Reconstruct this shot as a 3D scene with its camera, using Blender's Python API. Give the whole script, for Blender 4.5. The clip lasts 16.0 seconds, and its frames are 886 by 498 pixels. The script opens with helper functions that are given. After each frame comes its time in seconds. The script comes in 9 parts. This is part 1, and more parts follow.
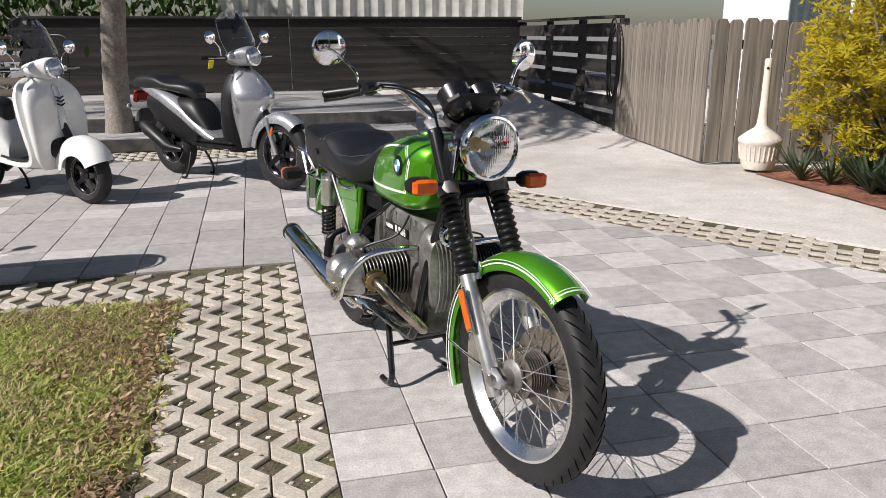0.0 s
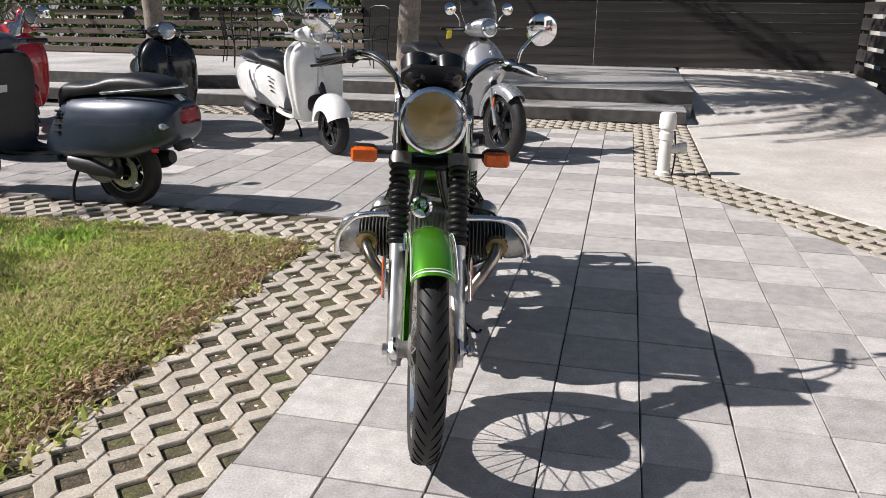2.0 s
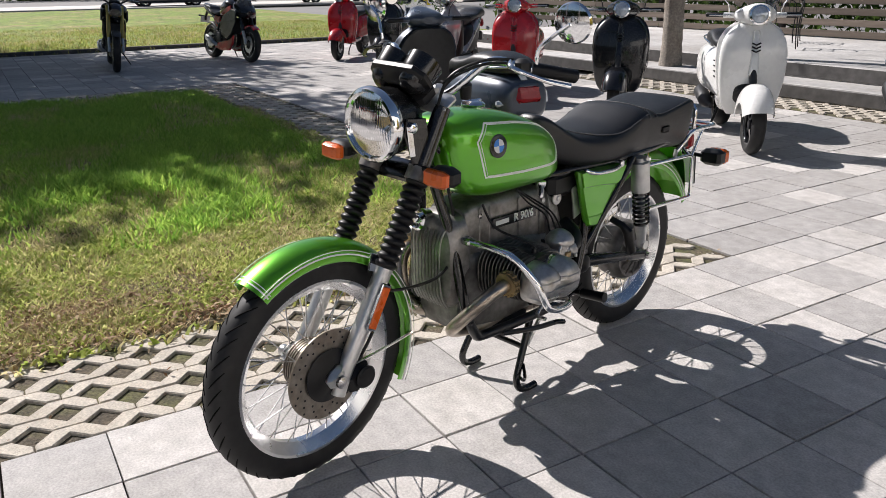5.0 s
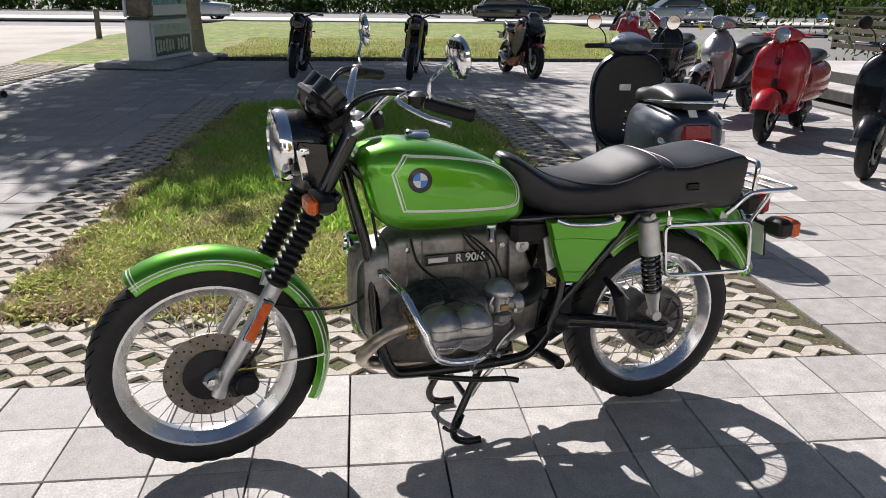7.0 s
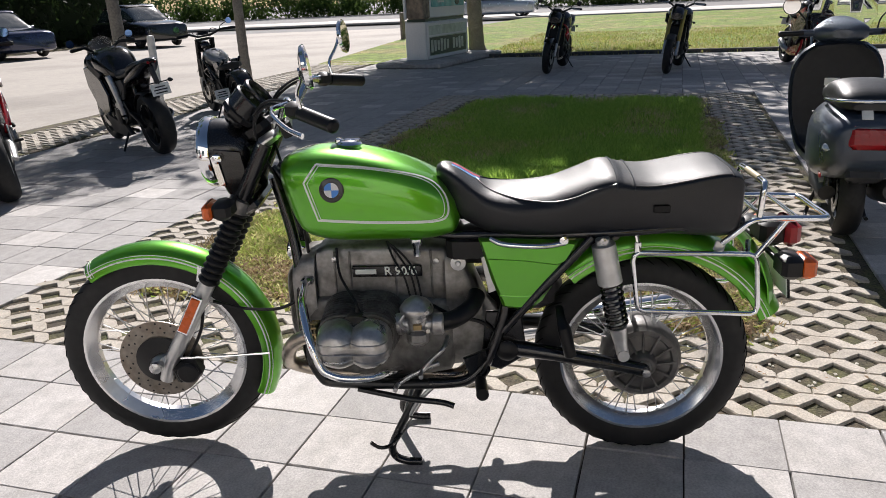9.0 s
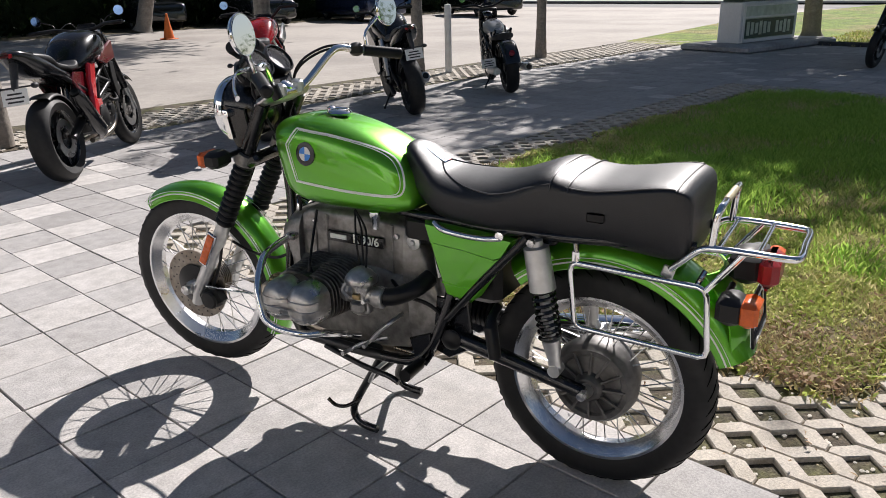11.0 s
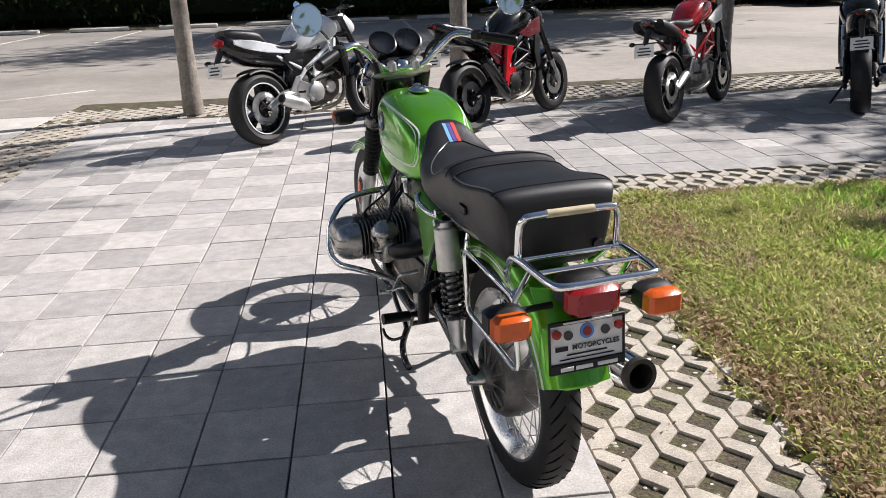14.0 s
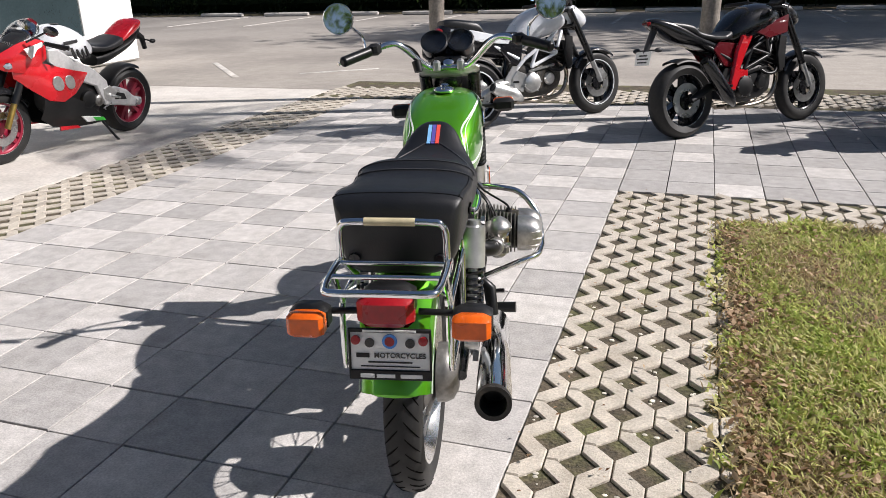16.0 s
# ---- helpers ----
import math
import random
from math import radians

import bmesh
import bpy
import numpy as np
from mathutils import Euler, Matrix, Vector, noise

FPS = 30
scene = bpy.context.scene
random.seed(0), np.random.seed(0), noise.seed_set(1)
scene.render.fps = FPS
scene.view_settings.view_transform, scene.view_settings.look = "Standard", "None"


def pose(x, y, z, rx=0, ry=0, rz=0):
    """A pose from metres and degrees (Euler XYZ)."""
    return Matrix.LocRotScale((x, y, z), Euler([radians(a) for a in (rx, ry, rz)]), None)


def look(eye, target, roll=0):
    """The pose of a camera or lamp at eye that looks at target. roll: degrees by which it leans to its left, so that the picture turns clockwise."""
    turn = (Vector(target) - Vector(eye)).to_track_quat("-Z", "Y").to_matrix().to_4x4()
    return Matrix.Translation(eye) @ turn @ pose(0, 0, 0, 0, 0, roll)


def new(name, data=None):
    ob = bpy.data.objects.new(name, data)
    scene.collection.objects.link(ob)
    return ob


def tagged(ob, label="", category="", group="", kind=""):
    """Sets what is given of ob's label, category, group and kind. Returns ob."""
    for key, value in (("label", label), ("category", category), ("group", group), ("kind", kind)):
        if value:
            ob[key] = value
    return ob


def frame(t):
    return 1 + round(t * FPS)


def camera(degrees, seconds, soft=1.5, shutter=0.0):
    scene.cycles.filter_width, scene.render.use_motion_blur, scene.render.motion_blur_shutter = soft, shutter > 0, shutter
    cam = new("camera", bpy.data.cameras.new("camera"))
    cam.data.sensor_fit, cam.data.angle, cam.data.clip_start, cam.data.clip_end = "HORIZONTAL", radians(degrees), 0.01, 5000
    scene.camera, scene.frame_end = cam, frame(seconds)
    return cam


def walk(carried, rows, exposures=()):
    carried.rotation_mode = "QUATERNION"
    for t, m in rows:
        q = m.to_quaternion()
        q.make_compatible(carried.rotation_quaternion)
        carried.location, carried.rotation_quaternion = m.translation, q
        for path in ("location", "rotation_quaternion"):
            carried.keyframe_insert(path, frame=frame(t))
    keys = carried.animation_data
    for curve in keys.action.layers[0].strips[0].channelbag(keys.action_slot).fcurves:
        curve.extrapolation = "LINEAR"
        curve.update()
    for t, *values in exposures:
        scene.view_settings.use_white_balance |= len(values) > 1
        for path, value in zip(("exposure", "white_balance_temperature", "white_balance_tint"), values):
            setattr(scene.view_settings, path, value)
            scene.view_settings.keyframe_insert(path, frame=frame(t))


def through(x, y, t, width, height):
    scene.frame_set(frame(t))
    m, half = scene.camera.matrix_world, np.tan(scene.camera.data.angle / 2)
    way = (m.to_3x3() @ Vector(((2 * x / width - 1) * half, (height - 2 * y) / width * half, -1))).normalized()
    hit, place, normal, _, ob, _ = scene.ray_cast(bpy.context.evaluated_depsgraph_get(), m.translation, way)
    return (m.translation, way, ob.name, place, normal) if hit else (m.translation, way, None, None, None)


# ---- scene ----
cam = camera(60.5, 16.0, 0.85)
PATH = [
    (0, (0.127, 0.045, 1.317), (0.584, 1.914, 0.77), -0.2),
    (0.5, (0.425, -0.087, 1.318), (0.703, 1.816, 0.771), 0.1),
    (1, (0.72, -0.176, 1.319), (0.835, 1.732, 0.73), 0.6),
    (1.5, (1.044, -0.085, 1.31), (0.891, 1.823, 0.732), 0.6),
    (2, (1.359, 0.018, 1.311), (0.929, 1.874, 0.702), 0.6),
    (2.5, (1.683, 0.117, 1.326), (1.009, 1.892, 0.7), 1.0),
    (3, (1.89, 0.343, 1.347), (1.016, 2.025, 0.708), 2.4),
    (3.5, (2.154, 0.538, 1.339), (1.01, 2.054, 0.712), 1.4),
    (4, (2.356, 0.772, 1.322), (1.031, 2.138, 0.705), 1.2),
    (4.5, (2.501, 1.072, 1.33), (1.022, 2.267, 0.712), -0.1),
    (5, (2.646, 1.337, 1.349), (1.036, 2.316, 0.679), -0.6),
    (5.2, (2.71, 1.439, 1.337), (1.038, 2.333, 0.701), -0.5),
    (7.3, (2.931, 2.636, 1.375), (1.038, 2.735, 0.737), 0.1),
    (7.5, (2.905, 2.755, 1.373), (1.009, 2.773, 0.735), -0.4),
    (8, (2.844, 3.011, 1.384), (0.958, 2.812, 0.749), -0.7),
    (8.2, (2.832, 3.114, 1.383), (0.954, 2.846, 0.75), -1.3),
    (10.3, (2.425, 4.147, 1.377), (0.85, 3.106, 0.716), -2.0),
    (10.5, (2.379, 4.233, 1.368), (0.847, 3.133, 0.701), -1.7),
    (11, (2.207, 4.4, 1.352), (0.813, 3.127, 0.69), -1.2),
    (11.5, (2.029, 4.562, 1.37), (0.808, 3.134, 0.685), -2.2),
    (12, (1.886, 4.809, 1.37), (0.855, 3.226, 0.716), -1.5),
    (12.5, (1.681, 4.968, 1.363), (0.784, 3.302, 0.718), -1.1),
    (13, (1.414, 5.092, 1.368), (0.722, 3.33, 0.724), -1.1),
    (13.5, (1.174, 5.238, 1.377), (0.767, 3.4, 0.702), -1.0),
    (14, (0.917, 5.296, 1.367), (0.729, 3.426, 0.685), -1.9),
    (14.5, (0.653, 5.291, 1.36), (0.645, 3.418, 0.658), -1.8),
    (15, (0.374, 5.356, 1.376), (0.538, 3.483, 0.695), -2.4),
    (15.5, (0.111, 5.353, 1.397), (0.499, 3.514, 0.713), -2.2),
    (16, (-0.149, 5.221, 1.389), (0.456, 3.443, 0.7), -1.7),
]
walk(cam, [(t, look(eye, target, roll)) for t, eye, target, roll in PATH],
     [(0, 0.32, 6330, 13), (1.5, 0.38, 6330, 13), (3, 0.5, 6330, 13), (4.5, 0.57, 6330, 13), (7.5, 0.52, 6330, 13), (8.2, 0.5, 6330, 13), (10.5, 0.5, 6330, 13), (13.5, 0.6, 6330, 13), (16, 0.53, 6330, 13)])

# ---- light ----
SUN_FROM = Vector((-1.143, -0.354, 1.0)).normalized()
world = bpy.data.worlds.new("sky")
scene.world = world
world.use_nodes = True
wn = world.node_tree.nodes
sky = wn.new("ShaderNodeTexSky")
sky.sky_type = 'NISHITA'
sky.sun_disc = False
sky.sun_elevation = math.asin(SUN_FROM.z)
sky.sun_rotation = math.atan2(SUN_FROM.x, SUN_FROM.y)
wn["Background"].inputs[1].default_value = 0.043
world.node_tree.links.new(sky.outputs[0], wn["Background"].inputs[0])
sun_data = bpy.data.lights.new("sun", 'SUN')
sun_data.energy, sun_data.angle, sun_data.color = 5.0, radians(0.55), (1.0, 0.945, 0.885)
sun = new("sun", sun_data)
sun.matrix_world = look(SUN_FROM * 60, (0, 0, 0))
scene.view_settings.exposure = 0.25


# ---- materials ----
def surf(name, col, rough=0.5, metal=0.0, var=0.12, scale=30.0, bump=0.0, bscale=None, coat=0.0, rand=0.0, island=0.0,
         stain=None, stain_scale=1.5, stain_amount=0.5, world_space=False, rvar=0.1, spec=None, stretch=None):
    """A plain surface with colour variation at two sizes, relief and, by choice, a stain colour and a change from piece to piece."""
    m = bpy.data.materials.new(name)
    m.use_nodes = True
    nt = m.node_tree
    N, L = nt.nodes, nt.links
    b = N["Principled BSDF"]
    if world_space:
        co = N.new("ShaderNodeNewGeometry").outputs["Position"]
    else:
        co = N.new("ShaderNodeTexCoord").outputs["Object"]
    if stretch:
        sv = N.new("ShaderNodeVectorMath")
        sv.operation = 'MULTIPLY'
        L.new(co, sv.inputs[0])
        sv.inputs[1].default_value = stretch
        co = sv.outputs[0]

    def tex(sc, detail=4.0):
        n = N.new("ShaderNodeTexNoise")
        n.inputs["Scale"].default_value, n.inputs["Detail"].default_value = sc, detail
        L.new(co, n.inputs["Vector"])
        return n.outputs["Fac"]

    def ramp(src, lo, hi, a=0.3, z=0.7):
        n = N.new("ShaderNodeMapRange")
        n.inputs[1].default_value, n.inputs[2].default_value, n.inputs[3].default_value, n.inputs[4].default_value = a, z, lo, hi
        L.new(src, n.inputs[0])
        return n.outputs[0]

    def times(a, c):
        n = N.new("ShaderNodeMath")
        n.operation = 'MULTIPLY'
        L.new(a, n.inputs[0])
        L.new(c, n.inputs[1])
        return n.outputs[0]
    fine, coarse = tex(scale), tex(scale * 0.13)
    gain = times(ramp(fine, 1 - var, 1 + var), ramp(coarse, 1 - var * 0.8, 1 + var * 0.8))
    if rand:
        gain = times(gain, ramp(N.new("ShaderNodeObjectInfo").outputs["Random"], 1 - rand, 1 + rand, 0, 1))
    if island:
        gain = times(gain, ramp(N.new("ShaderNodeNewGeometry").outputs["Random Per Island"], 1 - island, 1 + island, 0, 1))
    mixed = N.new("ShaderNodeMix")
    mixed.data_type, mixed.blend_type = 'RGBA', 'MIX'
    mixed.inputs[6].default_value = (*col, 1)
    mixed.inputs[7].default_value = (*(stain or col), 1)
    if stain:
        L.new(ramp(tex(stain_scale, 6), 0, stain_amount, 0.45, 0.68), mixed.inputs[0])
    else:
        mixed.inputs[0].default_value = 0
    scaled = N.new("ShaderNodeVectorMath")
    scaled.operation = 'SCALE'
    L.new(mixed.outputs[2], scaled.inputs[0])
    L.new(gain, scaled.inputs["Scale"])
    L.new(scaled.outputs[0], b.inputs["Base Color"])
    L.new(ramp(coarse, max(0.02, rough - rvar), min(1, rough + rvar)), b.inputs["Roughness"])
    b.inputs["Metallic"].default_value = metal
    if coat:
        b.inputs["Coat Weight"].default_value = coat
        b.inputs["Coat Roughness"].default_value = 0.03
    if spec is not None:
        b.inputs["Specular IOR Level"].default_value = spec
    if bump:
        bn = N.new("ShaderNodeBump")
        bn.inputs["Strength"].default_value, bn.inputs["Distance"].default_value = 1.0, bump
        L.new(tex(bscale or scale * 2, 6), bn.inputs["Height"])
        L.new(bn.outputs[0], b.inputs["Normal"])
    return m


def glass(name, col=(1, 1, 1), rough=0.0):
    m = bpy.data.materials.new(name)
    m.use_nodes = True
    b = m.node_tree.nodes["Principled BSDF"]
    b.inputs["Base Color"].default_value = (*col, 1)
    b.inputs["Transmission Weight"].default_value = 1
    b.inputs["Roughness"].default_value = rough
    b.inputs["IOR"].default_value = 1.35
    return m


TILE_LIGHT = surf("tile_light", (0.478, 0.456, 0.435), 0.85, var=0.18, scale=130, bump=0.0012, bscale=240, rand=0.09, island=0.09, stain=(0.37, 0.35, 0.325), stain_scale=5, stain_amount=0.5, world_space=True)
TILE_DARK = surf("tile_dark", (0.385, 0.37, 0.357), 0.85, var=0.18, scale=130, bump=0.0012, bscale=240, rand=0.09, island=0.09, stain=(0.315, 0.3, 0.28), stain_scale=5, stain_amount=0.5, world_space=True)
JOINT = surf("joint_sand", (0.06, 0.05, 0.04), 0.95, var=0.3, scale=90, bump=0.003, world_space=True)
CELL = surf("cell_concrete", (0.48, 0.435, 0.37), 0.9, var=0.2, scale=110, bump=0.0028, bscale=200, rand=0.07, island=0.07, stain=(0.36, 0.31, 0.245), stain_scale=6, stain_amount=0.55, world_space=True)
SOIL = surf("cell_soil", (0.085, 0.068, 0.045), 1.0, var=0.5, scale=70, bump=0.008, bscale=90, stain=(0.1, 0.105, 0.035), stain_scale=5, stain_amount=0.9, world_space=True)
PEBBLE = surf("pebble", (0.6, 0.56, 0.48), 0.8, var=0.2, scale=40, island=0.35)
TURF = surf("turf_soil", (0.12, 0.1, 0.05), 1.0, var=0.4, scale=40, bump=0.01, bscale=60, stain=(0.2, 0.14, 0.08), stain_scale=1.6, stain_amount=0.9, world_space=True)
# broad darker mottling colours in tree shadow on the concrete besides its stains
CONCRETE = surf("drive_concrete", (0.56, 0.53, 0.49), 0.85, var=0.12, scale=35, bump=0.0015, bscale=200, stain=(0.4, 0.37, 0.33), stain_scale=0.7, stain_amount=0.8, world_space=True)
ASPHALT = surf("asphalt", (0.36, 0.33, 0.295), 0.9, var=0.13, scale=40, bump=0.002, bscale=250, stain=(0.22, 0.2, 0.18), stain_scale=0.35, stain_amount=0.7, world_space=True)
ROAD = surf("road", (0.2, 0.195, 0.19), 0.9, var=0.1, scale=20, world_space=True, stain=(0.26, 0.25, 0.24), stain_scale=0.3)


def leafy(name, a, c, rough=0.6, dry=None, through=0.55):
    """Foliage: two colours blended blade by blade, and a little light let through."""
    m = bpy.data.materials.new(name)
    m.use_nodes = True
    N, L = m.node_tree.nodes, m.node_tree.links
    b = N["Principled BSDF"]
    mx = N.new("ShaderNodeMix")
    mx.data_type = 'RGBA'
    mx.inputs[6].default_value, mx.inputs[7].default_value = (*a, 1), (*c, 1)
    L.new(N.new("ShaderNodeNewGeometry").outputs["Random Per Island"], mx.inputs[0])
    col = mx.outputs[2]
    if dry:
        # patches of withered blades, with a ragged edge from blade to blade
        pn = N.new("ShaderNodeTexNoise")
        pn.inputs["Scale"].default_value, pn.inputs["Detail"].default_value = 2.3, 3.0
        L.new(N.new("ShaderNodeNewGeometry").outputs["Position"], pn.inputs["Vector"])
        sm = N.new("ShaderNodeMath")
        sm.operation = 'MULTIPLY_ADD'
        L.new(N.new("ShaderNodeNewGeometry").outputs["Random Per Island"], sm.inputs[0])
        sm.inputs[1].default_value = 0.3
        L.new(pn.outputs["Fac"], sm.inputs[2])
        mr = N.new("ShaderNodeMapRange")
        mr.inputs[1].default_value, mr.inputs[2].default_value = 0.6, 0.86
        L.new(sm.outputs[0], mr.inputs[0])
        md = N.new("ShaderNodeMix")
        md.data_type = 'RGBA'
        L.new(mr.outputs[0], md.inputs[0])
        L.new(col, md.inputs[6])
        md.inputs[7].default_value = (*dry, 1)
        col = md.outputs[2]
    L.new(col, b.inputs["Base Color"])
    b.inputs["Roughness"].default_value = rough
    b.inputs["Specular IOR Level"].default_value = 0.25
    t = N.new("ShaderNodeBsdfTranslucent")
    L.new(col, t.inputs["Color"])
    ad = N.new("ShaderNodeMixShader")
    ad.inputs[0].default_value = through
    L.new(b.outputs[0], ad.inputs[1])
    L.new(t.outputs[0], ad.inputs[2])
    L.new(ad.outputs[0], N["Material Output"].inputs[0])
    return m


GRASS = leafy("grass_green", (0.27, 0.37, 0.07), (0.76, 0.77, 0.27), dry=(0.7, 0.6, 0.36), through=0.58)
GRASS_LUSH = leafy("grass_lush", (0.18, 0.37, 0.05), (0.54, 0.72, 0.15))
GRASS_DRY = leafy("grass_dry", (0.26, 0.19, 0.1), (0.6, 0.48, 0.28))
GRASS_VERGE = leafy("verge_grass_blade", (0.16, 0.22, 0.035), (0.55, 0.56, 0.16), dry=(0.46, 0.37, 0.2), through=0.5)
LITTER = leafy("leaf_litter", (0.2, 0.1, 0.05), (0.6, 0.46, 0.31), 0.8, through=0.3)
LEAF = leafy("tree_leaf", (0.035, 0.07, 0.015), (0.07, 0.11, 0.025))
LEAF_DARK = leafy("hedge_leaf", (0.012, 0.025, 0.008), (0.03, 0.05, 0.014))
LEAF_YELLOW = leafy("yellow_leaf", (0.55, 0.4, 0.015), (0.42, 0.4, 0.03))
LEAF_BLUE = leafy("agave_leaf", (0.07, 0.11, 0.06), (0.12, 0.16, 0.09))
BARK = surf("bark", (0.27, 0.24, 0.205), 0.95, var=0.25, scale=35, bump=0.006, bscale=45, stain=(0.17, 0.14, 0.115), stain_scale=5, stain_amount=0.7)

PAINT = surf("green_metallic_paint", (0.105, 0.41, 0.01), 0.33, 0.68, var=0.006, scale=300, coat=1.0, rvar=0.012)
STRIPE = surf("white_pinstripe", (0.78, 0.8, 0.74), 0.35, var=0.03)
CHROME = surf("chrome", (0.85, 0.86, 0.87), 0.09, 1.0, var=0.04, scale=15, rvar=0.05)
STEEL = surf("brushed_steel", (0.55, 0.55, 0.55), 0.3, 1.0, var=0.12, scale=60)
ALLOY = surf("polished_alloy_rim", (0.8, 0.8, 0.8), 0.25, 1.0, var=0.06, scale=40)
ALUM = surf("cast_aluminium", (0.28, 0.272, 0.26), 0.42, 0.7, var=0.2, scale=60, bump=0.0005, bscale=260, stain=(0.1, 0.09, 0.078), stain_scale=11, stain_amount=0.85)
ALUM_COVER = surf("bead_blasted_aluminium", (0.47, 0.46, 0.445), 0.33, 0.85, var=0.15, scale=70, bump=0.0003, bscale=300, stain=(0.22, 0.2, 0.17), stain_scale=18, stain_amount=0.5)
ALUM_LIGHT = surf("satin_aluminium", (0.62, 0.62, 0.61), 0.38, 0.9, var=0.1, scale=40)
RUBBER = surf("tyre_rubber", (0.013, 0.013, 0.0135), 0.6, var=0.25, scale=40, spec=0.35, stain=(0.03, 0.029, 0.027), stain_scale=9, stain_amount=0.5)
GROOVE = surf("tread_groove", (0.003, 0.003, 0.003), 0.9, var=0.1, spec=0.1)
RUBBER_SOFT = surf("black_rubber", (0.006, 0.006, 0.0065), 0.4, var=0.2, scale=40, spec=0.3)
VINYL = surf("black_vinyl", (0.0058, 0.0062, 0.0078), 0.45, var=0.18, scale=25, bump=0.0007, bscale=380, rvar=0.07, spec=0.6)
BLACK = surf("black_paint", (0.007, 0.007, 0.0075), 0.24, var=0.15, scale=20, coat=0.3)
BLACK_MATT = surf("matt_black", (0.008, 0.008, 0.0085), 0.46, var=0.25, scale=30, spec=0.35)
GREASE = surf("oily_black_metal", (0.03, 0.029, 0.027), 0.5, 0.4, var=0.4, scale=40, bump=0.001, stain=(0.1, 0.08, 0.06), stain_scale=12, stain_amount=0.6)
AMBER = surf("amber_lens", (0.68, 0.11, 0.005), 0.3, var=0.12, scale=60, bump=0.0008, bscale=240, coat=0.15)
RED_LENS = surf("red_lens", (0.3, 0.008, 0.012), 0.3, var=0.15, scale=60, bump=0.0006, bscale=240, coat=0.1)
WHITE_PLASTIC = surf("white_plastic", (0.75, 0.75, 0.73), 0.4, var=0.04)
BLUE = surf("blue_enamel", (0.06, 0.25, 0.7), 0.25, var=0.03)
PIPE_METAL = surf("heat_stained_steel", (0.42, 0.37, 0.31), 0.27, 1.0, var=0.3, scale=18, stain=(0.16, 0.12, 0.09), stain_scale=7, stain_amount=0.7)
MIRROR_BLUE = surf("blue_mirror_glass", (0.24, 0.42, 0.78), 0.03, 1.0, var=0.0, rvar=0.01)
MIRROR = surf("mirror_glass", (0.9, 0.9, 0.9), 0.02, 1.0, var=0.0, rvar=0.01)


def lens_glass(name, wave):
    """Thin fluted lamp glass: mostly clear, with a gloss that grows towards grazing angles."""
    m = bpy.data.materials.new(name)
    m.use_nodes = True
    N, L = m.node_tree.nodes, m.node_tree.links
    w = N.new("ShaderNodeTexWave")
    w.bands_direction = 'Y'
    w.inputs["Scale"].default_value = wave
    L.new(N.new("ShaderNodeTexCoord").outputs["Object"], w.inputs["Vector"])
    bn = N.new("ShaderNodeBump")
    bn.inputs["Strength"].default_value, bn.inputs["Distance"].default_value = 0.14, 0.0008
    L.new(w.outputs["Fac"], bn.inputs["Height"])
    fr = N.new("ShaderNodeFresnel")
    fr.inputs["IOR"].default_value = 1.6
    L.new(bn.outputs[0], fr.inputs["Normal"])
    clear, gloss, mx = N.new("ShaderNodeBsdfTransparent"), N.new("ShaderNodeBsdfGlossy"), N.new("ShaderNodeMixShader")
    clear.inputs["Color"].default_value = (0.93, 0.95, 0.96, 1)
    gloss.inputs["Roughness"].default_value = 0.05
    L.new(bn.outputs[0], gloss.inputs["Normal"])
    L.new(fr.outputs[0], mx.inputs[0])
    L.new(clear.outputs[0], mx.inputs[1])
    L.new(gloss.outputs[0], mx.inputs[2])
    L.new(mx.outputs[0], N["Material Output"].inputs[0])
    return m


LENS = lens_glass("ribbed_headlamp_glass", 42)
CLEAR = glass("clear_glass", (0.97, 0.98, 0.98))
REFLECTOR = surf("lamp_reflector", (0.97, 0.95, 0.92), 0.13, 1.0, var=0.05, scale=25, bump=0.0005, bscale=75, rvar=0.03)
AMBER_BULB = surf("amber_bulb_cap", (1.0, 0.66, 0.2), 0.3, var=0.1)


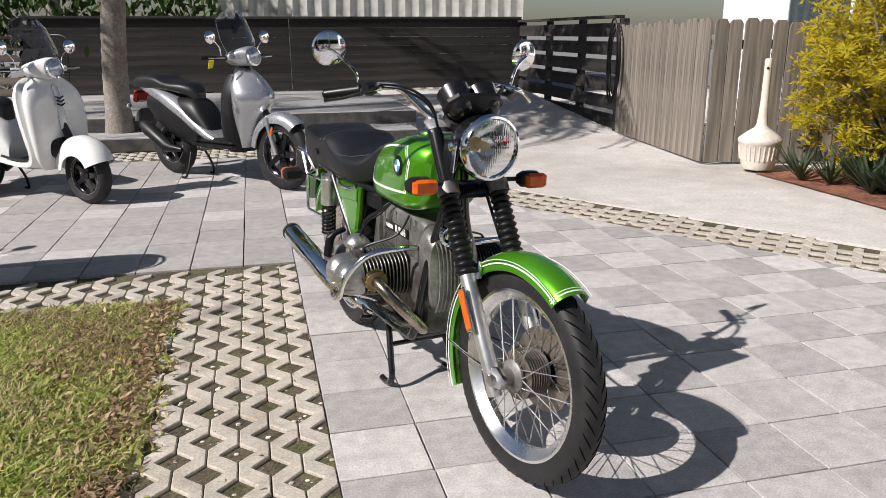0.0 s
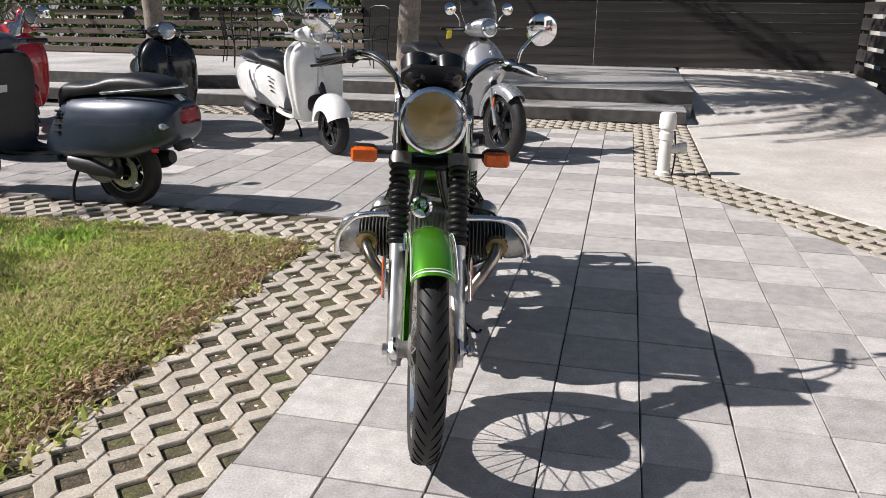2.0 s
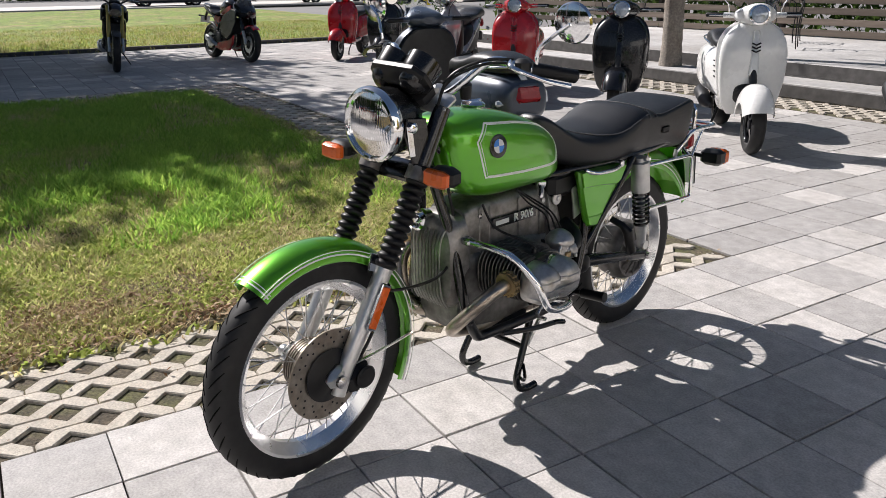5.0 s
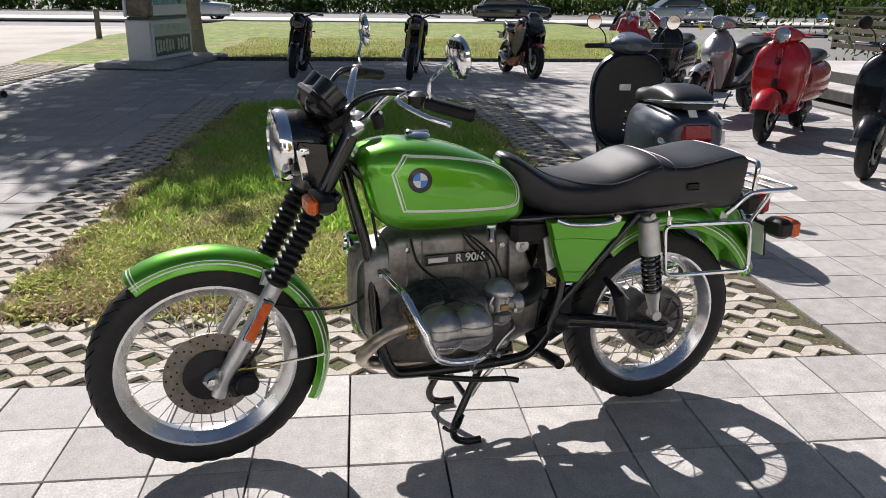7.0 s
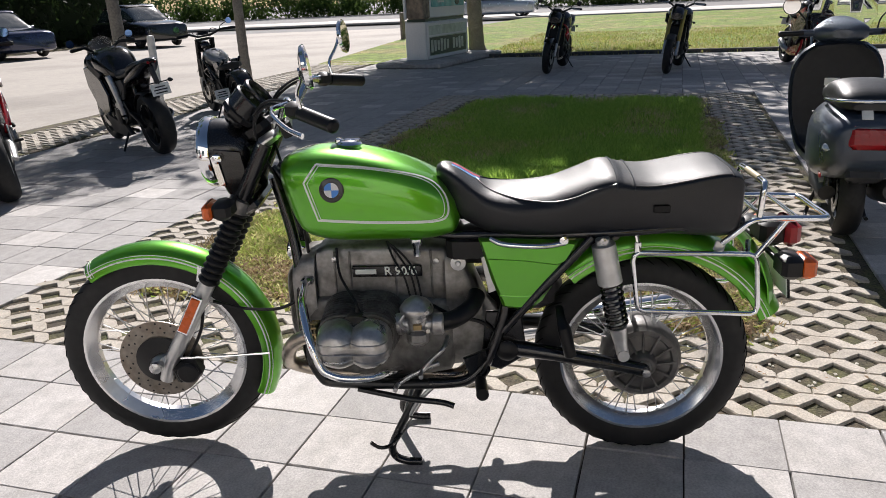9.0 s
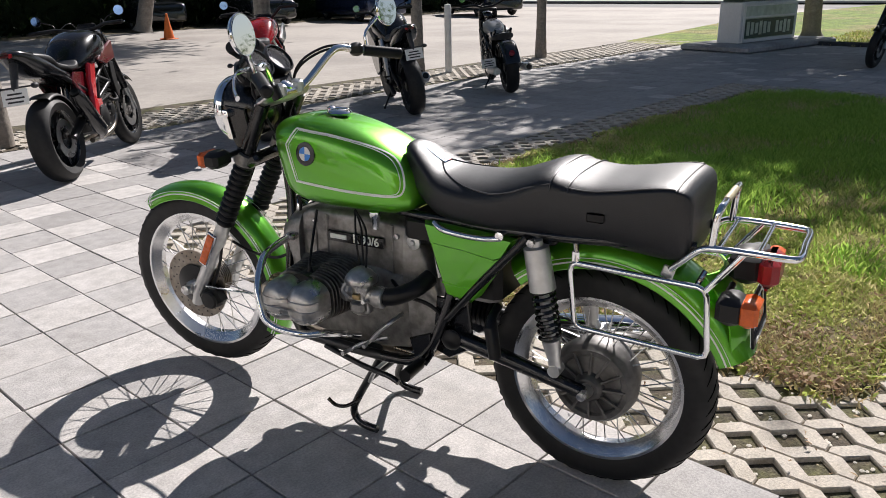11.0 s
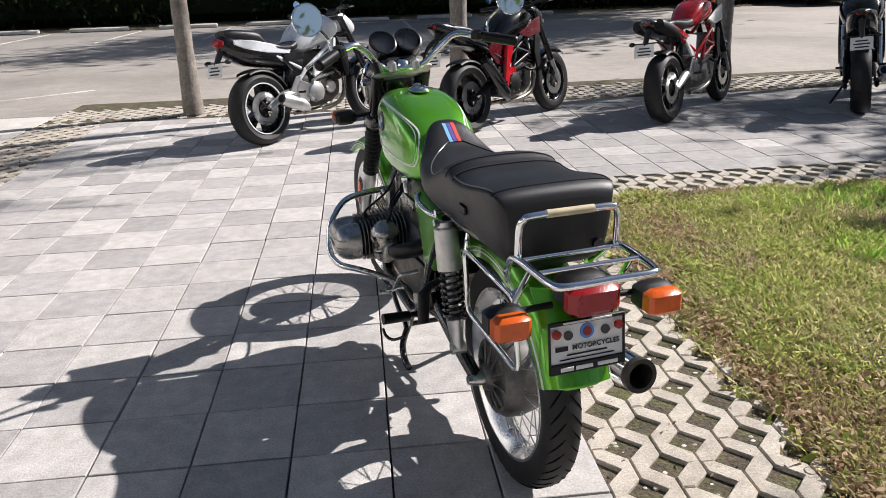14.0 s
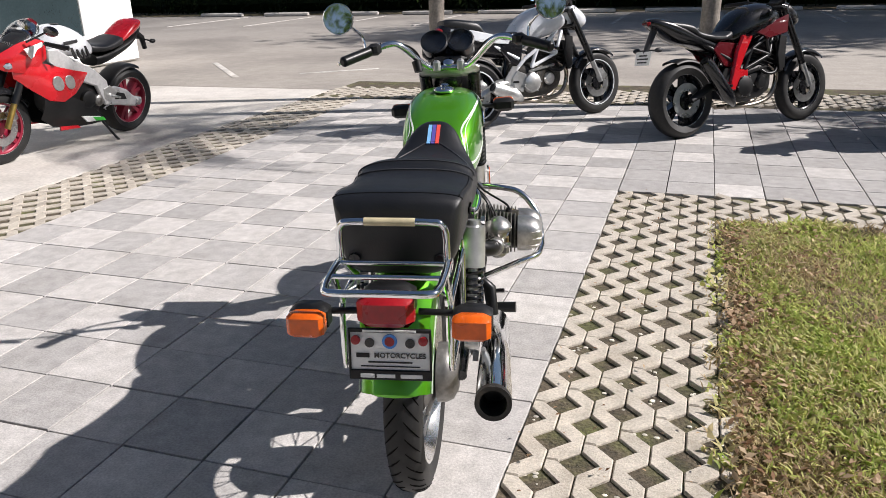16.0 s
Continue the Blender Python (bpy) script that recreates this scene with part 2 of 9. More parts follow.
# ---- shapes ----
class Geo:
    """Vertices and faces of one mesh, gathered from simple solids."""

    def __init__(self):
        self.v, self.f = [], []

    def add(self, vs, fs, m=None):
        o = len(self.v)
        self.v += [tuple(m @ Vector(p)) if m else tuple(p) for p in vs]
        self.f += [tuple(i + o for i in q) for q in fs]
        return self

    def rings(self, rings, closed=False, cap=True):
        """Joins rings of the same number of points; closed runs the last ring back to the first."""
        n, k = len(rings[0]), len(rings)
        vs = [p for r in rings for p in r]
        fs = []
        for i in range(k if closed else k - 1):
            a, c = i * n, ((i + 1) % k) * n
            for j in range(n):
                fs.append((a + j, a + (j + 1) % n, c + (j + 1) % n, c + j))
        if cap and not closed:
            fs.append(tuple(range(n - 1, -1, -1)))
            fs.append(tuple((k - 1) * n + j for j in range(n)))
        return self.add(vs, fs)

    def tube(self, pts, r, n=10, closed=False, squash=1.0):
        """A round bar along points; r is one radius or one for each point."""
        P = [Vector(p) for p in pts]
        k = len(P)
        rr = r if isinstance(r, (list, tuple)) else [r] * k
        rings, up = [], None
        for i in range(k):
            a = P[(i - 1) % k] if (i or closed) else P[0]
            c = P[(i + 1) % k] if (i < k - 1 or closed) else P[-1]
            t = (c - a).normalized()
            if up is None:
                up = t.orthogonal().normalized()
            up = (up - t * up.dot(t)).normalized()
            s = t.cross(up)
            rings.append([P[i] + (up * math.cos(q) + s * math.sin(q) * squash) * rr[i] for q in (2 * math.pi * j / n for j in range(n))])
        return self.rings(rings, closed)

    def lathe(self, prof, at=(0, 0, 0), axis=(0, 1, 0), n=32, closed=False):
        """Turns a profile of (radius, height) about an axis."""
        ax = Vector(axis).normalized()
        q = ax.to_track_quat('Z', 'Y').to_matrix()
        e1, e2, o = q @ Vector((1, 0, 0)), q @ Vector((0, 1, 0)), Vector(at)
        rings = []
        for r, h in prof:
            r = max(r, 0.0004)
            rings.append([o + ax * h + (e1 * math.cos(a) + e2 * math.sin(a)) * r for a in (2 * math.pi * j / n for j in range(n))])
        return self.rings(rings, closed)

    def box(self, c, s, bevel=0.003, rot=None, taper=1.0):
        x, y, z = (v / 2 for v in s)
        b = min(bevel, 0.45 * min(s))
        m = Matrix.Translation(c) @ (Euler([radians(a) for a in rot]).to_matrix().to_4x4() if rot else Matrix())
        rings = []
        for zz, ins in ((-z, b), (-z + b, 0), (z - b, 0), (z, b)):
            k = taper if zz > 0 else 1.0
            X, Y = (x - ins) * k, (y - ins) * k
            rings.append([m @ Vector(p) for p in ((X - b, -Y, zz), (X, -Y + b, zz), (X, Y - b, zz), (X - b, Y, zz), (-X + b, Y, zz), (-X, Y - b, zz), (-X, -Y + b, zz), (-X + b, -Y, zz))])
        return self.rings(rings)

    def plate(self, poly, y0, y1, bevel=0.004, m=None):
        """An outline in x and z, made solid from y0 to y1 with eased edges."""
        P = [Vector((x, z)) for x, z in poly]
        if sum(P[i - 1].x * P[i].y - P[i].x * P[i - 1].y for i in range(len(P))) < 0:
            P.reverse()
        ins = []
        for i in range(len(P)):
            a, c = (P[i] - P[i - 1]).normalized(), (P[(i + 1) % len(P)] - P[i]).normalized()
            nrm = Vector((-a.y - c.y, a.x + c.x))
            ins.append(P[i] + (nrm.normalized() * bevel if nrm.length > 1e-6 else nrm))
        s = 1 if y1 > y0 else -1
        rings = [[(p.x, y, p.y) for p in q] for y, q in ((y0, ins), (y0 + s * bevel, P), (y1 - s * bevel, P), (y1, ins))]
        if m:
            rings = [[tuple(m @ Vector(p)) for p in r] for r in rings]
        return self.rings(rings)

    def ball(self, c, r, n=12, squash=(1, 1, 1)):
        prof = [(math.sin(math.pi * i / n), -math.cos(math.pi * i / n)) for i in range(n + 1)]
        g = Geo().lathe(prof, (0, 0, 0), (0, 0, 1), 2 * n)
        return self.add([(c[0] + p[0] * r * squash[0], c[1] + p[1] * r * squash[1], c[2] + p[2] * r * squash[2]) for p in g.v], g.f)

    def moved(self, m):
        self.v = [tuple(m @ Vector(p)) for p in self.v]
        return self

    def mirrored(self):
        g = Geo()
        g.v = [(x, -y, z) for x, y, z in self.v]
        g.f = [tuple(reversed(q)) for q in self.f]
        return g

    def mesh(self, name, material=None, sharp=38):
        me = bpy.data.meshes.new(name)
        me.from_pydata(self.v, [], self.f)
        me.polygons.foreach_set("use_smooth", [bool(sharp)] * len(me.polygons))
        me.update()
        if sharp:
            me.set_sharp_from_angle(angle=radians(sharp))
        if material:
            me.materials.append(material)
        return me


def spline(pts, step=6):
    """A smooth line through points."""
    P = [Vector(p) for p in pts]
    out = []
    for i in range(len(P) - 1):
        p0, p1, p2, p3 = P[max(i - 1, 0)], P[i], P[i + 1], P[min(i + 2, len(P) - 1)]
        for k in range(step):
            t = k / step
            out.append(0.5 * ((2 * p1) + (p2 - p0) * t + (2 * p0 - 5 * p1 + 4 * p2 - p3) * t * t + (3 * p1 - p0 - 3 * p2 + p3) * t ** 3))
    return out + [P[-1]]


def lerp(keys, x):
    """Linear look-up in rows (x, value, ...)."""
    keys = sorted(keys)
    if x <= keys[0][0]:
        return keys[0][1:]
    for a, c in zip(keys, keys[1:]):
        if x <= c[0]:
            t = (x - a[0]) / (c[0] - a[0])
            return tuple(p + (q - p) * t for p, q in zip(a[1:], c[1:]))
    return keys[-1][1:]


def thing(name, label, category, at=None, group="", kind=""):
    ob = tagged(new(name), label, category, group, kind)
    ob.empty_display_size = 0.1
    if at is not None:
        ob.matrix_basis = at
    return ob


def part(name, geo, material, parent, label="", sharp=38):
    """One mesh object under a thing or a part."""
    ob = new(name, geo.mesh(name, material, sharp) if isinstance(geo, Geo) else geo)
    ob.parent = parent
    if label:
        ob["label"] = label
    return ob


def solid(name, geo, material, label, category="", group="", kind="", at=None, sharp=38):
    ob = tagged(new(name, geo.mesh(name, material, sharp)), label, category, group, kind)
    if at is not None:
        ob.matrix_basis = at
    return ob


def soft_section(x, zlo, zhi, hw, nlo=4.0, nhi=2.4, n=28, shear=0.0):
    """A rounded cross-section across a body that runs along x."""
    zc, hz = (zlo + zhi) / 2, (zhi - zlo) / 2
    ring = []
    for j in range(n):
        a = 2 * math.pi * j / n
        e = 2 / (nhi if math.sin(a) > 0 else nlo)
        y = hw * math.copysign(abs(math.cos(a)) ** e, math.cos(a))
        z = hz * math.copysign(abs(math.sin(a)) ** e, math.sin(a))
        ring.append((x + shear * z, y, zc + z))
    return ring


def body(keys, steps=24, shear=0.0, nlo=4.0, nhi=2.4, n=28):
    """A lofted body from rows (x, zlo, zhi, half width)."""
    xs = spline([(k[0], k[1], k[2]) for k in keys], steps)
    ws = spline([(k[0], k[3], 0) for k in keys], steps)
    g = Geo()
    g.rings([soft_section(p.x, p.y, max(p.z, p.y + 0.004), max(w.y, 0.003), nlo, nhi, n, shear) for p, w in zip(xs, ws)])
    return g


def strip(points, normals, width, lift=0.0008):
    """A thin painted line on a surface."""
    g = Geo()
    P = [Vector(p) for p in points]
    rings = []
    for i in range(len(P)):
        t = (P[min(i + 1, len(P) - 1)] - P[max(i - 1, 0)]).normalized()
        nn = Vector(normals[i]).normalized()
        s = t.cross(nn).normalized() * width / 2
        c = P[i] + nn * lift
        rings.append([c - s, c + s, c + s - nn * 0.0015, c - s - nn * 0.0015])
    return g.rings(rings)

# ---- ground ----
P = 0.30                                    # pitch of the square paving slabs
JOINT_GAP = 0.006
LAWN = (-7.5, -0.36, 0.86, 3.88)            # x0, x1, y0, y1
RING = (-8.1, 0.30, 0.30, 4.50)             # outer edge of the cell pavers round the lawn


def grid_sheet(x0, x1, y0, y1, z, nx=1, ny=1, rough=0.0, seed=0.0):
    g = Geo()
    vs = [(x0 + (x1 - x0) * i / nx, y0 + (y1 - y0) * j / ny, 0) for j in range(ny + 1) for i in range(nx + 1)]
    vs = [(x, y, z + (rough * noise.noise((x * 1.7 + seed, y * 1.7, seed)) if rough else 0)) for x, y, _ in vs]
    g.add(vs, [(j * (nx + 1) + i, j * (nx + 1) + i + 1, (j + 1) * (nx + 1) + i + 1, (j + 1) * (nx + 1) + i) for j in range(ny) for i in range(nx)])
    return g


solid("ground", grid_sheet(-400, 400, -400, 400, -0.06), ROAD, "weathered grey asphalt ground reaching to the horizon", "ground", kind="structure")
solid("driveway", Geo().box((-4, -16.5, -0.045), (60, 25.4, 0.05), 0.01), ASPHALT, "sun-bleached grey asphalt parking drive beyond the trees", "driveway", kind="structure")
apron = Geo()
outline = [(4.31, -3.6), (21, -3.6), (21, 16.5), (2.12, 16.5), (2.12, 6.5), (4.31, 3.28)]
apron.add([(x, y, 0.003) for x, y in outline] + [(x, y, -0.05) for x, y in outline], [tuple(range(6))] + [(j, j + 6, (j + 1) % 6 + 6, (j + 1) % 6) for j in range(6)])
solid("apron", apron, CONCRETE, "pale weathered concrete driveway apron by the gate, tree shade mottled into its colour", "driveway", kind="structure")

# bed of joint sand that carries the slabs
pavement = solid("pavement", Geo().box((-5.4, 3.0, -0.0555), (18.0, 11.9, 0.059), 0.004), JOINT, "grey and pale square concrete slabs laid in a checkerboard", "paving", kind="structure")


def diagonal(x, y):
    """Signed distance past the inner edge of the slanting strip of cell pavers."""
    return 0.834 * x + 0.551 * y - 4.85


def is_slab(x, y):
    if not (-14.6 < x < 3.7 and -3.1 < y < 8.72):
        return False
    if RING[0] < x < RING[1] and RING[2] < y < RING[3]:
        return False
    if y < 6.35 and diagonal(x, y) > -0.212:
        return False
    return not (x > 1.47 and y > 6.3)


def slab_geo():
    g = Geo()
    g.box((0, 0, -0.02), (P - JOINT_GAP, P - JOINT_GAP, 0.04), 0.0016)
    return g


slab_mesh = [slab_geo().mesh("slab_pale", TILE_LIGHT, None), slab_geo().mesh("slab_grey", TILE_DARK, None)]
near_slabs, far_slabs = [], [Geo(), Geo()]
for i in range(-49, 13):
    for j in range(-11, 30):
        x, y = (i + 0.5) * P, (j + 0.5) * P
        if is_slab(x, y):
            # the checks break into plain runs away from the motorcycle's forecourt
            shade = (i + j) % 2
            if x < 0.3 and random.random() < 0.75:
                shade = 1
            if 0.3 < x and -0.3 < y < 6.1 and len(near_slabs) < 300:
                near_slabs.append((x, y, shade))
            else:
                z = random.uniform(-0.0015, 0.0015)
                far_slabs[shade].box((x + random.uniform(-0.0016, 0.0016), y + random.uniform(-0.0016, 0.0016), -0.02 + z), (P - JOINT_GAP, P - JOINT_GAP, 0.04), 0.0016, (0, 0, random.uniform(-0.35, 0.35)))


def cut_slab(i, j):
    """A slab sawn off along the slanting strip."""
    e = 0.0025
    poly = [Vector((i * P + e, j * P + e)), Vector(((i + 1) * P - e, j * P + e)), Vector(((i + 1) * P - e, (j + 1) * P - e)), Vector((i * P + e, (j + 1) * P - e))]
    out = []
    for k in range(4):
        a, c = poly[k], poly[(k + 1) % 4]
        da, dc = diagonal(*a) + 0.02, diagonal(*c) + 0.02
        if da <= 0:
            out.append(a)
        if da * dc < 0:
            out.append(a.lerp(c, da / (da - dc)))
    return out


for i in range(3, 13):
    for j in range(9, 22):
        x, y = (i + 0.5) * P, (j + 0.5) * P
        if x < 3.7 and y < 6.35 and not is_slab(x, y) and -0.215 < diagonal(x, y) < 0.21 and not (x > 1.5 and y > 6.3):
            poly = cut_slab(i, j)
            if len(poly) > 2:
                n = len(poly)
                far_slabs[(i + j) % 2].add([(*p, 0) for p in poly] + [(*p, -0.04) for p in poly], [tuple(range(n))] + [(k, k + n, (k + 1) % n + n, (k + 1) % n) for k in range(n)])
part("paving_slabs", far_slabs[0], TILE_LIGHT, pavement, "pale concrete slabs", None)["kind"] = "stuff"
part("paving_slabs", far_slabs[1], TILE_DARK, pavement, "grey concrete slabs", None)["kind"] = "stuff"


# ---- cell pavers: zigzag stones with diamond holes ----
HX, HY, D = 0.10, 0.2105, 0.058             # column pitch, row pitch, half of a hole's diagonal


def zigzag(periods=2):
    """One stone: a zigzag band between two columns of holes."""
    e = 0.0022
    left, right = [], []
    for k in range(periods):
        y = k * HY
        left += [(-e, y + e * (k == 0)), (-e, y + 0.105 - D), (-D - e, y + 0.105), (-e, y + 0.105 + D)]
        if k == 0:
            right += [(-HX + D + e, y + e), (-HX + e, y + D)]
        else:
            right += [(-HX + e, y - D), (-HX + D + e, y), (-HX + e, y + D)]
    y = periods * HY
    left.append((-e, y - e))
    right += [(-HX + e, y - D), (-HX + D + e, y - e)]
    out = left + right[::-1]
    g = Geo()
    ins = []
    n = len(out)
    for i in range(n):
        a, c = Vector(out[i]) - Vector(out[i - 1]), Vector(out[(i + 1) % n]) - Vector(out[i])
        a.normalize(), c.normalize()
        m = Vector((-a.y - c.y, a.x + c.x))
        q = Vector(out[i]) + (m.normalized() * 0.004 if m.length > 1e-4 else m)
        ins.append(q)
    lo, mid, top = [[(p[0], p[1], -0.06) for p in out], [(p[0], p[1], -0.0045) for p in out], [(p[0], p[1], 0.0) for p in ins]]
    o = n
    fs = []
    for r in range(2):
        for j in range(n):
            fs.append((r * n + j, r * n + (j + 1) % n, (r + 1) * n + (j + 1) % n, (r + 1) * n + j))
    fs.append(tuple(2 * n + j for j in range(n)))
    g.add(lo + mid + top, fs)
    return g


zig_geo = zigzag()
zig_mesh = zig_geo.mesh("zigzag_stone", CELL, None)
zig_half_geo = zigzag(1)
near_cells, far_cells = [], Geo()


def cells(inside, x0, x1, y0, y1, near=None):
    """Lays zigzag stones on the lattice wherever the test holds."""
    for c in range(math.floor(x0 / HX), math.ceil(x1 / HX) + 1):
        x = c * HX
        base = (2.771 - 0.105) + (0 if c % 2 == 0 else HY / 2)
        k0 = math.floor((y0 - base) / HY / 2) - 1
        for k in range(k0, k0 + int((y1 - y0) / HY / 2) + 4):
            y = base + k * 2 * HY + (HY if c % 4 in (2, 3) else 0)
            m = Matrix.Translation((x, y, random.uniform(-0.002, 0.002)))
            if inside(x - HX / 2, y + 0.02) and inside(x - HX / 2, y + 2 * HY - 0.02):
                if near and near(x, y) and len(near_cells) < 300:
                    near_cells.append(m)
                else:
                    far_cells.add(zig_geo.v, zig_geo.f, m)
            else:
                for h in (0, 1):
                    if inside(x - HX / 2, y + h * HY + 0.06) and inside(x - HX / 2, y + h * HY + HY - 0.06):
                        far_cells.add(zig_half_geo.v, zig_half_geo.f, m @ Matrix.Translation((0, h * HY, 0)))


def in_ring(x, y):
    return RING[0] < x < RING[1] and RING[2] < y < RING[3] and not (LAWN[0] < x < LAWN[1] and LAWN[2] < y < LAWN[3])


def in_strip(x, y):
    if 3.6 < x < 4.3 and -3.2 < y < 3.3:
        return True
    d = diagonal(x, y)
    if -0.03 < d < 0.5 and 1.5 < x < 4.3 and 3.1 < y < 6.6:
        return True
    if 1.47 < x < 2.12 and 6.3 < y < 8.75:
        return True
    return -6 < x < 2.15 and 8.75 < y < 9.45


def in_south(x, y):
    return -15 < x < 4.3 and -4.05 + 0.03 * x < y < -3.1 and not (3.6 < x and y > -3.2)


cells(in_ring, RING[0], RING[1], RING[2], RING[3], lambda x, y: x > -1.6 and 0 < y < 5)
cells(in_strip, -6, 4.3, -3.3, 9.5)
cells(in_south, -15, 4.3, -4.7, -3.0)
cell_bed = solid("cell_paver_bed", grid_sheet(-8.1, 0.3, 0.3, 4.5, -0.0135, 84, 42, 0.007), SOIL, "zigzag concrete turf stones with mossy soil in the diamond holes", "paving", kind="structure")
part("turf_stones", far_cells, CELL, cell_bed, "pale zigzag concrete stones", None)["kind"] = "stuff"
strip_bed = grid_sheet(3.59, 4.31, -3.3, 3.6, -0.012, 8, 60, 0.004, 3.0)
edge_bed = Geo()
for g in (strip_bed, grid_sheet(1.5, 2.2, 6.2, 9.5, -0.012, 7, 30, 0.004, 5.0), grid_sheet(-6, 1.5, 8.72, 9.5, -0.012, 60, 8, 0.004, 2.0),
          grid_sheet(-15, 4.3, -4.5, -3.1, -0.0135, 120, 10, 0.004, 7.0)):
    edge_bed.add(g.v, g.f)
dn = Vector((0.834, 0.551))
dt = Vector((0.551, -0.834))
q0 = Vector((2.6, 4.867))
edge_bed.add([(*(q0 + dt * a + dn * b), -0.0125) for a, b in ((-2.0, -0.03), (2.1, -0.03), (2.1, 0.53), (-2.0, 0.53))], [(0, 1, 2, 3)])
solid("cell_paver_edge", edge_bed, SOIL, "dark soil under the strips of turf stones along the drive", "paving", kind="structure")

# white pebbles and grit in the holes by the lawn
peb = Geo()
for c in range(-4, 4):
    for k in range(-3, 12):
        for h in range(random.choice((0, 1, 2, 3, 5))):
            x = c * HX + random.gauss(0, 0.022)
            y = 2.771 + k * HY + (HY / 2 if c % 2 else 0) + random.gauss(0, 0.022)
            if in_ring(x, y) and x > -0.4:
                r = random.uniform(0.004, 0.012)
                peb.ball((x, y, -0.018 + r * 0.4), r, 3, (1, random.uniform(0.6, 1), 0.6))
tagged(solid("pebbles", peb, PEBBLE, "small white pebbles lying in the paver holes", "pebble"), kind="stuff")

# ---- lawn ----
lawn = solid("lawn", grid_sheet(LAWN[0] - 0.03, LAWN[1] + 0.02, LAWN[2] - 0.02, LAWN[3] + 0.02, 0.004, 60, 28, 0.022), TURF, "patchy lawn soil with dry thatch at the edges", "lawn", kind="structure")


def blades(name, material, label, count, area, height, lean, keep, seed, width=0.004, clump=0):
    """Grass: many bent blades in one mesh, in clumps by choice."""
    rg = np.random.default_rng(seed)
    x = rg.uniform(area[0], area[1], count)
    y = rg.uniform(area[2], area[3], count)
    if clump:
        k = count // clump
        cx, cy = rg.uniform(area[0] + 0.03, area[1] - 0.03, k), rg.uniform(area[2] + 0.03, area[3] - 0.03, k)
        pick = rg.integers(0, k, count)
        x, y = cx[pick] + rg.normal(0, 0.034, count), cy[pick] + rg.normal(0, 0.034, count)
    ok = np.array([keep(a, c) for a, c in zip(x, y)]) > rg.uniform(0, 1, count)
    x, y = x[ok], y[ok]
    n = len(x)
    a = rg.uniform(0, 2 * np.pi, n)
    h = height * rg.uniform(0.45, 1.25, n) * np.array([0.75 + 0.7 * max(0.0, noise.noise((p * 0.9, q * 0.9, seed))) for p, q in zip(x, y)])
    b = a + rg.normal(0, 0.7, n) + 1.57
    w = width * rg.uniform(0.6, 1.3, n)
    ln = lean * rg.uniform(0.3, 1.3, n) * h
    dx, dy, bx, by = np.cos(a) * w, np.sin(a) * w, np.cos(b) * ln, np.sin(b) * ln
    v = np.zeros((n, 5, 3))
    v[:, 0] = np.stack([x - dx, y - dy, np.zeros(n)], 1)
    v[:, 1] = np.stack([x + dx, y + dy, np.zeros(n)], 1)
    v[:, 2] = np.stack([x - dx * 0.7 + bx * 0.35, y - dy * 0.7 + by * 0.35, h * 0.6], 1)
    v[:, 3] = np.stack([x + dx * 0.7 + bx * 0.35, y + dy * 0.7 + by * 0.35, h * 0.6], 1)
    v[:, 4] = np.stack([x + bx, y + by, h], 1)
    me = bpy.data.meshes.new(name)
    k = np.arange(n) * 5
    quads = np.stack([k, k + 1, k + 3, k + 2], 1).ravel()
    tris = np.stack([k + 2, k + 3, k + 4], 1).ravel()
    me.vertices.add(n * 5)
    me.vertices.foreach_set("co", v.ravel())
    me.loops.add(n * 7)
    me.loops.foreach_set("vertex_index", np.concatenate([quads, tris]).astype(np.int32))
    me.polygons.add(n * 2)
    me.polygons.foreach_set("loop_start", np.concatenate([np.arange(n) * 4, n * 4 + np.arange(n) * 3]).astype(np.int32))
    me.update(calc_edges=True)
    me.validate()
    me.materials.append(material)
    return tagged(new(name, me), label, "grass", kind="stuff")


def lush(x, y):
    """Thick grass towards the middle of the lawn, thin at its worn east edge."""
    e = min(x - LAWN[0], LAWN[1] - x, (y - LAWN[2]) * 1.2, (LAWN[3] - y) * 1.2)
    q = 0.5 + 0.9 * noise.noise((x * 1.3, y * 1.3, 4.0))
    east = min(1, max(0.1, (LAWN[1] - x - 0.09 + 0.08 * noise.noise((x * 4, y * 4, 8.0))) / 0.5))
    return max(0.35, min(1, e * 6)) * min(1, max(0.2, q + 0.35)) * (0.3 + 0.7 * east)


blades("grass", GRASS, "bright green lawn grass, uneven and tufted", 185000, LAWN, 0.046, 1.3, lush, 3, 0.0046, 14)
blades("grass_tufts", GRASS_LUSH, "longer lush green grass tufts on the lawn", 150000, (LAWN[0], -1.1, LAWN[2] + 0.1, LAWN[3] - 0.1), 0.09, 0.95, lambda x, y: min(1.0, max(0.06, 0.5 + 1.5 * noise.noise((x * 1.1 + 9, y * 1.4, 2.0)))) * min(1.0, max(0.0, (-1.35 - x + 0.7 * noise.noise((x * 1.5, y * 1.5, 5.0))) / 0.8) * min(1.0, max(0.25, (y - 1.3) / 1.0))), 6, 0.006, 14)
blades("ground_cover", GRASS, "low broad-leaved green ground cover in the lawn", 120000, (-4.0, LAWN[1], LAWN[2], LAWN[3]), 0.03, 1.4, lambda x, y: max(0.0, 0.25 + 1.3 * noise.noise((x * 2.2, y * 2.2, 7.0))) * min(1, (LAWN[1] - x) * 4.5 + 0.1), 12, 0.0125, 9)
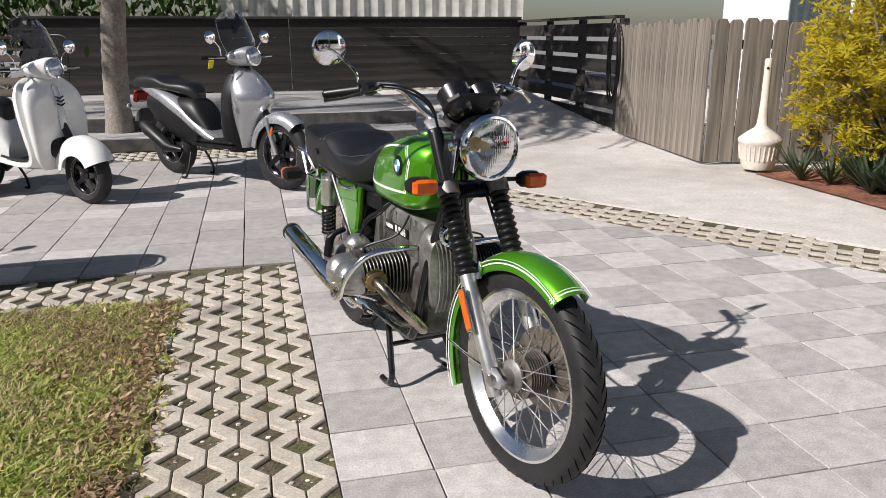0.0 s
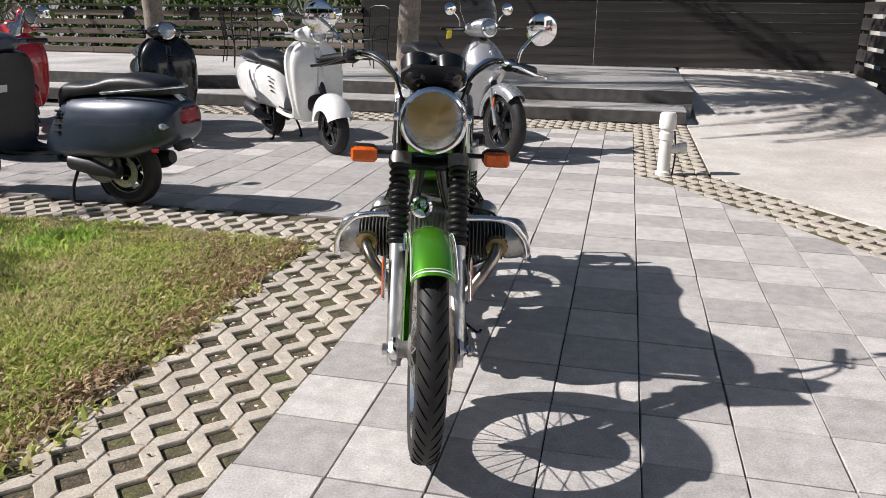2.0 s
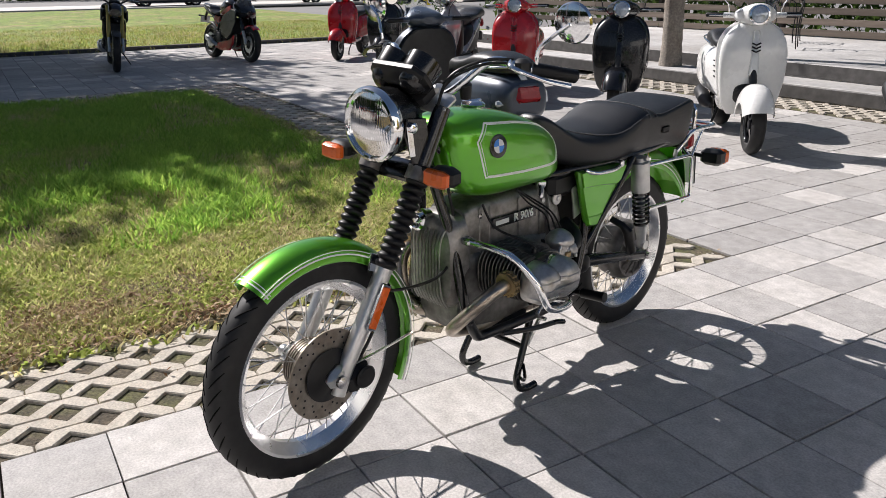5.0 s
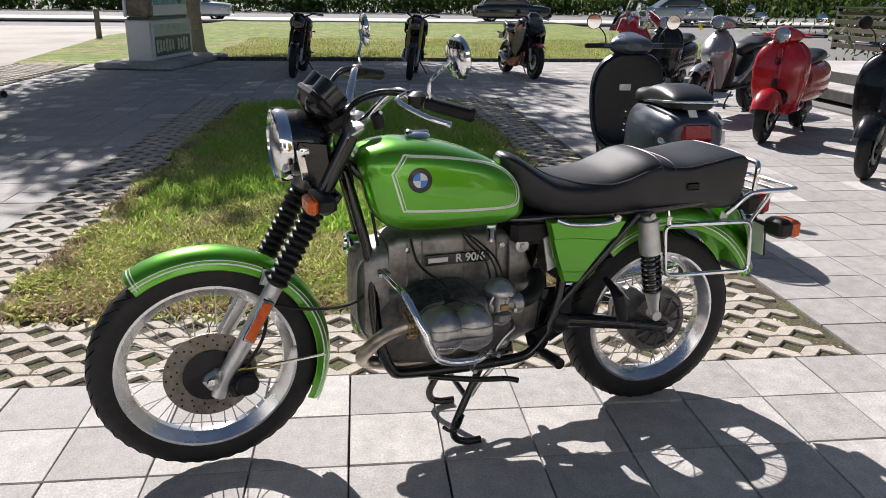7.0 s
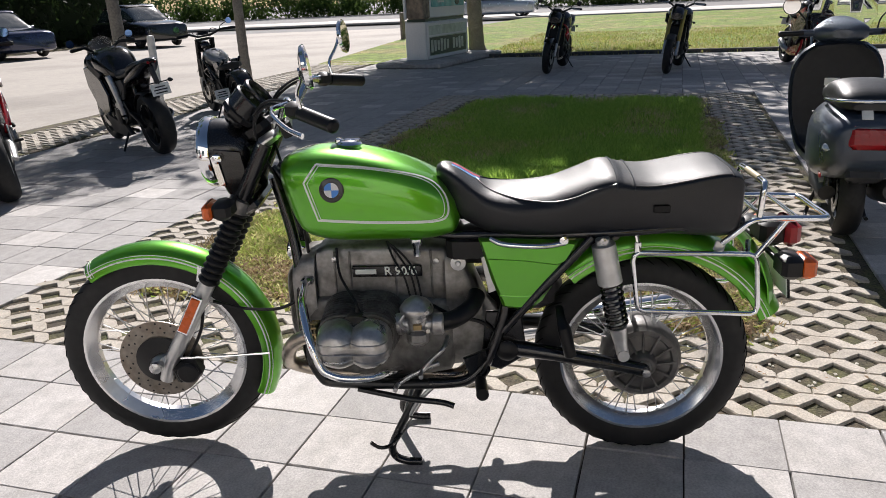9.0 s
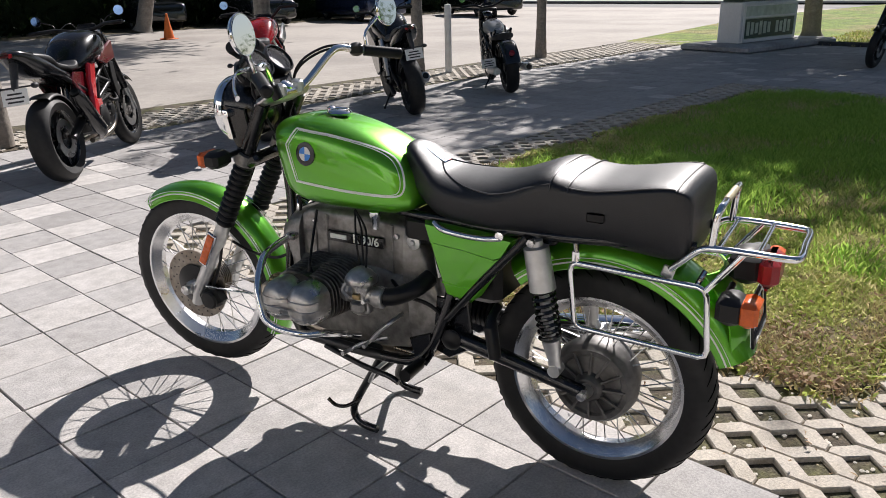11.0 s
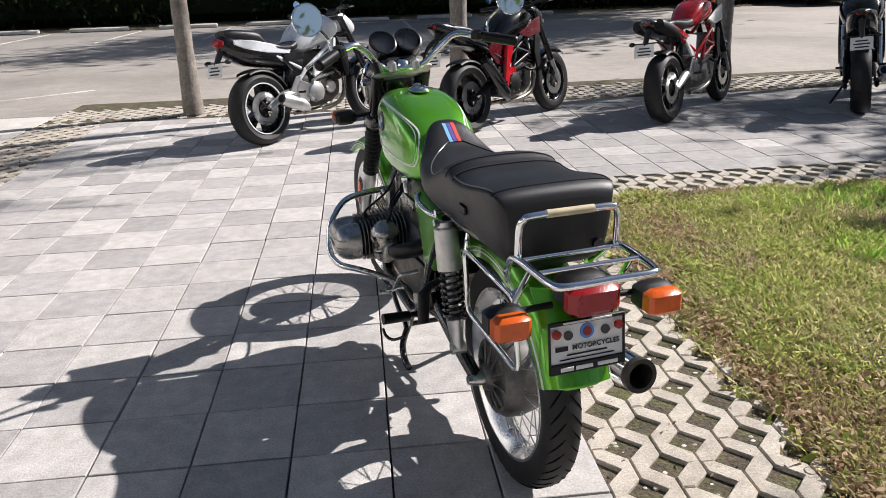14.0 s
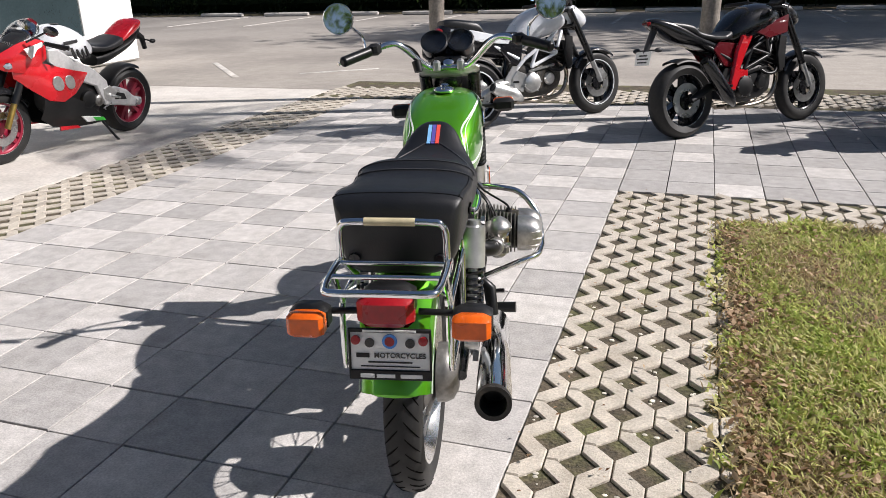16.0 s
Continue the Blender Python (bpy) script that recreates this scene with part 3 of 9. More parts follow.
blades("dry_grass", GRASS_DRY, "straw-coloured dry grass at the worn lawn edge", 85000, (-4.0, LAWN[1], LAWN[2], LAWN[3]), 0.03, 1.3,
       lambda x, y: 0.8 - 0.5 * lush(x, y) - 0.4 * max(0, -0.9 - x), 5, 0.0028)

EDGE = ((LAWN[1] - 0.5, LAWN[1] + 0.09, LAWN[2] - 0.05, LAWN[3] + 0.06), (-6.0, LAWN[1], LAWN[2] - 0.1, LAWN[2] + 0.14), (-6.0, LAWN[1], LAWN[3] - 0.12, LAWN[3] + 0.09))
for k, area in enumerate(EDGE):
    blades("edge_weeds", GRASS, "broad-leaved weeds creeping over the lawn edge", 9000 if k == 0 else 11000, area, 0.034, 1.5, lambda x, y: max(0.0, 0.3 + 1.5 * noise.noise((x * 3.1, y * 3.1, 11.0 + k))), 40 + k, 0.011, 8)
    blades("edge_straw", GRASS_DRY, "brown dead grass at the lawn edge", 9000, area, 0.03, 1.6, lambda x, y: max(0.0, 0.45 + 1.2 * noise.noise((x * 2.3, y * 2.3, 21.0 + k))), 50 + k, 0.004, 10)


blades("brown_thatch", GRASS_DRY, "brown thatch where the lawn is worn", 20000, (-1.5, LAWN[1] + 0.02, LAWN[2], LAWN[3]), 0.03, 1.6,
       lambda x, y: min(1.0, max(0.0, (x + 1.5) / 0.9)) * max(0.0, 0.5 + 1.6 * noise.noise((x * 1.7, y * 1.7, 31.0))), 61, 0.0042, 12)


def litter(name, count, area, seed, size=0.018, keep=lambda x, y: 1):
    rg = random.Random(seed)
    g = Geo()
    for _ in range(count):
        x, y = rg.uniform(area[0], area[1]), rg.uniform(area[2], area[3])
        if rg.random() > keep(x, y):
            continue
        s, a = size * rg.uniform(0.5, 1.3), rg.uniform(0, 6.28)
        m = Matrix.Translation((x, y, 0.016 + rg.uniform(0, 0.014))) @ Euler((rg.uniform(-0.7, 0.7), rg.uniform(-0.7, 0.7), a)).to_matrix().to_4x4()
        g.add([(-s, 0, 0), (0, -s * 0.4, 0.004), (s, 0, 0), (0, s * 0.4, 0.004)], [(0, 1, 2, 3)], m)
    return solid(name, g, LITTER, "dry brown leaf litter lying on the lawn edge", "leaf", kind="stuff")


litter("leaf_litter", 7500, (-0.85, -0.33, LAWN[2], LAWN[3]), 8, keep=lambda x, y: (0.75 if x > -0.45 else 0.2) * max(0.1, 0.5 + 1.2 * noise.noise((x * 3, y * 3, 2.0))))
litter("leaf_litter", 1900, (-2.6, -0.6, LAWN[2], LAWN[3]), 9, 0.016, keep=lambda x, y: max(0.1, 0.55 + 0.9 * noise.noise((x * 2.5, y * 2.5, 6.0))))
litter("leaf_litter", 700, (-0.35, 0.3, 0.3, 4.5), 10, 0.01, keep=lambda x, y: 0.25)

# ---- the green motorcycle ----
from mathutils.bvhtree import BVHTree

bike = thing("motorcycle", "classic green boxer-twin motorcycle with white pinstripes on its centre stand", "motorcycle",
             Matrix.Translation((0.537, 3.451, 0)) @ Matrix.Rotation(math.atan2(-0.978, 0.208), 4, 'Z'))
# the fork is turned a little to the left about the steering head
HEAD = Vector((1.08, 0, 0.95))
RAKE = Vector((-0.49, 0, 0.87)).normalized()
STEER = Matrix.Translation(HEAD) @ Matrix.Rotation(radians(5.5), 4, RAKE) @ Matrix.Translation(-HEAD)


def front(name, geo, material, parent=None, label="", sharp=38):
    return part(name, geo.moved(STEER), material, parent or bike, label, sharp)


def wheel(name, centre, rim_r, tyre_r, tyre_w, m, spokes=40):
    """A spoked wheel: alloy rim and hub, tyre with cut tread, wire spokes."""
    c = Vector(centre)
    g = Geo()
    w = tyre_w * 0.36
    g.lathe([(rim_r, -w), (rim_r + 0.002, -w + 0.004), (rim_r - 0.012, -w + 0.012), (rim_r - 0.017, -w * 0.45), (rim_r - 0.03, -w * 0.2), (rim_r - 0.03, w * 0.2),
             (rim_r - 0.017, w * 0.45), (rim_r - 0.012, w - 0.012), (rim_r + 0.002, w - 0.004), (rim_r, w), (rim_r - 0.008, w), (rim_r - 0.022, w - 0.012),
             (rim_r - 0.036, w * 0.3), (rim_r - 0.036, -w * 0.3), (rim_r - 0.022, -w + 0.012), (rim_r - 0.008, -w)], c, (0, 1, 0), 72, closed=True)
    g.moved(m)
    wh = part(name, g, ALLOY, bike, "polished alloy spoked wheel rim")
    t = Geo()
    hw, k = tyre_w / 2, []
    for a in range(13):
        q = math.pi * a / 12
        k.append((rim_r + (tyre_r - rim_r) * math.sin(q) ** 0.62, -hw * math.cos(q) * (1.0 if 2 < a < 10 else 0.9)))
    k[0], k[-1] = (rim_r - 0.004, -w * 0.95), (rim_r - 0.004, w * 0.95)
    t.lathe(k, c, (0, 1, 0), 96)
    t.f = [q for q in t.f if len(q) == 4]
    part("tyre", t.moved(m), RUBBER, wh, "worn black rubber tyre")
    # cut grooves across the tread
    gr = Geo()
    for i in range(44):
        for s in (-1, 1):
            a0 = 2 * math.pi * (i + (0.5 if s > 0 else 0)) / 44
            pts = []
            for u in range(5):
                f = 0.12 + 0.62 * u / 4
                q = math.pi / 2 + s * f * 1.15
                r = rim_r + (tyre_r - rim_r) * max(0.05, math.sin(q)) ** 0.62
                a = a0 + s * 0.0 + 0.16 * u / 4
                pts.append(c + Vector((math.cos(a) * r, -hw * math.cos(q), math.sin(a) * r)))
            gr.tube(pts, [0.0012, 0.0022, 0.0025, 0.0022, 0.001], 4)
    part("tread_cut", gr.moved(m), GROOVE, wh, "tread grooves")["kind"] = "stuff"
    hubw = 0.045
    for lay in range(spokes):
        a = 2 * math.pi * lay / spokes
        side = 1 if lay % 2 else -1
        twist = 0.42 if (lay // 2) % 2 else -0.42
        p0 = c + Vector((math.cos(a + twist) * 0.05, side * hubw, math.sin(a + twist) * 0.05))
        p1 = c + Vector((math.cos(a) * (rim_r - 0.03), side * 0.008, math.sin(a) * (rim_r - 0.03)))
        part("spoke", Geo().tube([p0, p1], 0.0019, 5).moved(m), STEEL, wh)
    return wh, c


def arc_fender(c, radius, a0, a1, hw, drop, n=40, thick=0.003, flat=2.2):
    """A mudguard that follows the wheel; a0 and a1 in degrees from the front, over the top."""
    g, lines = Geo(), ([], [], [], [])
    rings = []
    for i in range(n + 1):
        a = radians(a0 + (a1 - a0) * i / n)
        er = Vector((math.cos(a), 0, math.sin(a)))
        outer, inner = [], []
        for j in range(13):
            q = math.pi * j / 12
            y = hw * math.copysign(abs(math.cos(q)) ** (2 / flat), math.cos(q))
            d = drop * (1 - math.sin(q) ** (2 / flat))
            outer.append(c + er * (radius - d) + Vector((0, y, 0)))
            inner.append(c + er * (radius - d - thick) + Vector((0, y * 0.965, 0)))
        rings.append(outer + inner[::-1])
        for s, side in ((0, 1), (1, -1)):
            lines[s].append((c + er * (radius - drop * 0.62) + Vector((0, side * hw * 0.985, 0)), Vector((0, side, 0.25))))
    g.rings(rings)
    return g, lines


DISC = surf("rust_bloomed_steel", (0.27, 0.24, 0.205), 0.42, 0.75, var=0.2, scale=50, stain=(0.17, 0.12, 0.08), stain_scale=14, stain_amount=0.6)
# wheels
FC = (1.488, 0, 0.345)
front_wheel, _ = wheel("front_wheel", FC, 0.258, 0.328, 0.098, STEER)
rear_wheel, _ = wheel("rear_wheel", (0, 0, 0.318), 0.242, 0.318, 0.115, Matrix())
part("hub", Geo().lathe([(0.012, -0.085), (0.024, -0.082), (0.026, -0.055), (0.044, -0.05), (0.05, -0.046), (0.05, -0.04), (0.04, -0.03), (0.042, 0.02), (0.07, 0.035), (0.07, 0.045), (0.03, 0.06), (0.012, 0.1)], FC, (0, 1, 0), 32).moved(STEER), ALUM, front_wheel, "dull aluminium hub")
for i in range(7):
    ribs = Geo().lathe([(0.05, -0.03 + i * 0.009), (0.074, -0.03 + i * 0.009), (0.074, -0.027 + i * 0.009), (0.05, -0.027 + i * 0.009)], FC, (0, 1, 0), 40)
    part("hub_fin", ribs.moved(STEER), DISC, front_wheel)
disc = Geo().lathe([(0.06, 0.066), (0.13, 0.066), (0.13, 0.071), (0.06, 0.071)], FC, (0, 1, 0), 64, closed=True)
brake = part("brake_disc", disc.moved(STEER), DISC, front_wheel, "drilled steel brake disc with brown rust bloom")
holes = Geo()
for i in range(48):
    a, r = 2 * math.pi * i / 48, (0.122, 0.108, 0.094)[i % 3]
    holes.lathe([(0.0, 0.0705), (0.0034, 0.0705), (0.0034, 0.0716), (0.0, 0.0716)], (FC[0] + math.cos(a) * r, 0, FC[2] + math.sin(a) * r), (0, 1, 0), 8)
part("drilling", holes.moved(STEER), BLACK_MATT, brake)["kind"] = "stuff"
part("disc_carrier", Geo().lathe([(0.0, 0.072), (0.074, 0.072), (0.078, 0.077), (0.06, 0.084), (0.04, 0.09), (0.015, 0.095), (0, 0.096)], FC, (0, 1, 0), 32).moved(STEER), BLACK_MATT, front_wheel)

# fork
for s in (1, -1):
    y = 0.093 * s
    low = Geo().tube([(1.475, y, 0.285), (1.452, y, 0.345), (1.375, y, 0.47), (1.29, y, 0.615)], [0.021, 0.024, 0.0245, 0.0245], 20)
    low.box((1.482, y, 0.345), (0.062, 0.038, 0.052), 0.012, (0, 30, 0))
    leg = front("fork_leg", low, ALUM_LIGHT, label="satin aluminium fork slider")
    pts = []
    for i in range(49):
        pts.append(Vector((1.295, y, 0.607)).lerp(Vector((1.166, y, 0.835)), i / 48))
    bel = Geo().tube(pts, [(0.0245, 0.03, 0.0335, 0.03)[i % 4] for i in range(49)], 20)
    front("fork_gaiter", bel, RUBBER_SOFT, label="ribbed black rubber fork gaiter", sharp=70)
    front("fork_tube", Geo().tube([(1.17, y, 0.83), (1.07, y, 1.02)], 0.024, 16), BLACK)
    front("yoke_clamp", Geo().lathe([(0.02, -0.02), (0.036, -0.018), (0.036, 0.02), (0.02, 0.022)], (1.163, y, 0.845), RAKE, 20), ALUM)
    # amber side reflector in a chrome frame
    rm = Matrix.Translation((1.354, 0.13 * s, 0.519)) @ Matrix.Rotation(radians(-29), 4, 'Y')
    fr = front("side_reflector", Geo().box((0, 0, 0), (0.036, 0.008, 0.135), 0.003).moved(rm), CHROME, label="chrome reflector frame")
    part("reflector_lens", Geo().box((0, 0.005 * s, 0), (0.027, 0.006, 0.12), 0.002).moved(STEER @ rm), AMBER, fr, "amber reflector lens")
    front("fender_stay", Geo().tube(spline([(1.42, 0.1 * s, 0.36), (1.30, 0.085 * s, 0.352), (1.152, 0.062 * s, 0.345)]), 0.0045, 8), CHROME)
    front("fender_bracket", Geo().plate([(1.292, 0.64), (1.325, 0.655), (1.338, 0.605), (1.308, 0.592)], 0.066 * s, 0.076 * s, 0.003), CHROME)
front("lower_yoke", Geo().box((1.135, 0, 0.838), (0.07, 0.235, 0.034), 0.01, (0, 30, 0)), BLACK)
front("upper_yoke", Geo().box((1.062, 0, 1.028), (0.075, 0.23, 0.03), 0.012, (0, 30, 0)), ALUM_LIGHT, label="polished alloy upper yoke")
front("axle", Geo().lathe([(0.012, -0.13), (0.017, -0.128), (0.017, -0.115), (0.009, -0.11), (0.009, 0.12), (0.018, 0.124), (0.018, 0.134), (0.008, 0.14)], FC, (0, 1, 0), 16), STEEL)
cal = Geo().box((1.405, 0.085, 0.315), (0.085, 0.062, 0.075), 0.014, (0, 20, 0))
cal.lathe([(0, 0.11), (0.03, 0.112), (0.034, 0.122), (0.028, 0.128), (0, 0.13)], (1.395, 0, 0.318), (0, 1, 0), 20)
front("brake_caliper", cal, BLACK_MATT, label="black brake caliper")
front("brake_hose", Geo().tube(spline([(1.40, 0.09, 0.35), (1.34, 0.10, 0.45), (1.31, 0.085, 0.56), (1.22, 0.07, 0.70), (1.14, 0.05, 0.86)]), 0.005, 8), RUBBER_SOFT)
front("speedo_cable", Geo().tube(spline([(1.30, 0.06, 0.53), (1.2, 0.08, 0.51), (1.07, 0.10, 0.52), (0.99, 0.09, 0.60), (1.0, 0.05, 0.80)]), 0.005, 8), RUBBER_SOFT)

# front mudguard with pinstripes
fm, lines = arc_fender(Vector(FC), 0.366, 57, 207, 0.06, 0.05)
fender = front("front_fender", fm, PAINT, label="metallic green front mudguard")
for s in (0, 1):
    pts = [(p + Vector((0, (1 if s == 0 else -1) * 0.002, 0))) for p, _ in lines[s]]
    for off, w in ((0.0, 0.0042), (0.011, 0.0018)):
        q = [Vector(FC) + (p - Vector(FC)) * (1 + off / 0.34) for p in pts]
        part("pinstripe", strip(q, [n for _, n in lines[s]], w, 0.0004).moved(STEER), STRIPE, fender)
for off, w in ((0.012, 0.004), (0.022, 0.0018)):
    a = radians(57) + off / 0.366
    er = Vector((math.cos(a), 0, math.sin(a)))
    pts, nn = [], []
    for j in range(15):
        q = math.pi * (j + 0.6) / 15.2
        y = 0.06 * math.copysign(abs(math.cos(q)) ** (2 / 2.2), math.cos(q))
        d = 0.05 * (1 - math.sin(q) ** (2 / 2.2))
        pts.append(Vector(FC) + er * (0.366 - d) + Vector((0, y, 0)))
        nn.append(er * math.sin(q) + Vector((0, math.cos(q), 0)))
    part("pinstripe", strip(pts, nn, w, 0.0009).moved(STEER), STRIPE, fender)

# headlamp
LC = Vector((1.205, 0, 0.984))
shell = front("headlamp", Geo().lathe([(0.0, -0.105), (0.04, -0.1), (0.075, -0.075), (0.092, -0.03), (0.094, 0.03), (0.09, 0.034), (0.088, 0.0), (0.05, -0.06), (0.0, -0.07)], LC, (1, 0, -0.03), 48), BLACK, label="black headlamp shell")
part("headlamp_rim", Geo().lathe([(0.086, 0.022), (0.1, 0.024), (0.103, 0.034), (0.102, 0.05), (0.097, 0.058), (0.09, 0.06), (0.088, 0.05), (0.088, 0.03)], LC, (1, 0, -0.03), 64, closed=True).moved(STEER), CHROME, shell, "chrome headlamp ring")
bowl = [(0.086 * k / 14, -0.02 + (0.086 * k / 14) ** 2 / 0.12) for k in range(15)]
part("reflector_bowl", Geo().lathe(bowl + [(0.087, 0.041), (0.07, 0.018), (0.04, -0.012), (0.0, -0.024)], LC, (1, 0, -0.03), 64).moved(STEER), REFLECTOR, shell, "silvered lamp bowl")
part("bulb", Geo().lathe([(0, -0.02), (0.009, -0.018), (0.0135, -0.004), (0.0165, 0.007), (0.013, 0.019), (0, 0.025)], LC, (1, 0, -0.03), 24).moved(STEER), AMBER_BULB, shell, "amber bulb cover")
lens = part("headlamp_lens", Geo().lathe([(0.0, 0.064), (0.03, 0.063), (0.06, 0.059), (0.089, 0.051), (0.089, 0.048), (0.06, 0.055), (0.03, 0.059), (0.0, 0.06)], LC, (1, 0, -0.03), 64).moved(STEER), LENS, shell, "ribbed clear headlamp glass")
lens.visible_shadow = False
for s in (1, -1):
    ear = Geo().plate([(1.14, 1.0), (1.215, 1.01), (1.225, 0.965), (1.19, 0.88), (1.15, 0.845), (1.12, 0.86)], 0.092 * s, 0.1 * s, 0.003)
    front("headlamp_ear", ear, BLACK)
    br = Geo().plate([(1.205, 0.99), (1.225, 0.99), (1.21, 0.905), (1.19, 0.905)], 0.104 * s, 0.108 * s, 0.0015)
    br.lathe([(0, 0.1), (0.014, 0.1), (0.014, 0.116), (0.006, 0.12), (0, 0.12)] if s > 0 else [(0, -0.12), (0.006, -0.12), (0.014, -0.116), (0.014, -0.1), (0, -0.1)], (1.205, 0, 0.985), (0, 1, 0), 16)
    front("lamp_bracket", br, CHROME)
    # front turn signal
    stalk = front("turn_signal", Geo().box((1.178, 0.205 * s, 0.868), (0.055, 0.082, 0.05), 0.012).tube([(1.17, 0.1 * s, 0.87), (1.17, 0.18 * s, 0.868)], 0.008, 10), BLACK_MATT, label="black turn signal housing")
    part("signal_lens", Geo().box((1.215, 0.205 * s, 0.868), (0.028, 0.08, 0.046), 0.008).moved(STEER), AMBER, stalk, "amber turn signal lens")
part("horn", Geo().lathe([(0, -0.04), (0.025, -0.04), (0.033, -0.01), (0.037, 0.0), (0.037, 0.008), (0.03, 0.014), (0.026, 0.008), (0.016, 0.006), (0.012, 0.018), (0, 0.02)], (1.05, -0.029, 0.667), (1, 0, 0.1), 32), CHROME, bike, "round chrome horn")

# clocks
for y in (0.05, -0.05):
    gm = Matrix.Translation((1.125, y, 1.112)) @ Matrix.Rotation(radians(-48), 4, 'Y')
    cup = front("instrument", Geo().lathe([(0, -0.06), (0.02, -0.058), (0.034, -0.048), (0.044, -0.028), (0.049, 0.0), (0.052, 0.03), (0.053, 0.038), (0.047, 0.041), (0.044, 0.02), (0.0, 0.018)], (0, 0, 0), (0, 0, 1), 36).moved(gm), BLACK, label="black rubber instrument cup")
    part("dial", Geo().lathe([(0, 0.019), (0.043, 0.019), (0.043, 0.022), (0, 0.022)], (0, 0, 0), (0, 0, 1), 28).moved(STEER @ gm), BLACK, cup, "black dial face")
    part("dial_glass", Geo().lathe([(0, 0.036), (0.045, 0.034), (0.045, 0.036), (0, 0.039)], (0, 0, 0), (0, 0, 1), 28).moved(STEER @ gm), CLEAR, cup, "dial glass").visible_shadow = False
front("instrument_bracket", Geo().box((1.10, 0, 1.05), (0.09, 0.14, 0.06), 0.02, (0, 30, 0)).box((1.139, 0, 1.1), (0.098, 0.202, 0.068), 0.028, (0, -48, 0)), BLACK_MATT, label="black rounded instrument housing")

# handlebar, controls, mirrors
half = [(1.035, 0.0, 1.045), (1.035, 0.06, 1.045), (1.02, 0.10, 1.07), (0.985, 0.165, 1.135), (0.968, 0.205, 1.15), (0.94, 0.265, 1.135), (0.845, 0.352, 1.115)]
barpts = [(x, -y, z) for x, y, z in spline(half, 5)[::-1]] + [tuple(p) for p in spline(half, 5)[1:]]
front("handlebar", Geo().tube(barpts, 0.0115, 14), CHROME, label="chrome handlebar")
for s in (1, -1):
    a, c = Vector((0.925, 0.28 * s, 1.133)), Vector((0.832, 0.364 * s, 1.112))
    gp = [a.lerp(c, i / 24) for i in range(25)]
    front("grip", Geo().tube(gp + [c + (c - a) * 0.04], [0.0175 + (0.0014 if i % 2 else 0) for i in range(25)] + [0.011], 16), RUBBER_SOFT, label="ribbed black rubber grip")
    front("switch_box", Geo().box((0.942, 0.262 * s, 1.138), (0.045, 0.045, 0.042), 0.01, (0, 0, -32 * s)), BLACK_MATT)
    front("brake_lever" if s < 0 else "clutch_lever", Geo().tube(spline([(0.965, 0.235 * s, 1.15), (1.0, 0.275 * s, 1.14), (0.955, 0.345 * s, 1.112), (0.905, 0.395 * s, 1.098)]), [0.009] * 6 + [0.0065] * 12 + [0.008], 10, squash=0.7), CHROME if s > 0 else BLACK, label="alloy hand lever" if s > 0 else "black hand lever")
    mc = Vector((0.885, 0.372 * s, 1.255))
    st = front("mirror", Geo().lathe([(0, -0.012), (0.03, -0.011), (0.05, -0.004), (0.054, 0.004), (0.052, 0.008), (0.0, 0.006)], mc, (-1, -0.12 * s, 0.12), 40).tube(spline([(0.92, 0.292 * s, 1.14), (0.925, 0.30 * s, 1.185), (0.905, 0.335 * s, 1.225), tuple(mc + Vector((0.014, 0, -0.003)))]), 0.0052, 8), CHROME, label="round chrome mirror on a bent stem")
    part("mirror_glass", Geo().lathe([(0, 0.0085), (0.049, 0.0085), (0.049, 0.0095), (0, 0.0095)], mc, (-1, -0.12 * s, 0.12), 36).moved(STEER), MIRROR, st, "mirror glass")
for k, s in enumerate((1, 1, -1, -1)):
    d = 0.01 * (k % 2)
    front("control_cable", Geo().tube(spline([(0.955, 0.24 * s, 1.145 + d), (1.02, 0.19 * s, 1.142 + d), (1.075, 0.125 * s, 1.10 + d), (1.09, 0.095 * s, 1.03), (1.05, 0.04 * s, 0.87)]), 0.0042, 8), RUBBER_SOFT)
for s in (1, -1):
    front("bar_clamp", Geo().box((1.035, 0.045 * s, 1.052), (0.04, 0.028, 0.045), 0.008), ALUM_LIGHT)
front("steering_nut", Geo().lathe([(0.0, -0.02), (0.022, -0.02), (0.022, 0.008), (0.014, 0.014), (0, 0.014)], (1.045, 0, 1.06), RAKE, 12), CHROME)
front("master_cylinder", Geo().lathe([(0, -0.02), (0.016, -0.02), (0.018, 0.02), (0.0, 0.024)], (1.0, 0.115, 1.06), (0.3, 0.2, 1), 16), BLACK_MATT)

# tank
TANK = [(0.535, 0.775, 0.845, 0.074), (0.56, 0.742, 0.885, 0.102), (0.62, 0.727, 0.925, 0.121), (0.70, 0.724, 0.957, 0.13), (0.80, 0.724, 0.981, 0.135), (0.89, 0.725, 0.987, 0.134),
        (0.955, 0.732, 0.978, 0.126), (1.0, 0.748, 0.962, 0.108), (1.022, 0.785, 0.935, 0.082)]
TANK_SHEAR = 0.26
tank = part("fuel_tank", body(TANK, 6, TANK_SHEAR, 6.0, 3.3, 44), PAINT, bike, "metallic green fuel tank", 60)


tank_tree = BVHTree.FromPolygons([tuple(v.co) for v in tank.data.vertices], [tuple(f.vertices) for f in tank.data.polygons])


def tank_side(x, z, s):
    """Point and normal on the tank's flank."""
    hit, _, _, _ = tank_tree.ray_cast(Vector((x, s, z)), Vector((0, -s, 0)))
    return hit if hit is not None else Vector((x, s * 0.1, z))


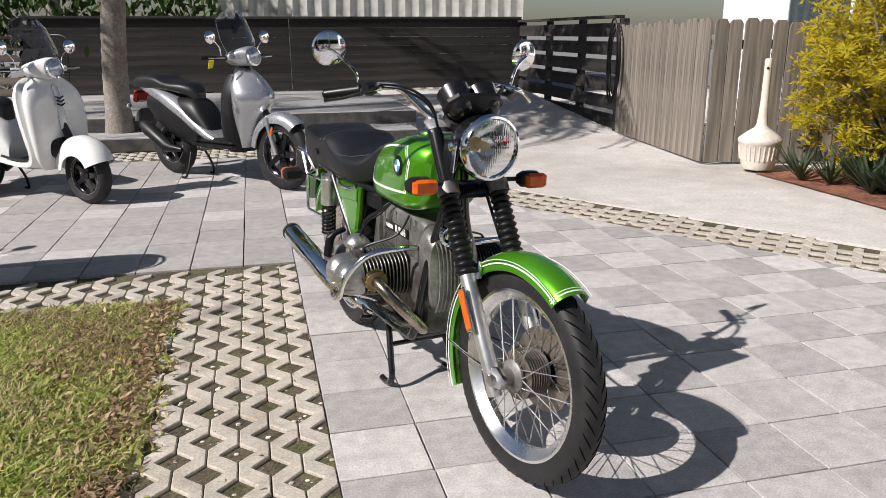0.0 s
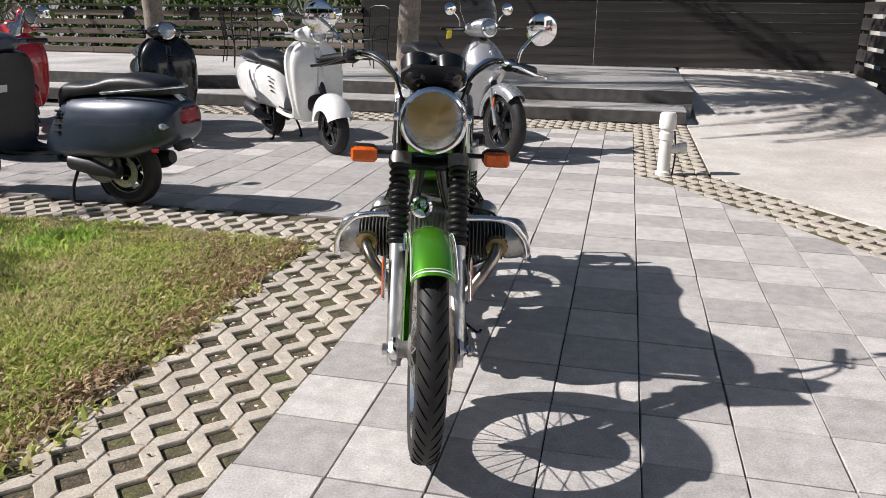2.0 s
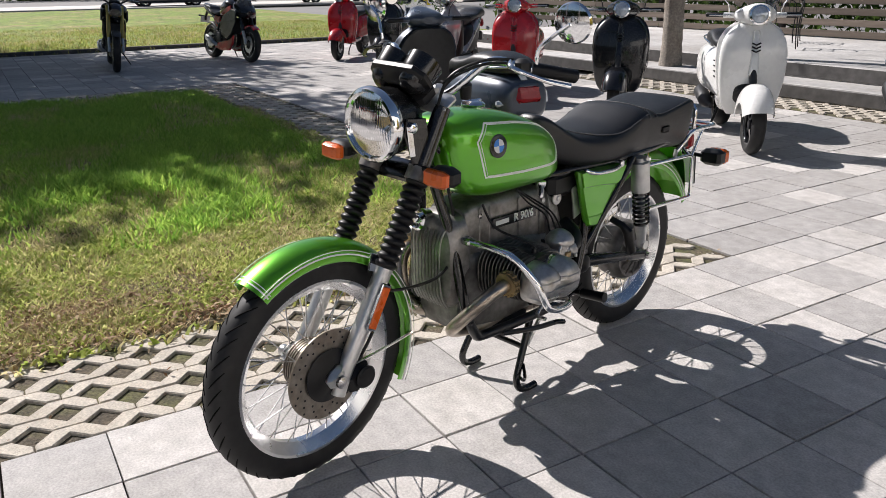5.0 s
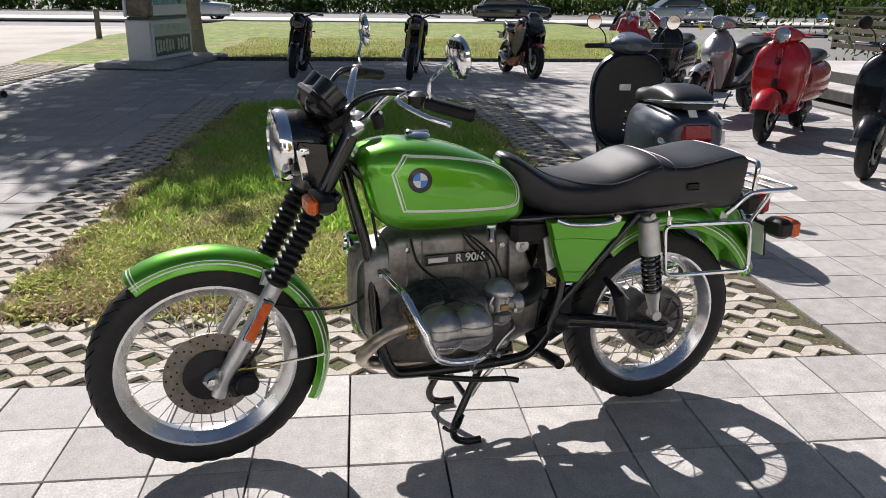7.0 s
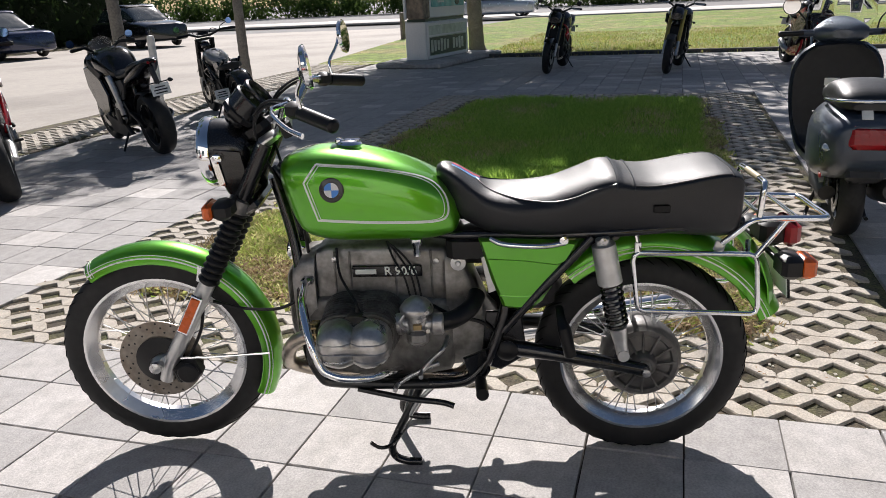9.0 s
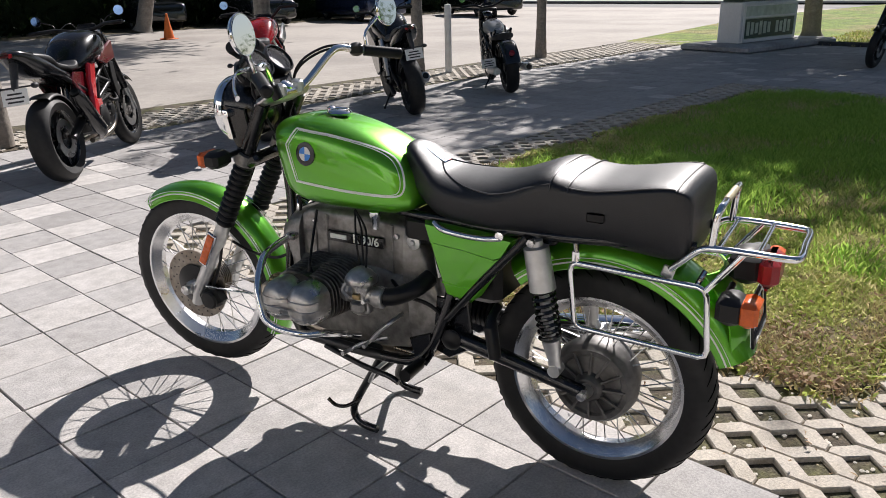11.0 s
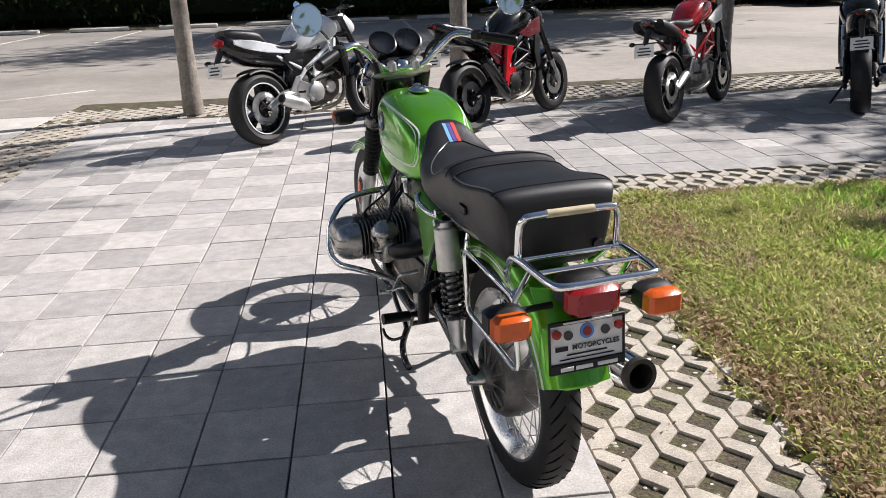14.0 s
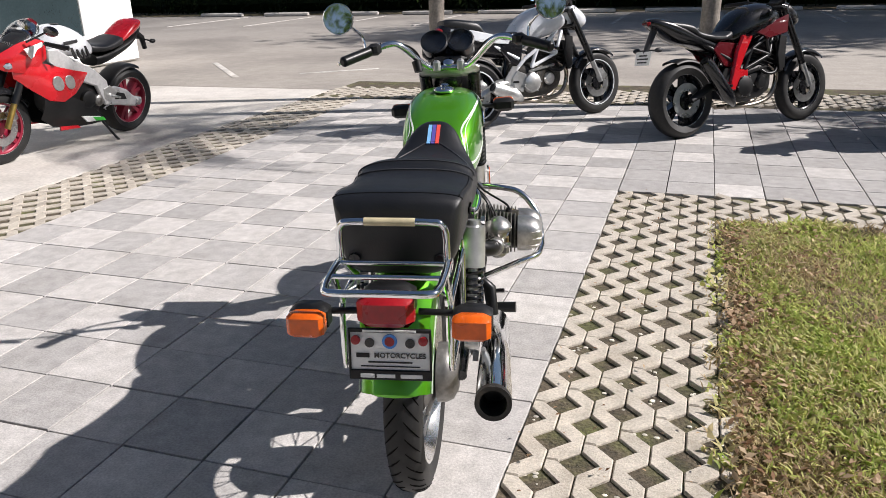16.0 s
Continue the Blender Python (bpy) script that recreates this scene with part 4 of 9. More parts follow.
PANEL = [(0.918, 0.955), (0.955, 0.905), (0.923, 0.797), (0.80, 0.789), (0.66, 0.784), (0.572, 0.783), (0.556, 0.8), (0.557, 0.835), (0.572, 0.868), (0.604, 0.896), (0.66, 0.919), (0.75, 0.938), (0.84, 0.95), (0.918, 0.955)]
for _ in range(2):
    REAR = PANEL[3:-1]
    REAR = [(a[0] * (1 - f) + b[0] * f, a[1] * (1 - f) + b[1] * f) for a, b in zip(REAR, REAR[1:]) for f in (0.25, 0.75)]
    PANEL = PANEL[:3] + REAR + PANEL[-1:]
for s in (1, -1):
    for grow, w in ((1.0, 0.0055), (0.95, 0.0022)):
        pts, nrm = [], []
        for (x0, z0), (x1, z1) in zip(PANEL, PANEL[1:]):
            for k in range(4):
                f = k / 4
                x, z = x0 + (x1 - x0) * f, z0 + (z1 - z0) * f
                x, z = 0.76 + (x - 0.76) * grow, 0.866 + (z - 0.866) * grow
                p = tank_side(x, z, s)
                dx = tank_side(x + 0.004, z, s) - p
                dz = tank_side(x, z + 0.004, s) - p
                nn = dx.cross(dz)
                pts.append(p)
                nrm.append(nn if nn.y * s > 0 else -nn)
        pts.append(pts[0]), nrm.append(nrm[0])
        part("pinstripe", strip(pts, nrm, w, 0.0012), STRIPE, tank)
    c = tank_side(0.876, 0.885, s)
    badge = part("round_badge", Geo().lathe([(0, -0.002), (0.0345, -0.002), (0.035, 0.002), (0.031, 0.0035), (0, 0.0035)], c, (0.03, s, 0.1), 36), BLACK, tank, "round black tank badge")
    ax = Vector((0.03, s, 0.1)).normalized()
    e1 = Vector((1, 0, 0)) - ax * ax.x
    e1.normalize()
    e2 = ax.cross(e1)
    for k in range(4):
        fan = Geo()
        ring = [c + ax * 0.0042] + [c + ax * 0.0042 + (e1 * math.cos(a) + e2 * math.sin(a)) * 0.021 for a in (radians(90 * k + 15 * j) for j in range(7))]
        low = [p - ax * 0.001 for p in ring]
        fan.add(ring + low, [tuple(range(8)), tuple(range(15, 7, -1))] + [(j, j + 8, (j + 1) % 8 + 8, (j + 1) % 8) for j in range(8)])
        part("badge_quarter", fan, BLUE if k % 2 else WHITE_PLASTIC, badge)
cap = Geo().lathe([(0, 0), (0.036, 0.0), (0.038, 0.006), (0.034, 0.012), (0.02, 0.017), (0, 0.018)], (0.845, 0, 0.984), (-0.04, 0, 1), 36)
cap.box((0.872, 0, 0.998), (0.02, 0.03, 0.02), 0.005).box((0.835, 0, 1.0), (0.05, 0.014, 0.01), 0.004)
part("filler_cap", cap, CHROME, tank, "chrome filler cap")
part("fuel_tap", Geo().lathe([(0, -0.04), (0.01, -0.04), (0.012, -0.01), (0.018, 0), (0.018, 0.012), (0, 0.014)], (0.65, 0.115, 0.722), (0, 0, 1), 16), CHROME, bike)

# seat
SEAT = [(0.592, 0.885, 0.918, 0.028), (0.575, 0.84, 0.928, 0.05), (0.54, 0.785, 0.918, 0.074), (0.49, 0.755, 0.886, 0.101), (0.44, 0.738, 0.862, 0.127), (0.36, 0.732, 0.857, 0.147), (0.27, 0.73, 0.866, 0.155),
        (0.19, 0.729, 0.892, 0.158), (0.135, 0.728, 0.912, 0.158), (0.098, 0.728, 0.913, 0.157), (0.065, 0.728, 0.901, 0.157), (0.0, 0.728, 0.894, 0.157), (-0.07, 0.724, 0.9, 0.157), (-0.13, 0.718, 0.908, 0.157),
        (-0.18, 0.714, 0.912, 0.155), (-0.214, 0.715, 0.908, 0.15), (-0.232, 0.721, 0.896, 0.141), (-0.24, 0.735, 0.878, 0.128)]


def seat_section(x, zlo, zhi, hw, n=48):
    """A crowned top over flat flanks that draw in towards the seat base."""
    crown = lerp([(-0.25, 0.016), (-0.2, 0.016), (-0.12, 0.022), (-0.02, 0.03), (0.06, 0.036), (0.12, 0.05), (0.2, 0.062), (0.3, 0.064), (0.42, 0.05), (0.6, 0.024)], x)[0]
    waist = lerp([(-0.25, 0.88), (-0.05, 0.89), (0.2, 0.9), (0.6, 0.92)], x)[0]
    edge = zhi - min(crown, (zhi - zlo) * 0.45)
    ring = []
    for j in range(n):
        a = 2 * math.pi * j / n
        c, q = math.cos(a), math.sin(a)
        if q >= 0:
            y, z = hw * math.copysign(abs(c) ** (2 / (3.0 if x < 0.08 else 2.6)), c), edge + (zhi - edge) * q ** (2 / 2.3)
        else:
            z = edge - (edge - zlo) * abs(q) ** (2 / 5.0)
            f = (z - zlo) / max(edge - zlo, 1e-4)
            y = hw * math.copysign(abs(c) ** (2 / 6.0), c) * (waist + (1 - waist) * f ** 0.8)
        ring.append((x, y, z))
    return ring


seat_geo = Geo()
sx = spline([(k[0], k[1], k[2]) for k in SEAT], 5)
sw = spline([(k[0], k[3], 0) for k in SEAT], 5)
seat_geo.rings([seat_section(p.x, p.y, p.z, q.y) for p, q in zip(sx, sw)])
seat = part("seat", seat_geo, VINYL, bike, "black vinyl dual seat with a stepped hump", 50)
seat_tree = BVHTree.FromPolygons([tuple(v.co) for v in seat.data.vertices], [tuple(f.vertices) for f in seat.data.polygons])
# the grey colours in the sheen that picks out welts on black vinyl
STITCH = surf("grey_welt", (0.05, 0.05, 0.053), 0.3, var=0.1)


def seat_ring(x, lift=0.001):
    zlo, zhi, hw = lerp(SEAT, x)
    return [Vector(p) for p in seat_section(x, zlo, zhi + lift, hw + lift, 60)]


for x in (0.098, 0.052, -0.205):
    ring = [p for p in seat_ring(x) if p.z > lerp(SEAT, x)[1] - (0.1 if x > 0.09 else 0.03)]
    ring.sort(key=lambda p: p.y)
    part("seat_piping", Geo().tube(ring, 0.0019, 6), RUBBER_SOFT if x < 0 else STITCH, seat, "piping")
welt = []
for i in range(41):
    q = math.pi * i / 40
    x, f = 0.10 + 0.38 * math.sin(q) ** 0.7, math.cos(q)
    hit, _, _, _ = seat_tree.ray_cast(Vector((x, f * lerp(SEAT, x)[2] * 0.96, 1.2)), Vector((0, 0, -1)))
    if hit is not None:
        welt.append(hit + Vector((0, 0, 0.001)))
part("seat_welt", Geo().tube(welt, 0.0022, 6), STITCH, seat, "welt along the seat edge, greyed for its sheen")
for s in (1, -1):
    line = []
    for i in range(25):
        x = 0.06 - 0.26 * i / 24
        hit, _, _, _ = seat_tree.ray_cast(Vector((x, s * lerp(SEAT, x)[2] * 0.95, 1.2)), Vector((0, 0, -1)))
        if hit is not None:
            line.append(hit + Vector((0, 0, 0.001)))
    part("seat_welt", Geo().tube(line, 0.0022, 6), STITCH if s > 0 else RUBBER_SOFT, seat, "welt along the seat edge")
for k, col in enumerate(((0.2, 0.45, 0.75), (0.1, 0.08, 0.35), (0.75, 0.08, 0.06))):
    g = Geo()
    rows = []
    for x in (0.548, 0.53, 0.51, 0.49, 0.47):
        zhi = lerp(SEAT, x)[1] + 0.0016
        y0 = 0.019 - 0.0135 * k
        rows.append([(x, y0, zhi), (x, y0 - 0.0115, zhi), (x, y0 - 0.0115, zhi - 0.003), (x, y0, zhi - 0.003)])
    g.rings(rows)
    part("seat_stripe", g, surf("seat_stripe_%s" % "blue violet red".split()[k], col, 0.5, var=0.05), seat, "coloured stripe sewn on the seat nose")
for s in (1, -1):
    part("seat_rail", Geo().tube(spline([(0.44, 0.135 * s, 0.735), (0.40, 0.15 * s, 0.722), (0.30, 0.15 * s, 0.715), (0.235, 0.14 * s, 0.72)]), 0.008, 10), CHROME, bike)
    pan = Geo().plate([(0.474, 0.735), (0.196, 0.722), (0.228, 0.655), (0.298, 0.545), (0.332, 0.516), (0.408, 0.526), (0.44, 0.61)], 0.108 * s, 0.138 * s, 0.01)
    cover = part("side_cover", pan, PAINT, bike, "metallic green side cover")
    part("cover_step", Geo().plate([(0.468, 0.731), (0.203, 0.718), (0.232, 0.666), (0.258, 0.655), (0.345, 0.668), (0.452, 0.676)], 0.13 * s, 0.1435 * s, 0.004), PAINT, cover, "raised upper step of the cover")
    part("cover_crease", Geo().tube([(0.418, 0.1365 * s, 0.565), (0.36, 0.1365 * s, 0.561), (0.31, 0.1365 * s, 0.563)], 0.0032, 6), PAINT, cover)
    part("cover_lock", Geo().lathe([(0, 0.12), (0.012, 0.12), (0.012, 0.148), (0, 0.15)] if s > 0 else [(0, -0.15), (0.012, -0.148), (0.012, -0.12), (0, -0.12)], (0.238, 0, 0.728), (0, 1, 0), 16), CHROME, cover)

for s in (1, -1):
    part("strap_buckle", Geo().box((-0.02, 0.155 * s, 0.815), (0.045, 0.006, 0.022), 0.003), RUBBER_SOFT, seat, "small black strap buckle")

# rear mudguard
rf, rl = arc_fender(Vector((-0.015, 0, 0.318)), 0.415, 50, 156, 0.085, 0.075, 36, flat=2.6)
rear_fender = part("rear_fender", rf, PAINT, bike, "metallic green rear mudguard")
for s in (0, 1):
    for off, w in ((-0.012, 0.0045), (0.0, 0.0018)):
        cc = Vector((-0.015, 0, 0.318))
        part("pinstripe", strip([cc + (p - cc) * (1 + off / 0.37) + Vector((0, 0.003 * (1 - 2 * s), 0)) for p, _ in rl[s]], [n for _, n in rl[s]], w, 0.0004), STRIPE, rear_fender)
tailpan = Geo()
rows = []
for x, z, hw in ((-0.30, 0.69, 0.085), (-0.345, 0.63, 0.082), (-0.37, 0.56, 0.08), (-0.378, 0.50, 0.078), (-0.376, 0.468, 0.074)):
    rows.append([(x + 0.03 * (abs(t) ** 3), hw * t, z) for t in (-1, -0.85, -0.5, 0, 0.5, 0.85, 1)] + [(x + 0.03 * (abs(t) ** 3) + 0.004, hw * t, z) for t in (1, 0.85, 0.5, 0, -0.5, -0.85, -1)])
tailpan.rings(rows)
part("tail_panel", tailpan, PAINT, rear_fender, "green mudguard tail")

# number plate with dealer frame, tail light, rear signals
pm = Matrix.Translation((-0.384, 0, 0.588)) @ Matrix.Rotation(radians(6), 4, 'Y')
plate = part("number_plate", Geo().box((0, 0, 0), (0.004, 0.182, 0.118), 0.0015).moved(pm), WHITE_PLASTIC, bike, "white dealer number plate in a black frame")
for y, z, sy, sz in ((0, 0.056, 0.188, 0.01), (0, -0.05, 0.188, 0.024), (0.0915, 0, 0.005, 0.118), (-0.0915, 0, 0.005, 0.118)):
    part("plate_frame", Geo().box((-0.004, y, z), (0.007, sy, sz), 0.002).moved(pm), BLACK_MATT, plate)
for y in (0.076, -0.076):
    part("plate_reflector", Geo().lathe([(0, 0), (0.0105, 0), (0.0105, 0.006), (0, 0.008)], pm @ Vector((-0.006, y, 0.034)), (-1, 0, 0.1), 16), RED_LENS, plate)
    part("plate_emblem", Geo().lathe([(0, 0), (0.011, 0), (0.011, 0.003), (0, 0.003)], pm @ Vector((-0.0025, y * 0.6, 0.026)), (-1, 0, 0.1), 16), BLACK, plate)
part("plate_emblem", Geo().lathe([(0, 0), (0.017, 0), (0.017, 0.003), (0, 0.003)], pm @ Vector((-0.0025, 0, 0.03)), (-1, 0, 0.1), 20), BLUE, plate)
part("plate_emblem", Geo().lathe([(0, 0), (0.011, 0), (0.011, 0.0045), (0, 0.0045)], pm @ Vector((-0.0025, 0, 0.03)), (-1, 0, 0.1), 20), RED_LENS, plate)
for y, z, sy, sz in ((0.0, -0.02, 0.10, 0.0035), (0.0, -0.03, 0.135, 0.0025), (0.0, 0.0562, 0.12, 0.0045)):
    part("plate_bar", Geo().box((-0.0035 if z < 0.05 else -0.009, y, z), (0.002, sy, sz), 0.0004).moved(pm), BLACK_MATT if z < 0.05 else WHITE_PLASTIC, plate)
for k, (y, sy) in enumerate(((0.052, 0.032), (0.01, 0.042), (-0.048, 0.05))):
    part("plate_bar", Geo().box((-0.0085, y, -0.051), (0.002, sy, 0.009), 0.0004).moved(pm), WHITE_PLASTIC, plate)
part("plate_bar", Geo().box((-0.0035, 0.062, -0.004), (0.002, 0.03, 0.0105), 0.0004).moved(pm), BLACK_MATT, plate)


def lettering(text, size, m, material, parent):
    cu = bpy.data.curves.new("lettering", 'FONT')
    cu.body, cu.size, cu.align_x, cu.align_y, cu.extrude = text, size, 'CENTER', 'CENTER', 0.0006
    cu.offset = size * 0.022
    cu.materials.append(material)
    ob = new("lettering", cu)
    ob.parent = parent
    ob.matrix_basis = m
    return ob


lettering("MOTORCYCLES", 0.0165, pm @ Matrix.Translation((-0.004, -0.022, -0.004)) @ Matrix(((0, 0, -1, 0), (-1, 0, 0, 0), (0, 1, 0, 0), (0, 0, 0, 1))), BLACK, plate)
tail = part("tail_light", Geo().box((-0.352, 0, 0.706), (0.075, 0.115, 0.075), 0.015), BLACK_MATT, bike, "black tail light housing")
part("tail_lens", Geo().box((-0.402, 0, 0.703), (0.05, 0.125, 0.075), 0.016), RED_LENS, tail, "dark red tail lens")
for s in (1, -1):
    sg = part("turn_signal", Geo().box((-0.352, 0.184 * s, 0.662), (0.06, 0.088, 0.062), 0.012).tube([(-0.33, 0.06 * s, 0.668), (-0.33, 0.16 * s, 0.665)], 0.008, 10), BLACK_MATT, bike, "black turn signal housing")
    part("signal_lens", Geo().box((-0.39, 0.184 * s, 0.661), (0.044, 0.084, 0.057), 0.009), AMBER, sg, "amber turn signal lens")

# chrome carrier and pannier hoops
rack = part("luggage_rack", Geo().tube(spline([(-0.195, 0.11, 0.7), (-0.225, 0.12, 0.73), (-0.262, 0.126, 0.764), (-0.30, 0.126, 0.772), (-0.37, 0.125, 0.772), (-0.445, 0.12, 0.77), (-0.468, 0.10, 0.77), (-0.468, 0, 0.77), (-0.468, -0.10, 0.77), (-0.445, -0.12, 0.77), (-0.37, -0.125, 0.772), (-0.30, -0.126, 0.772), (-0.262, -0.126, 0.764), (-0.225, -0.12, 0.73), (-0.195, -0.11, 0.7)], 5), 0.0085, 12), CHROME, bike, "chrome tubular luggage rack")
part("rack_hoop", Geo().tube(spline([(-0.285, 0.122, 0.77), (-0.29, 0.121, 0.84), (-0.295, 0.112, 0.862), (-0.297, 0.095, 0.868), (-0.297, 0, 0.869), (-0.297, -0.095, 0.868), (-0.295, -0.112, 0.862), (-0.29, -0.121, 0.84), (-0.285, -0.122, 0.77)], 5), 0.0085, 12), CHROME, rack)
part("hoop_band", Geo().tube([(-0.297, -0.055, 0.8688), (-0.297, 0.06, 0.8692)], 0.0094, 12), surf("yellowed_tape", (0.5, 0.43, 0.27), 0.5, var=0.2), rack, "yellowed tape round the hoop")
for x in (-0.385, -0.30):
    part("rack_bar", Geo().tube([(x, -0.122, 0.772), (x, 0.122, 0.772)], 0.006, 10), CHROME, rack)
for s in (1, -1):
    part("rack_brace", Geo().tube([(-0.36, 0.124 * s, 0.772), (-0.28, 0.128 * s, 0.665)], 0.0075, 10), CHROME, rack)
    part("rack_foot", Geo().box((-0.19, 0.108 * s, 0.692), (0.03, 0.006, 0.03), 0.003, (0, -15, 0)), ALUM_LIGHT, rack)
    y = 0.128 * s
    loop = [(0.032, y, 0.683), (-0.265, y, 0.674), (-0.28, y, 0.667), (-0.287, y, 0.652), (-0.299, y, 0.52), (-0.294, y, 0.504), (-0.28, y, 0.497), (0.012, y, 0.51), (0.026, y, 0.516), (0.033, y, 0.53), (0.047, y, 0.66), (0.044, y, 0.676)]
    part("pannier_hoop", Geo().tube(loop, 0.0075, 10, closed=True), CHROME, bike, "chrome pannier hoop")
    part("hoop_arm", Geo().tube([(0.03, y, 0.683), (0.04, 0.118 * s, 0.745)], 0.007, 8), CHROME, bike)
    part("hoop_arm", Geo().tube([(-0.26, y, 0.674), (-0.27, 0.09 * s, 0.70)], 0.007, 8), CHROME, bike)
    part("hoop_tab", Geo().box((0.035, y, 0.70), (0.02, 0.006, 0.03), 0.003), CHROME, bike)

# engine
BRASS = surf("dull_brass", (0.4, 0.3, 0.15), 0.42, 0.85, var=0.25)
FIN = surf("grimy_fin_alloy", (0.17, 0.163, 0.15), 0.4, 0.8, var=0.3, scale=50, stain=(0.07, 0.06, 0.05), stain_scale=16, stain_amount=0.7)
crank = Geo()
secs = []
for x, zlo, zhi, hw in ((1.0, 0.34, 0.52, 0.085), (0.985, 0.30, 0.545, 0.1), (0.94, 0.285, 0.555, 0.105), (0.80, 0.28, 0.56, 0.106), (0.66, 0.285, 0.555, 0.104), (0.57, 0.30, 0.54, 0.1), (0.555, 0.33, 0.52, 0.09)):
    secs.append(soft_section(x, zlo, zhi, hw, 7, 6, 36))
crank.rings(secs)
engine = part("engine_case", crank, surf("grimy_crankcase", (0.17, 0.165, 0.155), 0.48, 0.6, var=0.3, scale=45, bump=0.0006, bscale=200, stain=(0.06, 0.052, 0.045), stain_scale=9, stain_amount=0.8), bike, "dull grey cast aluminium boxer crankcase")
upper = Geo().rings([soft_section(x, zl, zh, w, 9, 7, 36) for x, zl, zh, w in ((0.965, 0.48, 0.66, 0.07), (0.955, 0.46, 0.69, 0.08), (0.92, 0.45, 0.705, 0.084), (0.70, 0.45, 0.705, 0.084), (0.60, 0.45, 0.70, 0.083), (0.575, 0.46, 0.69, 0.078), (0.568, 0.48, 0.66, 0.07))])
part("starter_cover", upper, ALUM, engine, "flat-sided grey starter cover")
for s in (1, -1):
    for x in (0.90, 0.855, 0.72, 0.615):
        part("case_rib", Geo().box((x, 0.0845 * s, 0.59), (0.007, 0.007, 0.2), 0.003), ALUM, engine)
    part("case_flange", Geo().box((0.77, 0.092 * s, 0.462), (0.40, 0.02, 0.012), 0.004), ALUM, engine)
    for x, z in ((0.60, 0.655), (0.90, 0.665), (0.585, 0.49), (0.94, 0.49)):
        part("case_bolt", Geo().lathe([(0, 0), (0.009, 0), (0.009, 0.006), (0, 0.008)], (x, 0.083 * s, z), (0, s, 0), 8), STEEL, engine)
front_cover = Geo().rings([soft_section(x, zl, zh, w, 4, 4, 36) for x, zl, zh, w in ((0.96, 0.375, 0.685, 0.1), (1.0, 0.38, 0.68, 0.1), (1.03, 0.40, 0.655, 0.089), (1.04, 0.435, 0.615, 0.058))])
part("timing_cover", front_cover, ALUM, engine, "rounded timing cover")
for i in range(10):
    y = -0.0675 + 0.015 * i
    part("cover_rib", Geo().tube(spline([(1.022, y, 0.65), (1.047, y * 0.95, 0.61), (1.051, y * 0.9, 0.52), (1.047, y * 0.95, 0.44), (1.022, y, 0.39)]), 0.0034, 6), ALUM, engine)
part("sump", Geo().box((0.785, 0, 0.27), (0.23, 0.2, 0.05), 0.015), GREASE, engine, "black finned oil sump")
gearbox = part("gearbox", Geo().rings([soft_section(x, zl, zh, w, 6, 5, 32) for x, zl, zh, w in ((0.575, 0.31, 0.69, 0.095), (0.53, 0.315, 0.68, 0.092), (0.50, 0.33, 0.60, 0.088), (0.46, 0.34, 0.50, 0.08), (0.43, 0.36, 0.47, 0.06))]), ALUM, bike, "grey cast gearbox")
